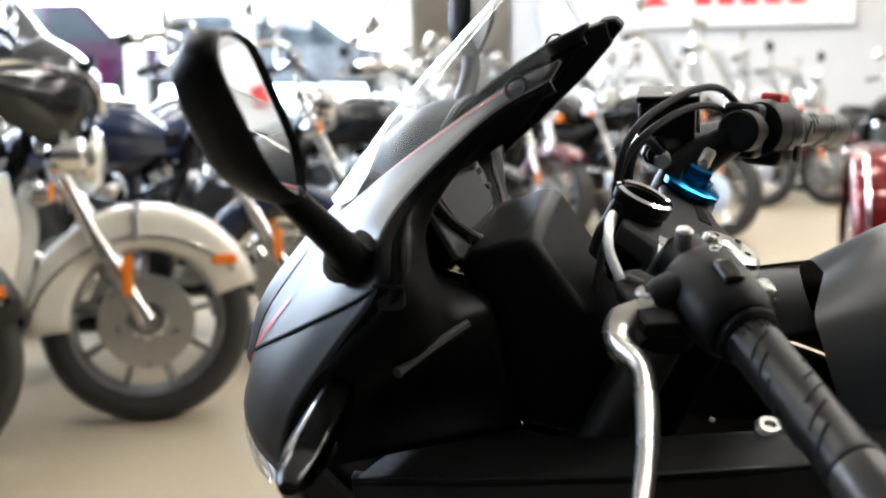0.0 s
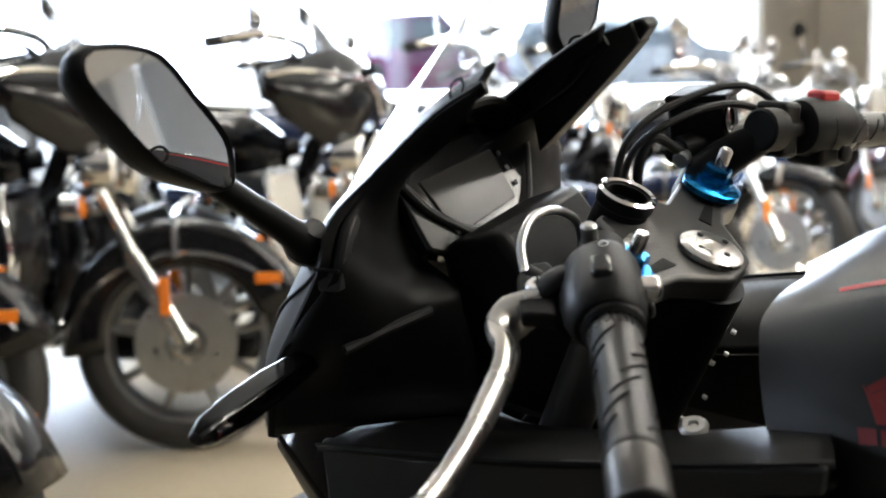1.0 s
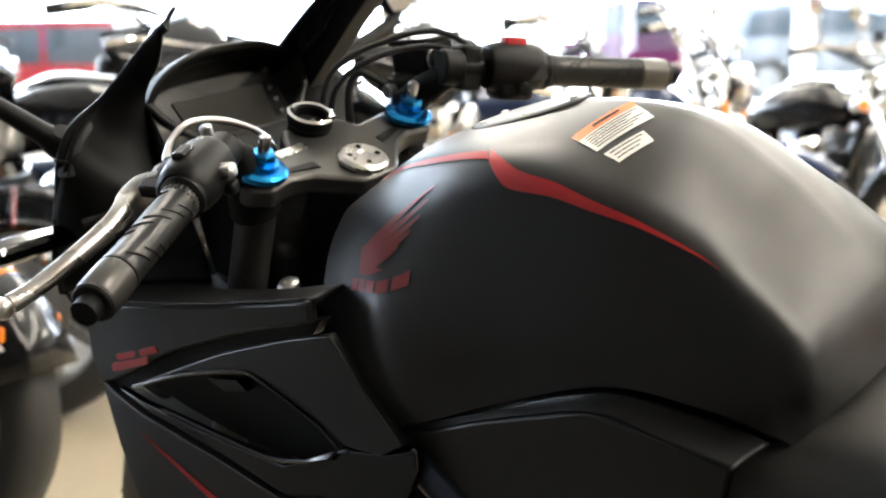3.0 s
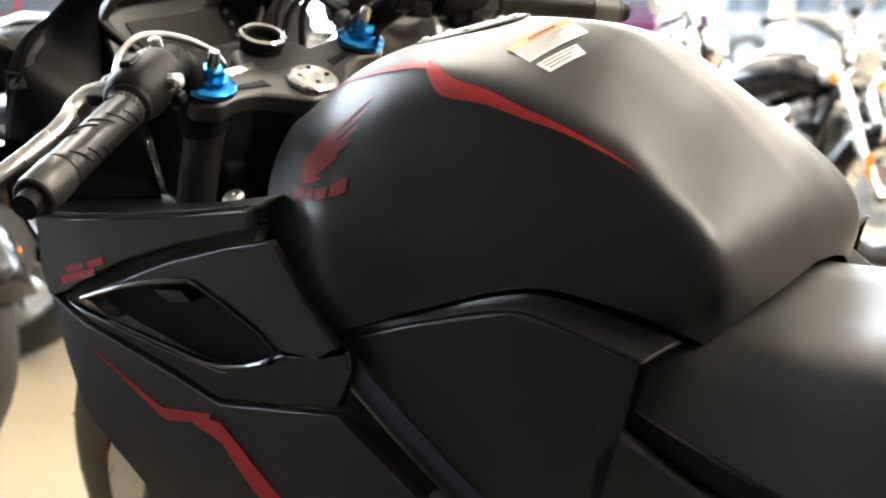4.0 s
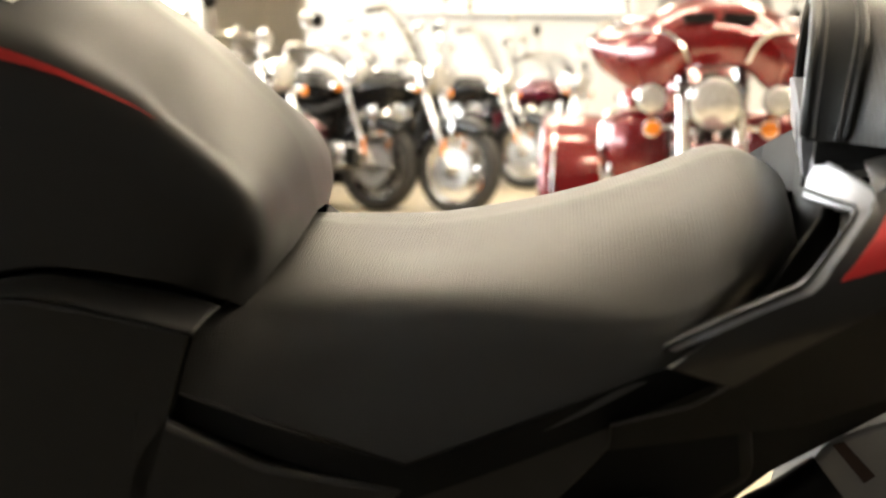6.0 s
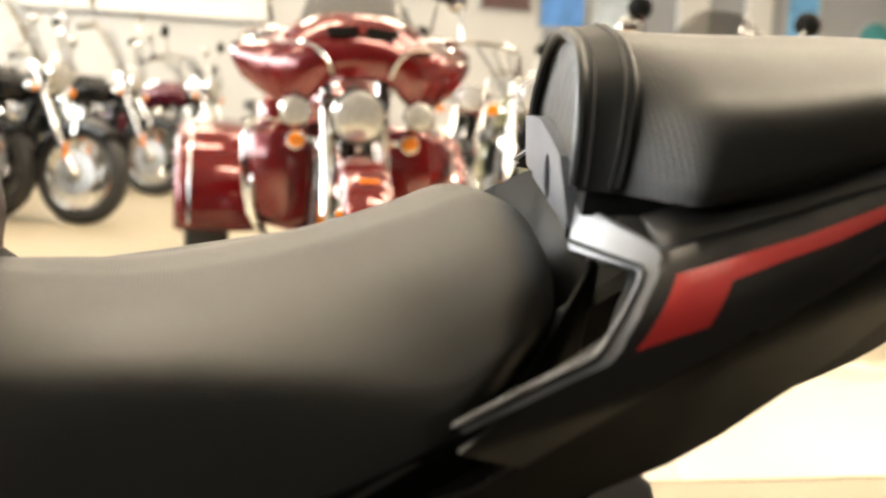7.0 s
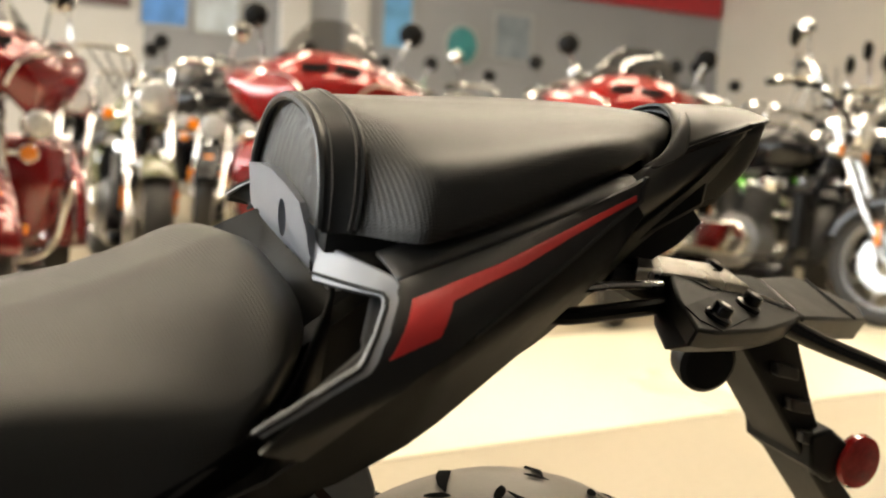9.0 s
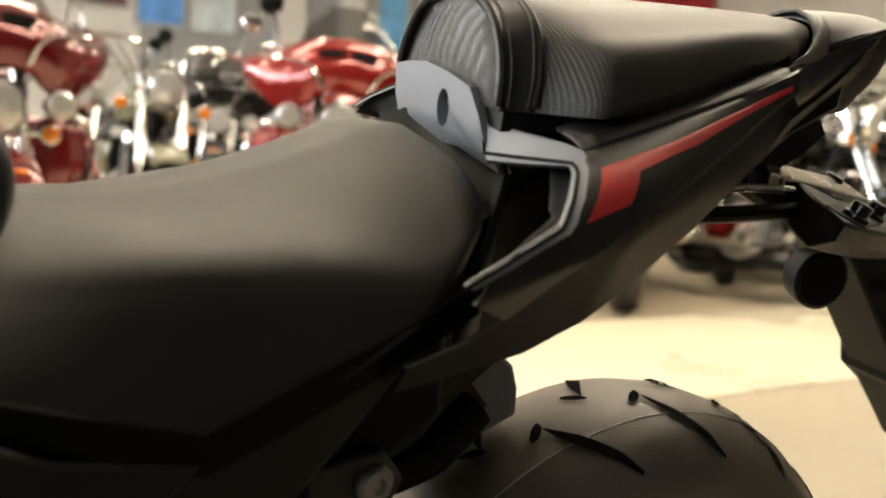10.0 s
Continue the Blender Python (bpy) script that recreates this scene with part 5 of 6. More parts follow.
for s in (-1, 1):
    part("clamp_pocket", slab([(s * .045, .010), (s * .085, .004), (s * .085, .010), (s * .045, .022)], .0015, lambda u, v, w: st(u, v, w - .0085)), M_BLACKPL, clamp, "dark recess")
    part("fork_leg", tube([st(s * .105, 0, .0), st(s * .105, 0, -.66)], .0205, 20), M_TRIPLE, bike, "dark fork tube")
    cap = part("fork_cap", lathe([(.021, -.004), (.0265, -.001), (.0265, .004), (.022, .0065), (.0165, .007), (.0165, .012)], st(s * .105, 0, -.004), EN, 28), M_BLUE, bike, "blue anodised fork cap")
    part("cap_hex", lathe([(.0125, 0), (.0125, .010), (.011, .012)], st(s * .105, 0, .007), EN, 6), M_BLUE, cap, smooth=0)
    part("adjuster", lathe([(.0058, 0), (.0058, .016), (.0045, .018), (.0015, .018), (.0015, .016)], st(s * .105, 0, .018), EN, 14), M_ALU, cap, "bare metal adjuster")
nut = part("stem_nut", lathe([(.024, 0), (.027, .002), (.027, .006), (.023, .009), (.008, .0095), (.006, .008)], st(0, .036, -.010), EN, 32), M_ALU, bike, "brushed silver stem nut")
for k in range(4):
    a = k * math.pi / 2 + .4
    part("nut_hole", lathe([(.0028, 0), (.0028, .0012)], st(.015 * math.cos(a), .036 + .015 * math.sin(a), -.0008), EN, 10), M_INK, nut)
lock = part("ignition_lock", lathe([(.023, -.05), (.025, -.03), (.0225, .0), (.0245, .002), (.025, .010), (.021, .0125), (.0175, .011), (.0165, .002), (.002, .001)], st(0, -.045, -.004), EN, 32), M_BLACKPL, bike, "black ignition lock")
part("lock_ring", lathe([(.0235, .0), (.0255, .001), (.0225, .003), (.0195, .002)], st(0, -.045, .0075), EN, 32, closed=True), M_CHROME, lock, "worn bright ring")
part("lock_slot", box((0, 0, 0), (.003, .012, .002)), M_STEEL, lock, matrix=Matrix.Translation(st(0, -.045, -.001)))
part("lower_clamp", slab(clamp_poly, .03, lambda u, v, w: st(u, v, w - .25)), M_BLACKPL, bike, bevel=.004)
part("head_cover", tube([st(0, .03, -.03), st(0, .02, -.30)], .045, 18), M_BLACKPL, bike, "black steering head")
for s in (-1, 1):
    for k, (a, c) in enumerate(((.03, -.08), (.06, -.12), (.045, -.16))):
        part("wire_clip", lathe([(.0022, 0), (.0022, .004)], st(s * a, .075, c), E2, 8), M_STEEL, bike)
part("triple_plate", slab([(-.018, -.008), (.018, -.008), (.018, .004), (-.018, .004)], .001, lambda u, v, w: st(u - .05, v - .016, w - .0075)), M_ALU, clamp, "small metal tag")


# handlebars
def control(side, inner_p, outer_p, parent=bike):
    """Clip-on, switch box, grip and bar end along one bar."""
    a, b = V(inner_p), V(outer_p)
    d = (b - a).normalized()
    up = (V((0, 0, 1)) - d * d.z).normalized()
    fw = d.cross(up).normalized()
    if fw.x > 0:
        fw = -fw
    root = a - d * .09
    bar = part("clip_on", tube([root, b], .011, 14), M_BLACKPL, bike, "black clip-on bar")
    tower = part("bar_clamp", tube([st(side * .105, 0, -.05), st(side * .118, -.012, .0), root + up * .002], [.026, .020, .014], 14, 3), M_BLACKPL, bar)
    # switch box
    sw = part("switch_box", lathe([(.016, -.064), (.022, -.061), (.0245, -.052), (.025, -.02), (.024, -.008), (.022, .002), (.019, .006)], a, d, 28), M_SWITCH, bike, "dark grey switch housing", bevel=.0)
    for v in sw.data.vertices:
        q = v.co - a
        v.co = v.co + up * (.005 * max(0, q.dot(up)) / .024) + fw * (.008 * max(0, q.dot(fw)) / .024)
    part("switch_seam", lathe([(.0253, -.0385), (.0258, -.038), (.0253, -.037)], a, d, 28, closed=True), M_INK, sw)
    ferr = part("collar", lathe([(.0195, .002), (.0215, .004), (.0215, .010), (.0185, .013)], a, d, 24), M_BLACKPL, bike)
    grip = part("grip", lathe([(.0155, .008), (.0172, .010), (.0172, .125), (.0180, .127), (.0180, .131), (.0165, .132)], a, d, 28), M_GRIP, bike, "black rubber grip with slanted cuts")
    for k in range(6):
        for j in range(3):
            th0 = j * 2.1 + .5 * k
            pts = []
            for i in range(7):
                t = i / 6
                th = th0 + 1.15 * t
                h = .026 + k * .0165 + .013 * t
                pts.append(a + d * h + (up * math.cos(th) + fw * math.sin(th)) * .01715)
            part("grip_cut", tube(pts, .0011, 5), M_INK, grip)
    bm = bmesh.new()
    for k in range(26):
        th = 2 * math.pi * k / 26
        o = (up * math.cos(th) + fw * math.sin(th)) * .0174
        tube([a + d * .011 + o, a + d * .0205 + o], .0009, 5, bm=bm)
    tagged(part("grip_ribs", bm, M_GRIP, grip), kind="stuff")
    end = part("bar_end", lathe([(.0150, .132), (.0178, .133), (.0182, .136), (.0182, .166), (.0170, .169), (.006, .169), (.005, .167)], a, d, 28), M_BAREND, bike, "satin black bar end weight")
    part("end_cap", lathe([(.0150, .1655), (.0176, .166), (.0178, .1705), (.0160, .1725), (.0050, .1725), (.0040, .1705)], a, d, 24), M_RUBBER, end, "black end cap")
    part("end_screw", lathe([(.0036, .1706), (.0036, .1732), (.002, .1732)], a, d, 10), M_INK, end)
    return a, d, up, fw, sw


a, d, up, fw, sw = control(-1, (-.386, -.215, .903), (-.306, -.375, .855))
# left cluster: dip switch, horn, turn switch, perch and clutch lever
part("dip_switch", box((0, 0, 0), (.014, .022, .010)), M_GLOSSBL, sw, "gloss black rocker", bevel=.003, matrix=Matrix.Translation(a - d * .022 + up * .029 + fw * .004) @ d.to_track_quat("Y", "Z").to_matrix().to_4x4())
part("turn_switch", box((0, 0, 0), (.018, .016, .014)), M_ALU, sw, "grey thumb switch", bevel=.004, matrix=Matrix.Translation(a - d * .03 - fw * .027 + up * .004) @ d.to_track_quat("Y", "Z").to_matrix().to_4x4())
part("horn_button", box((0, 0, 0), (.012, .014, .012)), M_BLACKPL, sw, "black horn button", bevel=.003, matrix=Matrix.Translation(a - d * .034 - fw * .025 - up * .014) @ d.to_track_quat("Y", "Z").to_matrix().to_4x4())
part("switch_mark", lathe([(.003, 0), (.0035, .0006), (.0028, .0006)], a - d * .05 + up * .0298, up, 12, closed=True), M_WHITE, sw)
perch = part("lever_perch", tube([a - d * .055 + up * .004, a - d * .045 + fw * .03 + up * .008, (-.447, -.196, .912)], [.016, .014, .013], 12, 3, squash=.6), M_BLACKPL, bike, "black clutch lever perch")
part("perch_plate", slab([(-.036, -.012), (-.018, -.016), (.024, -.014), (.030, .010), (-.024, .014), (-.038, .006)], .012, lambda u, v, w: V((-.445, -.198, .904)) + d * u * 1.0 + fw * (-v) + up * w), M_BLACKPL, perch, bevel=.002)
part("pivot_screw", lathe([(.0085, 0), (.0085, .004), (.007, .006), (.0028, .006), (.0025, .0045)], (-.447, -.197, .9155), up, 20), M_STEEL, perch, "slotted pivot screw")
part("screw_slot", box((0, 0, 0), (.0145, .0018, .0012)), M_INK, perch, matrix=Matrix.Translation(V((-.447, -.197, .9155)) + up * .0062) @ up.to_track_quat("Z", "X").to_matrix().to_4x4())
part("perch_clamp", lathe([(.016, -.012), (.018, -.010), (.018, .010), (.016, .012)], a - d * .078, d, 20), M_BLACKPL, perch)
part("clamp_bolt", lathe([(.006, 0), (.006, .012), (.004, .014)], a - d * .078 + up * .016 + fw * .008, up, 12), M_STEEL, perch)
part("clutch_lever", tube([(-.440, -.200, .908), (-.460, -.212, .900), (-.462, -.228, .893), (-.449, -.246, .888), (-.444, -.265, .880), (-.441, -.308, .863), (-.442, -.345, .849), (-.443, -.368, .843)], [.008, .011, .0095, .0075, .0068, .006, .0055, .006], 12, 4, squash=1.5), M_ALU, bike, "bare aluminium clutch lever")
part("lever_ball", lathe([(.002, -.0098), (.006, -.008), (.0095, -.003), (.0098, .0), (.0095, .003), (.006, .008), (.002, .0098)], (-.444, -.376, .841), (0, 0, 1), 20), M_ALU, bike, "round lever end")
part("cable_boot", tube([(-.452, -.180, .914), (-.463, -.180, .921)], [.008, .006], 12), M_RUBBER, bike)
part("clutch_cable", tube([(-.465, -.181, .921), (-.474, -.165, .937), (-.476, -.142, .949), (-.476, -.112, .947), (-.478, -.080, .936), (-.482, -.050, .918), (-.49, -.03, .89), (-.50, -.02, .84)], .0035, 10, 6), M_STEEL, bike, "sheathed clutch cable")

a, d, up, fw, sw = control(1, (-.336, .228, .935), (-.262, .395, .899))
part("kill_switch", box((0, 0, 0), (.020, .026, .012)), M_RED, sw, "red kill switch", bevel=.003, matrix=Matrix.Translation(a - d * .03 + up * .030 + fw * .0) @ d.to_track_quat("Y", "Z").to_matrix().to_4x4())
part("start_pad", slab([(-.010, -.010), (.012, -.008), (.006, .012)], .003, lambda u, v, w: a - d * (.012 - u) - fw * (.029 + w) + up * v), M_GREYPL, sw, "grey pointed pad", bevel=.001)
part("start_button", lathe([(.008, 0), (.008, .004), (.006, .005)], a - d * .025 - fw * .024 - up * .02, -fw, 14), M_BLACKPL, sw)
res = part("brake_reservoir", box((-.445, .164, .960), (.052, .052, .040)), M_BLACKPL, bike, "black brake fluid reservoir", bevel=.004)
part("reservoir_lid", box((-.444, .168, .983), (.058, .060, .007)), M_BLACKPL, res, bevel=.002)
for k in (-1, 1):
    part("lid_screw", lathe([(.0035, 0), (.0035, .002)], (-.444, .168 + k * .022, .9865), (0, 0, 1), 10), M_STEEL, res)
part("sight_glass", lathe([(.0115, 0), (.0125, .002), (.0105, .0035), (.0095, .002), (.002, .002)], (-.4185, .152, .962), (1, 0, 0), 22), M_GLOSSBL, res, "round sight glass")
part("glass_ring", lathe([(.0118, 0), (.0125, .001), (.011, .0018)], (-.4165, .152, .962), (1, 0, 0), 22, closed=True), M_STEEL, res)
part("master_cylinder", tube([(-.455, .122, .940), (-.430, .165, .938), (-.392, .225, .932)], [.012, .014, .014], 14, 3), M_BLACKPL, bike, "black master cylinder")
part("cylinder_joint", lathe([(.008, 0), (.008, .01), (.006, .012)], (-.448, .112, .935), (.1, -1, 0), 12), M_STEEL, bike)
part("brake_lever", tube([(-.428, .20, .933), (-.44, .25, .925), (-.43, .31, .905), (-.43, .37, .885)], [.008, .007, .006, .007], 10, 4), M_ALU, bike, "bare aluminium brake lever")
part("brake_hose", tube([(-.448, .108, .940), (-.463, .08, .96), (-.475, .07, .935), (-.478, .068, .87), (-.48, .07, .78)], .0045, 10, 6), M_RUBBER, bike, "black brake hose")
part("throttle_cable", tube([(-.37, .19, .955), (-.40, .15, .992), (-.44, .10, .990), (-.475, .05, .965), (-.487, .035, .90), (-.49, .03, .82)], .0035, 8, 6), M_RUBBER, bike, "black throttle cable")
part("throttle_cable", tube([(-.37, .195, .948), (-.41, .14, .978), (-.45, .085, .972), (-.478, .055, .945), (-.49, .045, .88)], .0035, 8, 6), M_RUBBER, bike, "black throttle cable")
clamp_block = part("lever_clamp", box((0, 0, 0), (.034, .026, .050)), M_BLACKPL, bike, "black split lever clamp", bevel=.005, matrix=Matrix.Translation(a - d * .082 + fw * .008) @ d.to_track_quat("Y", "Z").to_matrix().to_4x4())
part("clamp_half", lathe([(.017, -.012), (.0195, -.010), (.0195, .010), (.017, .012)], a - d * .104, d, 20), M_BLACKPL, bike, "black clamp ring")
for k in (-1, 1):
    part("clamp_screw", lathe([(.0048, 0), (.0048, .006), (.002, .006)], a - d * (.082 + .002 * k) - fw * .014 + up * .016 * k, -fw, 10), M_STEEL, clamp_block)
part("switch_lower", box((0, 0, 0), (.040, .044, .026)), M_BLACKPL, sw, bevel=.007, matrix=Matrix.Translation(a - d * .030 - up * .020 + fw * .002) @ d.to_track_quat("Y", "Z").to_matrix().to_4x4())
part("banjo_bolt", lathe([(.010, -.004), (.010, .006), (.007, .008), (.007, .014), (.005, .015)], (-.457, .118, .938), (.2, -1, .1), 8), M_BLACKPL, bike, "black hose bolt")

# mirrors
def mirror(side, shift=(0, 0, 0)):
    o = V(shift)
    n = V((.97, .16 * -side, .15)).normalized()
    ctr = V((-.66, side * .303, 1.052))
    poly = [(.355, 1.116), (.322, 1.112), (.286, 1.099), (.262, 1.067), (.238, 1.031), (.240, 1.010), (.252, .996), (.285, 1.008), (.322, 1.030), (.350, 1.066), (.370, 1.096), (.368, 1.110)]
    pts = [V((0, side * y, z)) for y, z in poly]
    pts = spline([tuple(p) for p in pts] + [tuple(pts[0])], 3)[:-1]

    def on(p, k, w):
        q = V((ctr.x, ctr.y + (p.y - ctr.y) * k, ctr.z + (p.z - ctr.z) * k))
        q.x -= (n.y * (q.y - ctr.y) + n.z * (q.z - ctr.z)) / n.x
        return q + n * w + o
    bm = bmesh.new()
    rings = []
    for k, w in ((.93, -.002), (.955, .003), (1.0, .001), (1.02, -.006), (1.0, -.014), (.86, -.026), (.5, -.034), (.1, -.036)):
        rings.append([bm.verts.new(on(p, k, w)) for p in pts])
    for r1, r2 in zip(rings, rings[1:]):
        bridge(bm, r1, r2)
    bm.faces.new(rings[-1])
    bm.faces.new(rings[0])
    mir = part("mirror", bm, M_BLACKPL, bike, "black six-sided mirror on a stalk", 50)
    bm = bmesh.new()
    bm.faces.new([bm.verts.new(on(p, .93, .0)) for p in pts])
    part("mirror_glass", bm, M_MIRROR, mir, "mirror glass", 0)
    stalk = part("stalk", tube([V((-.672, side * .268, 1.012)) + o, V((-.665, side * .235, .982)) + o, V((-.655, side * .202, .950)), V((-.652, side * .186, .934))], [.010, .0105, .012, .017], 14, 4), M_BLACKPL, mir)
    part("stalk_boot", tube([(-.668, side * .172, .922), (-.655, side * .184, .934), (-.640, side * .186, .948)], [.012, .019, .010], 12, 3), M_RUBBER, mir)
    return mir


mirror(-1)
mirror(1, (0, .09, .0))


# front turn signals
def signal(side):
    def place(u, v, w):
        # u along the stalk outwards, v up, w backwards
        c = V((-.668, side * .188, .836))
        e = V((.012, side * .14, .0)).normalized()
        return c + e * u + V((0, 0, 1)) * v + V((e.y * side, -e.x * side, 0)) * w * 1.0
    prof = [(-.02, .009, .011), (.02, .012, .013), (.06, .0145, .015), (.105, .0145, .015), (.138, .011, .011), (.150, .005, .006)]
    bm = bmesh.new()
    last = None
    for u, hv, hw in prof:
        drop = .001 * max(0, u) / .137
        cur = [bm.verts.new(place(u, drop + v * hv, w * hw)) for v, w in ((1, -.3), (.55, .9), (-.5, 1), (-1, .2), (-.8, -.7), (.2, -1))]
        if last:
            bridge(bm, last, cur)
        else:
            bm.faces.new(cur[::-1])
        last = cur
    bm.faces.new(last)
    sg = part("turn_signal", bm, M_GLOSSBL, bike, "black wedge-shaped turn signal", 20, bevel=.002)
    bm = bmesh.new()
    last = None
    for u, hv, hw in prof[1:-1]:
        drop = .001 * max(0, u) / .137
        cur = [bm.verts.new(place(u, drop + v * hv, w * hw)) for v, w in ((.55, .99), (.1, 1.16), (-.45, 1.08))]
        if last:
            for k in range(2):
                bm.faces.new((last[k], last[k + 1], cur[k + 1], cur[k]))
        last = cur
    part("signal_lens", bm, M_SMOKE, sg, "smoked lens", 20)


signal(-1)
signal(1)
part("front_mudguard", sheet([[(-.88, 0, .57), (-.88, -.045, .56), (-.88, -.065, .52)], [(-.80, 0, .61), (-.80, -.05, .60), (-.80, -.075, .54)], [(-.70, 0, .628), (-.70, -.06, .612), (-.70, -.095, .53)], [(-.52, 0, .565), (-.52, -.055, .55), (-.52, -.085, .48)]], 5, 5, True), M_PAINT, bike, "matte front mudguard", 60, thick=.004)

# ---- motorcycles standing in the showroom ----
M_BRED = surface("deep_red_gloss", (0.150, 0.0035, 0.0050), 0.16, 0.35, vary=0.08, scale=4, bump=0.0, coat=1.0)
M_BRED2 = surface("bright_red_gloss", (0.270, 0.009, 0.008), 0.16, 0.3, vary=0.08, scale=4, bump=0.0, coat=1.0)
M_BBLACK = surface("black_gloss", (0.006, 0.006, 0.007), 0.16, vary=0.08, scale=4, bump=0.0, coat=0.2, spec=0.3)
M_BWHITE = surface("pearl_white", (0.72, 0.70, 0.64), 0.2, vary=0.05, scale=4, bump=0.0, coat=1.0)
M_BBLUE = surface("dark_blue_gloss", (0.016, 0.026, 0.065), 0.18, 0.2, vary=0.08, scale=4, bump=0.0, coat=0.4)
M_BMAROON = surface("maroon_gloss", (0.10, 0.008, 0.02), 0.16, 0.3, vary=0.08, scale=4, bump=0.0, coat=1.0)
M_BOLIVE = surface("olive_paint", (0.12, 0.12, 0.06), 0.25, vary=0.1, scale=4, bump=0.0, coat=.5)
M_BCREAM = surface("cream_paint", (0.55, 0.50, 0.38), 0.25, vary=0.06, scale=4, bump=0.0, coat=.8)
M_BGREEN = surface("bright_green_paint", (0.10, 0.55, 0.03), 0.2, vary=0.06, bump=0.0, coat=.8)
M_AMBER = surface("amber_lens", (0.85, 0.22, 0.01), 0.2, vary=0.1, bump=0.0, coat=1.0)
M_LAMPG = surface("headlamp_glass", (0.75, 0.74, 0.72), 0.12, 0.6, vary=0.35, scale=60, bump=0.25, fine=90, coat=1.0)
M_ENG = surface("engine_metal", (0.30, 0.30, 0.30), 0.32, 0.9, vary=0.25, scale=20, bump=0.05)
M_LEATHER = surface("black_leather", (0.018, 0.017, 0.016), 0.42, vary=0.2, bump=0.2, fine=200)


def bg_wheel(parent, x, r, w, spoked, tyre_side=None, y=0.0):
    c = (x, y, r)
    wh = part("wheel", lathe([(r * .74, -w * .8), (r * .84, -w), (r * .94, -w * .9), (r, -w * .4), (r, w * .4), (r * .94, w * .9), (r * .84, w), (r * .74, w * .8)], c, (0, 1, 0), 36, closed=True), M_TYRE, parent, "black tyre", 50)
    part("rim", lathe([(r * .70, -w * .75), (r * .76, -w * .82), (r * .74, -w * .5), (r * .70, 0), (r * .74, w * .5), (r * .76, w * .82), (r * .70, w * .75), (r * .66, 0)], c, (0, 1, 0), 36, closed=True), M_CHROME if spoked else M_ENG, wh)
    part("hub", lathe([(.03, -w * 1.3), (.055, -w), (.05, 0), (.055, w), (.03, w * 1.3)], c, (0, 1, 0), 18), M_CHROME, wh)
    bm = bmesh.new()
    n = 22 if spoked else 9
    for k in range(n):
        a = 2 * math.pi * k / n
        for s in (-1, 1):
            da = s * .22 if spoked else 0
            p = V((x + .045 * math.sin(a), y + s * w * .7, r + .045 * math.cos(a)))
            q = V((x + r * .70 * math.sin(a + da), y + s * w * .25, r + r * .70 * math.cos(a + da)))
            tube([p, q], .0035 if spoked else .011, 5, bm=bm)
    part("spokes", bm, M_CHROME if spoked else M_ENG, wh)
    part("brake_disc", lathe([(.06, -w - .028), (.145, -w - .028), (.145, -w - .022), (.06, -w - .022)], c, (0, 1, 0), 28, closed=True), M_STEEL, wh)
    return wh


def fender(x, r, w, a0, a1, flare=0.0):
    """A curved mudguard over a wheel at x; angles in degrees from straight up, forward positive."""
    rows = []
    for k in range(9):
        a = radians(a0 + (a1 - a0) * k / 8)
        rows.append([(x + (r - d) * math.sin(a), y, r0 + (r - d) * math.cos(a)) for y, d in ((0, 0), (-w * .6, .008), (-w, .035), (-w * 1.02, .09 + flare)) for r0 in (FR,)])
    return rows


FR = 0.32


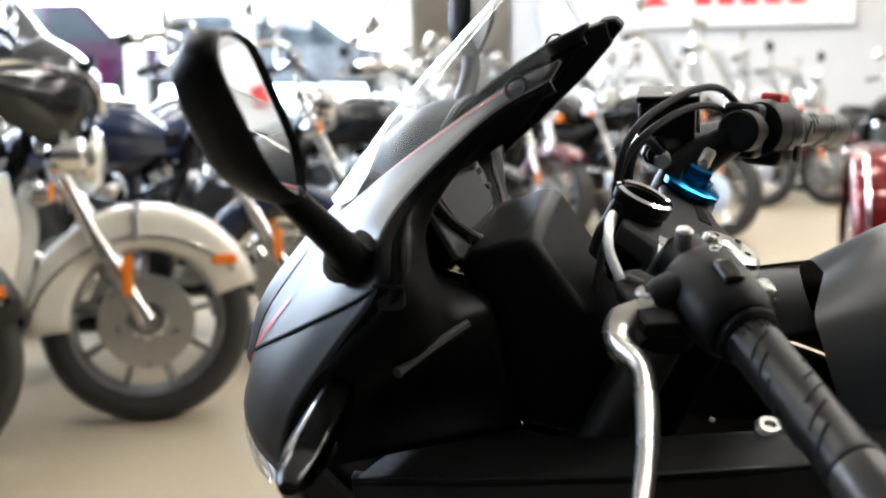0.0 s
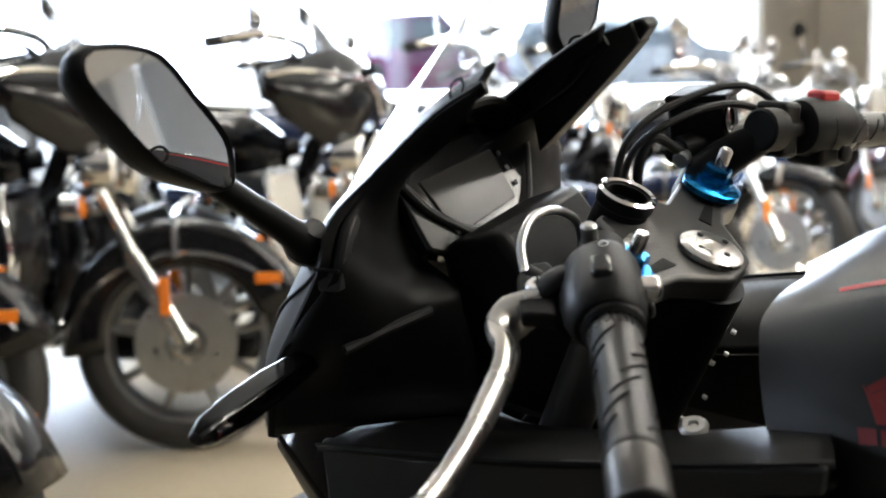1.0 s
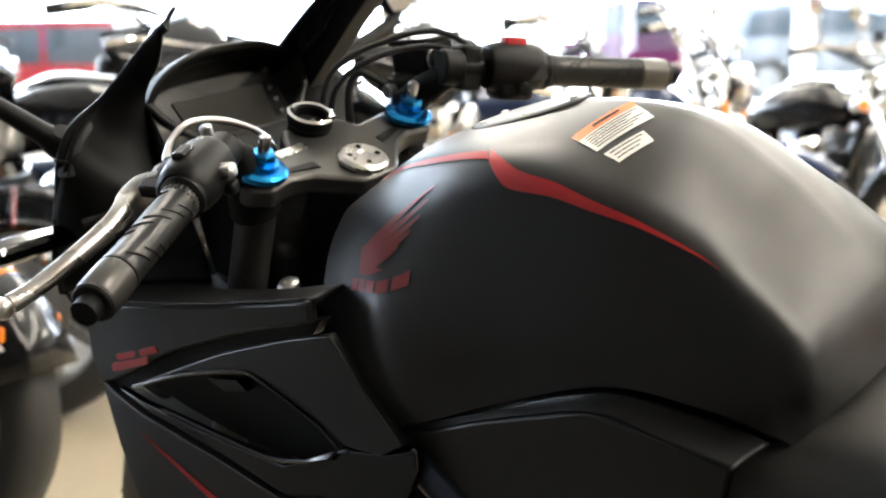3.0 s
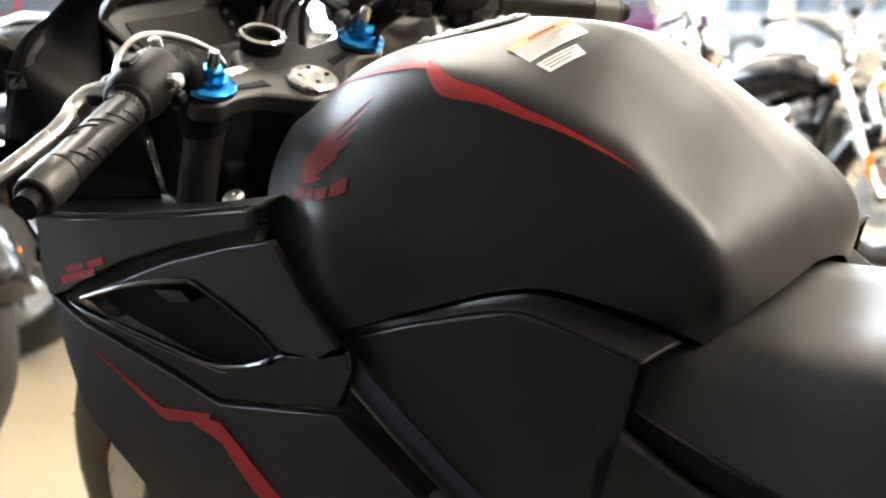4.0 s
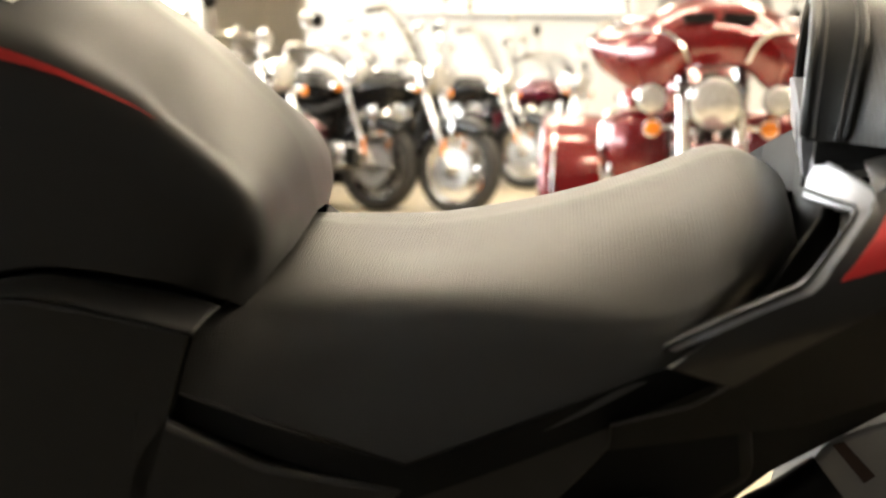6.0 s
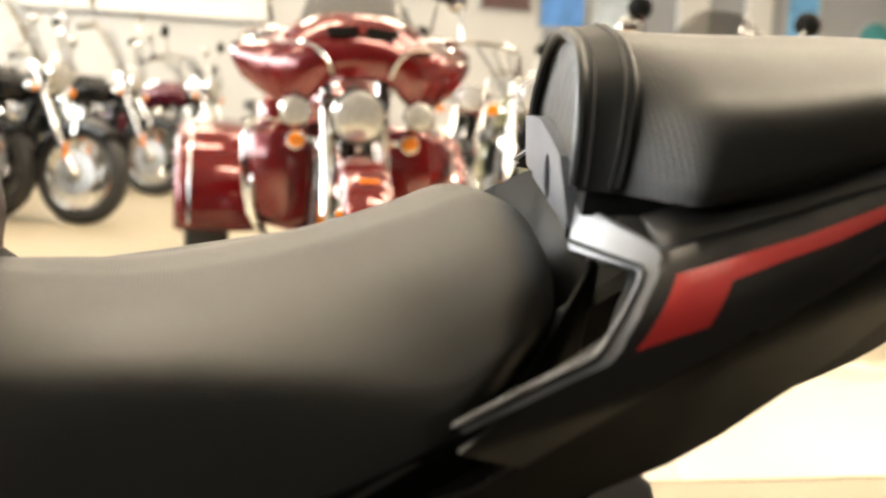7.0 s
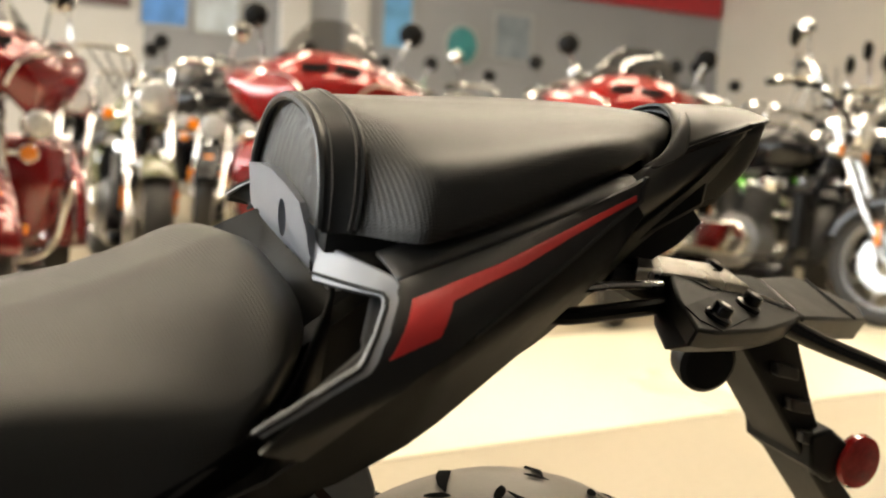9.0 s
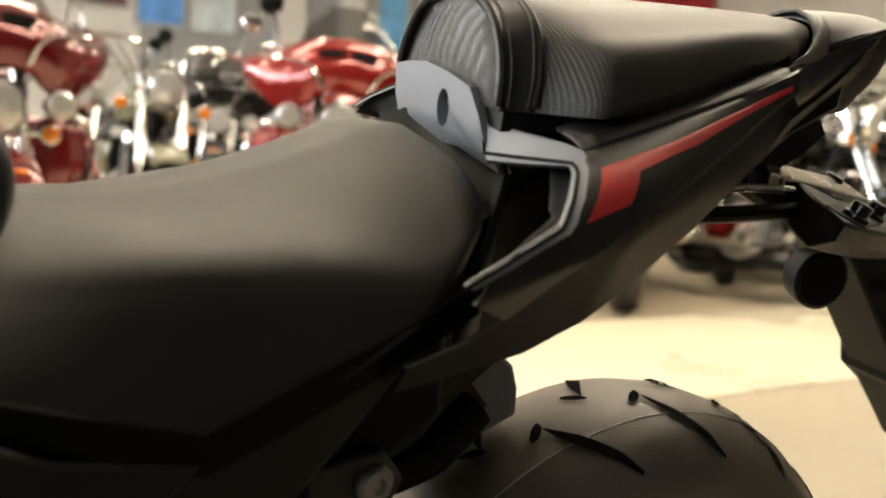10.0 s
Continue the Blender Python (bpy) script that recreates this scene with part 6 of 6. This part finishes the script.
def cruiser(paint, kind="cruiser", label="", spoked=True, bars="low", bag=None, shell=None, group="motorcycles on display"):
    """Nose towards +x, standing on z = 0. kinds: cruiser, tourer, trike."""
    global FR
    b = thing("motorcycle", label, "motorcycle", None, group)
    tour = kind != "cruiser"
    shell = shell or paint
    sz = .72 if tour else .86
    dz = -.165
    fw_x, rw_x, r = .80, -.80, .32
    FR = r
    bg_wheel(b, fw_x, r, .065, spoked)
    if kind == "trike":
        for s in (-1, 1):
            bg_wheel(b, rw_x, r, .10, False, y=s * .52)
    else:
        bg_wheel(b, rw_x, r, .08, spoked)
    # fork and headlamp
    for s in (-1, 1):
        part("fork_leg", tube([(fw_x, s * .095, r), (fw_x - .14, s * .10, .58)], .030, 14), M_CHROME, b, "chrome fork slider")
        part("fork_tube", tube([(fw_x - .14, s * .10, .58), (fw_x - .32, s * .105, .98)], .024, 12), M_CHROME, b)
        part("fork_reflector", box((fw_x - .05, s * .135, .46), (.03, .012, .11)), M_AMBER, b, "amber fork reflector", bevel=.003)
        sg = part("turn_signal", lathe([(.012, -.05), (.034, -.03), (.036, .015), (.028, .02)], (fw_x - .27, s * .21, sz), (1, 0, 0), 18), M_CHROME, b)
        part("signal_lens", lathe([(.031, .016), (.030, .028), (.015, .034)], (fw_x - .27, s * .21, sz), (1, 0, 0), 18), M_AMBER, sg, "amber lens")
        part("signal_arm", tube([(fw_x - .29, s * .10, sz), (fw_x - .28, s * .20, sz)], .009, 8), M_CHROME, sg)
    part("front_fender", sheet(fender(fw_x, r + .045, .085, -75 if not tour else -95, 40 if not tour else 72, .05 if tour else 0.0), 2, 4, True), paint, b, "painted front fender", 60, thick=.004)
    if tour:
        for s in (-1, 1):
            part("side_reflector", box((fw_x + .24, s * .098, .50), (.075, .012, .030)), M_AMBER, b, "amber side reflector", bevel=.004)
        part("fender_trim", tube([(fw_x + (r + .03) * math.sin(radians(a)), -.09, r - .06 + (r - .0) * math.cos(radians(a))) for a in range(-80, 60, 10)], .007, 6), M_CHROME, b)
    for s in (-1, 1):
        part("fender_strut", tube([(fw_x - .02, s * .10, r + .25), (fw_x - .02, s * .085, r + .36)], .012, 6), M_CHROME, b)
    part("fork_yoke", box((fw_x - .27, 0, .86), (.06, .26, .05)), M_CHROME, b, bevel=.01)
    part("fork_yoke", box((fw_x - .33, 0, 1.0), (.06, .26, .04)), M_CHROME, b, bevel=.01)
    hx, hz = (fw_x - .21, .96) if not tour else (fw_x - .14, .815)
    hl = part("headlight", lathe([(.03, -.14), (.08, -.11), (.098, -.03), (.102, 0), (.098, .012)], (hx, 0, hz), (1, 0, -.05), 26), M_CHROME, b, "chrome headlight shell")
    part("headlight_glass", lathe([(.092, .008), (.08, .028), (.04, .038), (.005, .04)], (hx, 0, hz), (1, 0, -.05), 26), M_LAMPG, hl, "clear headlight glass")
    if tour:
        for s in (-1, 1):
            pl = part("passing_lamp", lathe([(.02, -.09), (.05, -.07), (.060, 0), (.056, .01)], (fw_x - .17, s * .225, .825), (1, 0, 0), 22), M_CHROME, b, "chrome passing lamp")
            part("lamp_glass", lathe([(.054, .006), (.04, .022), (.004, .028)], (fw_x - .17, s * .225, .825), (1, 0, 0), 22), M_LAMPG, pl)
        # batwing fairing: rows from the lower edge up, each from the centre to the tip
        fx = fw_x - .12
        wing = [
            [(fx - .02, 0, 1.105), (fx - .03, -.10, 1.095), (fx - .06, -.19, 1.02), (fx - .13, -.29, 1.02), (fx - .25, -.41, 1.105)],
            [(fx + .02, 0, 1.17), (fx + .005, -.12, 1.165), (fx - .04, -.23, 1.12), (fx - .13, -.34, 1.12), (fx - .27, -.445, 1.165)],
            [(fx + .01, 0, 1.24), (fx - .01, -.12, 1.235), (fx - .06, -.24, 1.21), (fx - .15, -.35, 1.195), (fx - .28, -.45, 1.205)],
            [(fx - .05, 0, 1.31), (fx - .065, -.12, 1.30), (fx - .11, -.22, 1.275), (fx - .19, -.31, 1.25), (fx - .30, -.42, 1.235)],
            [(fx - .13, 0, 1.355), (fx - .14, -.11, 1.348), (fx - .18, -.20, 1.32), (fx - .23, -.28, 1.285), (fx - .31, -.39, 1.245)],
        ]
        wing = [[(x, y, z + dz) for x, y, z in r] for r in wing]
        fr = part("fairing", sheet(wing, 4, 4, True), shell, b, "glossy painted batwing fairing", 60, thick=.012)
        part("fairing_vent", slab([(-.13, 1.285), (-.015, 1.295), (-.015, 1.26), (-.12, 1.255)], .02, lambda u, v, w: V((fx - .018 + w, u, v + dz))), M_INK, fr, "dark vent")
        part("fairing_vent", slab([(.13, 1.285), (.015, 1.295), (.015, 1.26), (.12, 1.255)], .02, lambda u, v, w: V((fx - .018 + w, u, v + dz))), M_INK, fr, "dark vent")
        ws = [[(fx - .12, 0, 1.345), (fx - .13, -.12, 1.34), (fx - .17, -.21, 1.315)], [(fx - .20, 0, 1.45), (fx - .205, -.11, 1.44), (fx - .235, -.18, 1.40)], [(fx - .25, 0, 1.50), (fx - .255, -.09, 1.49), (fx - .28, -.14, 1.45)]]
        ws = [[(x, y, z + dz) for x, y, z in r] for r in ws]
        part("windshield", sheet(ws, 4, 4, True), M_SMOKE, fr, "smoked windshield", 60)
        part("inner_fairing", sheet([[(fx - .12, 0, .96), (fx - .2, -.2, .96), (fx - .3, -.38, .99)], [(fx - .2, 0, 1.15), (fx - .25, -.2, 1.14), (fx - .33, -.36, 1.10)]], 3, 3, True), M_BLACKPL, fr, thick=.01)
        for s in (-1, 1):
            part("fairing_trim", tube([(fx + .016, s * .10, .955), (fx + .012, s * .13, 1.015), (fx - .02, s * .19, 1.06), (fx - .085, s * .29, 1.065), (fx - .19, s * .39, 1.075), (fx - .275, s * .448, 1.055)], .007, 6, 3), M_CHROME, fr, "bright trim line")
        part("fender_tip_lamp", box((fw_x + .20, 0, .60), (.05, .07, .035)), M_AMBER, b, "amber fender lamp", bevel=.01)
        # engine guard and lower fairings
        for s in (-1, 1):
            part("engine_guard", tube([(fw_x - .42, s * .05, .66), (fw_x - .40, s * .30, .66), (fw_x - .40, s * .36, .50), (fw_x - .42, s * .30, .34), (fw_x - .45, s * .10, .30)], .016, 10, 4), M_CHROME, b, "chrome engine guard")
            low = part("lower_fairing", sheet([[(fw_x - .40, s * .14, .78), (fw_x - .36, s * .25, .78), (fw_x - .42, s * .37, .76)], [(fw_x - .38, s * .13, .60), (fw_x - .33, s * .25, .60), (fw_x - .40, s * .39, .60)], [(fw_x - .42, s * .14, .38), (fw_x - .38, s * .24, .38), (fw_x - .43, s * .36, .42)]], 4, 4), paint, b, "painted lower fairing", 60, thick=.012)
            part("fairing_trim", tube([(fw_x - .36, s * .25, .79), (fw_x - .415, s * .375, .77), (fw_x - .395, s * .395, .60), (fw_x - .43, s * .365, .42)], .007, 6, 3), M_CHROME, low)
    # handlebar, mirrors
    hb = {"low": (.10, .30), "ape": (.36, .34), "wide": (.16, .40)}[bars]
    top = 1.02 + hb[0]
    bx = fw_x - .34
    part("handlebar", tube([(bx - .22, -hb[1] - .08, top - .03), (bx - .10, -hb[1], top), (bx, -.13, top - .01 if bars != "ape" else 1.12), (bx, -.08, 1.02), (bx, .08, 1.02), (bx, .13, top - .01 if bars != "ape" else 1.12), (bx - .10, hb[1], top), (bx - .22, hb[1] + .08, top - .03)], .0135, 10, 5), M_CHROME, b, "chrome handlebar")
    for s in (-1, 1):
        part("grip", tube([(bx - .115, s * (hb[1] + .01), top - .003), (bx - .225, s * (hb[1] + .083), top - .031)], .019, 12), M_RUBBER, b)
        part("lever", tube([(bx - .05, s * (hb[1] + .02), top + .01), (bx - .14, s * (hb[1] + .12), top - .02)], .008, 6), M_CHROME, b)
        mr = part("mirror", lathe([(.012, -.03), (.045, -.018), (.056, 0), (.05, .006)], (bx - .12, s * (hb[1] + .05), top + .20), (-1, 0, .05), 20), M_CHROME if spoked else M_BLACKPL, b, "round mirror")
        part("mirror_stem", tube([(bx - .11, s * hb[1], top + .01), (bx - .11, s * (hb[1] + .02), top + .12), (bx - .10, s * (hb[1] + .05), top + .19)], .007, 6, 3), M_CHROME, mr)
    # frame, tank, seat
    part("frame", tube([(bx + .02, 0, .92), (bx - .12, 0, .55), (bx - .25, 0, .22), (-.30, 0, .20), (-.48, 0, .42), (-.42, 0, .68), (bx - .05, 0, .86)], .03, 10, 3), M_BBLACK, b)
    tk = [[(.36, 0, .90), (.36, -.05, .89), (.36, -.075, .85), (.36, -.06, .80)], [(.24, 0, .975), (.24, -.09, .96), (.24, -.15, .88), (.24, -.12, .78)], [(.02, 0, .97), (.02, -.10, .95), (.02, -.165, .86), (.02, -.13, .76)], [(-.16, 0, .90), (-.16, -.07, .885), (-.16, -.12, .82), (-.16, -.09, .75)], [(-.24, 0, .83), (-.24, -.03, .825), (-.24, -.05, .80), (-.24, -.03, .76)]]
    tkp = part("tank", sheet(tk, 4, 4, True), shell, b, "glossy teardrop tank", 60)
    part("tank_console", tube([(.26, 0, .985), (.05, 0, .99), (-.14, 0, .92)], [.03, .05, .03], 12, 3, squash=.5), M_CHROME, tkp)
    st_rows = [[(-.14, 0, .83), (-.14, -.08, .82), (-.14, -.12, .79), (-.14, -.13, .74)], [(-.30, 0, .74), (-.30, -.13, .74), (-.30, -.18, .71), (-.30, -.17, .66)], [(-.47, 0, .78), (-.47, -.13, .775), (-.47, -.17, .73), (-.47, -.16, .66)], [(-.53, 0, .86), (-.53, -.10, .855), (-.53, -.14, .80), (-.53, -.13, .72)], [(-.78, 0, .87), (-.78, -.09, .86), (-.78, -.12, .82), (-.78, -.11, .76)], [(-.86, 0, .84), (-.86, -.06, .83), (-.86, -.09, .80), (-.86, -.08, .76)]]
    part("seat", sheet(st_rows, 4, 4, True), M_LEATHER, b, "black leather saddle", 60)
    # cooler, battery box and side covers fill the frame
    part("oil_cooler", box((.33, 0, .50), (.07, .22, .30)), M_BLACKPL, b, "black oil cooler", bevel=.015)
    part("battery_box", box((-.36, 0, .55), (.26, .22, .26)), M_BLACKPL, b, bevel=.03)
    for sd in (-1, 1):
        part("side_cover", sheet([[(-.52, sd * .10, .70), (-.38, sd * .15, .70), (-.24, sd * .12, .68)], [(-.54, sd * .12, .58), (-.38, sd * .17, .57), (-.23, sd * .14, .56)], [(-.48, sd * .10, .46), (-.38, sd * .14, .45), (-.28, sd * .11, .46)]], 3, 3), shell, b, "painted side cover", 60, thick=.01)
    part("belly_pan", box((-.02, 0, .21), (.62, .22, .10)), M_BBLACK, b, bevel=.03)
    # engine: V twin with finned cylinders, cases and pipes
    part("crankcase", lathe([(.10, -.14), (.15, -.12), (.155, .12), (.10, .14)], (.0, 0, .36), (0, 1, 0), 26), M_ENG, b)
    part("gearbox", box((-.24, 0, .37), (.26, .24, .22)), M_ENG, b, bevel=.03)
    for lean in (-.42, .42):
        cyl = part("cylinder", lathe([(.07 + .022 * (k % 2), .12 + .011 * k) for k in range(18)], (0, 0, .36), (lean, 0, 1), 20), M_ENG, b, "finned cylinder", 10)
        part("rocker_cover", lathe([(.08, .32), (.085, .36), (.06, .40), (.02, .41)], (0, 0, .36), (lean, 0, 1), 16), M_CHROME, cyl)
    part("air_cleaner", lathe([(.085, 0), (.105, .02), (.105, .05), (.08, .065)], (.02, .12, .60), (0, 1, 0), 26), M_CHROME, b, "chrome air cleaner")
    part("primary_cover", slab([(-.30, .30), (-.32, .40), (-.24, .46), (.06, .46), (.13, .38), (.08, .28)], .05, lambda u, v, w: V((u, -.20 + w, v))), M_CHROME, b, "chrome primary cover", bevel=.015)
    for k, (z0, x0) in enumerate(((.60, .16), (.60, -.12))):
        part("exhaust_pipe", tube([(x0, .13, z0), (x0 + .10, .19, z0 - .06), (x0 + .08, .20, .36), (-.2, .21, .24), (-.62, .22, .25 + .05 * k), (-1.1, .23, .27 + .05 * k)], [.024, .024, .026, .03, .045, .045], 12, 4), M_CHROME, b, "chrome exhaust")
    for s in (-1, 1):
        part("floorboard", box((.25, s * .26, .29), (.26, .10, .02)), M_BBLACK, b, bevel=.008)
    for k in range(6):
        part("cable", tube([(bx - .04, (-1) ** k * (.12 + .04 * k), top - .02), (bx + .10, (-1) ** k * (.10 + .02 * k), 1.0), (bx + .02, (-1) ** k * .08, .78), (.2, (-1) ** k * .1, .62)], .005, 6, 4), M_RUBBER, b)
    # rear
    if kind != "trike":
        part("rear_fender", sheet(fender(rw_x, r + .05, .10, -100, 42), 2, 4, True), paint, b, "painted rear fender", 60, thick=.004)
        part("tail_lamp", lathe([(.03, 0), (.045, .01), (.04, .03)], (rw_x - .32, 0, .58), (-1, 0, .1), 16), M_REDLENS, b)
        for s in (-1, 1):
            part("shock", lathe([(.02 + .006 * (k % 2), .02 * k) for k in range(14)], (-.66, s * .13, .40), (.3, 0, 1), 12), M_CHROME, b)
    if bag is not None:
        for s in (-1, 1):
            bg = part("saddlebag", slab([(-.50, .42), (-.48, .60), (-.52, .70), (-1.06, .68), (-1.10, .56), (-1.02, .40)], .22, lambda u, v, w, s=s: V((u, s * (.15 + w), v))), bag, b, "painted hard saddlebag", bevel=.04)
            part("bag_latch", box((-.78, s * .372, .61), (.05, .01, .03)), M_CHROME, bg, bevel=.003)
    if kind == "trike":
        for s in (-1, 1):
            rows = []
            for k in range(9):
                a = radians(-110 + 210 * k / 8)
                rr = r + .085
                rows.append([(rw_x + rr * math.sin(a) * f, s * y, r + .02 + rr * math.cos(a) * f) for y, f in ((.26, .93), (.36, 1.0), (.55, 1.02), (.655, .98), (.67, .80))])
            fd = part("rear_fender", sheet(rows, 2, 3), paint, b, "wide painted rear fender", 60, thick=.006)
            part("fender_trim", tube([(rw_x + (r + .10) * math.sin(radians(a)), s * .60, r + .02 + (r + .09) * math.cos(radians(a))) for a in range(-60, 100, 12)], .008, 6), M_CHROME, fd)
        part("trunk", box((-.95, 0, .72), (.62, .60, .34)), paint, b, bevel=.06)
    if kind in ("trike", "tourer") and bag is not None:
        part("backrest", box((-.70, 0, .98), (.12, .32, .22)), M_LEATHER, b, bevel=.04)
    return b


def stand(b, x, y, yaw, lean=-4):
    b.matrix_basis = pose(x, y, 0, 0, 0, yaw) @ pose(0, 0, 0, lean, 0, 0)
    return b



PLACES = []


def row(base, spots):
    """Stands the thing on the first spot and copies of it on the others: front wheel x, y, heading, lean."""
    for k, (x, y, yaw, lean) in enumerate(spots):
        m = pose(x - .8 * math.cos(radians(yaw)), y - .8 * math.sin(radians(yaw)), 0, 0, 0, yaw) @ pose(0, 0, 0, lean, 0, 0)
        if k == 0:
            base.matrix_basis = m
        else:
            copy_thing(base, m)


# touring machines to the right of the aisle
row(cruiser(M_BRED, "trike", "deep red three-wheeled touring motorcycle with batwing fairing", False), [(.90, 3.02, -92, 0)])
row(cruiser(M_BRED2, "tourer", "bright red touring motorcycle with chrome lamps", False, bag=M_BRED2), [(2.24, 3.26, -116, -4), (3.76, 3.06, -128, -4)])
row(cruiser(M_BOLIVE, "cruiser", "olive green cruiser with cream fittings", True, "wide"), [(1.92, 4.4, -100, -5)])
row(cruiser(M_BBLACK, "tourer", "black touring motorcycle with chrome engine guard", False, "wide", bag=M_BBLACK), [(3.95, 6.0, -120, -4), (6.6, 5.6, -130, -4), (5.35, 5.3, -135, -4), (3.1, 6.6, -115, -4), (7.6, 4.6, -150, -4)])
# touring machines on the window side, noses towards the aisle
row(cruiser(M_BWHITE, "tourer", "black touring motorcycle with a deep white front fender", False, "wide", bag=M_BBLUE, shell=M_BBLACK), [(-2.08, 2.05, 27, -4)])
row(cruiser(M_BBLACK, "tourer", "black touring motorcycle with a chrome trimmed front fender", False, "wide", bag=M_BBLACK), [(-2.42, 1.33, 38, -4), (-2.62, .58, 38, -4), (-1.76, -.13, 32, -4)])
row(cruiser(M_BBLUE, "cruiser", "dark blue cruiser with chrome forks", True, "wide"), [(-1.9, 2.85, 24, -5), (-1.75, 3.55, 18, -5), (-1.9, 5.9, -20, -5), (-2.3, 8.1, -50, -5), (-3.3, 3.6, 5, -5)])
row(cruiser(M_BBLACK, "cruiser", "black cruiser with chrome engine and spoked wheels", True, "low"), [(-1.45, 4.3, -10, -5), (-.88, 6.95, -28, -5), (-1.9, 7.2, -25, -5), (-.45, 9.3, -30, -5), (-1.9, 9.9, -35, -5), (1.6, 9.9, -70, -5), (-3.6, 6.6, -10, -5), (-2.9, 10.6, -55, -5)])
row(cruiser(M_BMAROON, "cruiser", "maroon cruiser with cast wheels and amber lamps", False, "wide"), [(-1.35, 6.35, -40, -5), (.75, 9.5, -35, -5), (-3.1, 8.9, -50, -5)])
row(cruiser(M_BBLACK, "cruiser", "black chopper with tall chrome handlebars", True, "ape"), [(-.30, 6.75, -28, -5), (.12, 9.15, -28, -5), (-2.7, 4.9, -5, -5), (5.6, 3.3, -150, -5), (-1.3, 10.4, -60, -5)])
row(cruiser(M_BCREAM, "cruiser", "cream and chrome cruiser", True, "wide"), [(-1.05, 8.2, -30, -5), (.6, 10.9, -40, -5), (-2.3, 6.9, -30, -5), (4.9, 5.6, -125, -5)])
row(cruiser(M_BBLACK, "cruiser", "black cruiser with a large chrome engine", False, "wide"), [(5.05, 2.45, -70, -5), (5.9, 4.6, -150, -5), (5.85, 2.6, -75, -5), (5.0, 6.9, -130, -5), (6.6, 3.0, -80, -5), (2.2, 6.9, -110, -5)])
green = cruiser(M_BGREEN, "cruiser", "black and bright green motorcycle", False, "low")
row(green, [(5.25, 3.75, -140, -5)])

# ---- parked vehicles outside ----
M_CPURPLE = surface("dark_purple_car_paint", (0.10, 0.02, 0.09), 0.2, 0.3, vary=0.06, bump=0.0, coat=1.0)
M_CRED = surface("red_car_paint", (0.45, 0.02, 0.03), 0.2, 0.2, vary=0.06, bump=0.0, coat=1.0)
M_CSILVER = surface("silver_car_paint", (0.35, 0.38, 0.42), 0.25, 0.6, vary=0.06, bump=0.0, coat=1.0)
M_CGLASS = surface("dark_car_glass", (0.05, 0.07, 0.09), 0.08, vary=0.1, bump=0.0, coat=1.0)


def vehicle(kind, paint, label, m):
    """A parked car; nose towards +x."""
    c = thing("car" if kind != "pickup" else "pickup_truck", label, "car" if kind != "pickup" else "truck", m)
    prof = {"pickup": [(-2.7, .55), (-2.7, 1.10), (-.75, 1.12), (-.70, 1.15), (-.45, 1.82), (.75, 1.84), (1.35, 1.18), (2.55, 1.05), (2.7, .85), (2.65, .5)],
            "suv": [(-2.2, .5), (-2.25, 1.0), (-2.0, 1.65), (.3, 1.72), (1.1, 1.12), (2.1, .98), (2.25, .75), (2.2, .45)]}[kind]
    prof = prof + [(1.95, .45), (1.85, .66), (1.6, .76), (1.35, .66), (1.25, .45), (-1.2, .45), (-1.3, .66), (-1.55, .76), (-1.8, .66), (-1.9, .45)]
    part("body", slab(prof, 1.8, lambda u, v, w: V((u, w - .9, v))), paint, c, bevel=.06)
    side = {"pickup": [[(-.55, 1.22), (-.38, 1.70), (.15, 1.72), (.15, 1.22)], [(.22, 1.22), (.22, 1.72), (.68, 1.72), (1.15, 1.22)]],
            "suv": [[(-1.95, 1.10), (-1.85, 1.52), (-1.0, 1.58), (-1.0, 1.10)], [(-.93, 1.10), (-.93, 1.58), (.22, 1.60), (.85, 1.12)]]}[kind]
    for s in (-1, 1):
        for q in side:
            part("window", slab(q, .012, lambda u, v, w, s=s: V((u, s * (.905 + w), v))), M_CGLASS, c)
        for wx in (-1.55, 1.6):
            w = part("wheel", lathe([(.20, -.11), (.33, -.11), (.36, -.07), (.36, .07), (.33, .11), (.20, .11)], (wx, s * .80, .36), (0, 1, 0), 28), M_TYRE, c)
            part("rim", lathe([(.05, -.115), (.22, -.115), (.22, .115), (.05, .115)], (wx, s * .80, .36), (0, 1, 0), 20), M_ENG, w)
        part("door_line", box((.18, s * .906, .95), (.012, .006, .7)), M_INK, c)
    return c


vehicle("pickup", M_CPURPLE, "dark purple pickup truck parked outside the windows", pose(-11.6, 16.8, .76, 0, 0, 25))
vehicle("suv", M_CRED, "red car parked outside the west windows", pose(-14.2, 7.8, .26, 0, 0, 60))
vehicle("suv", M_CSILVER, "silver car parked outside the windows", pose(-7.4, 18.0, .76, 0, 0, 15))
vehicle("suv", M_CRED, "red car parked by the road", pose(-15.0, 2.6, .26, 0, 0, 70))
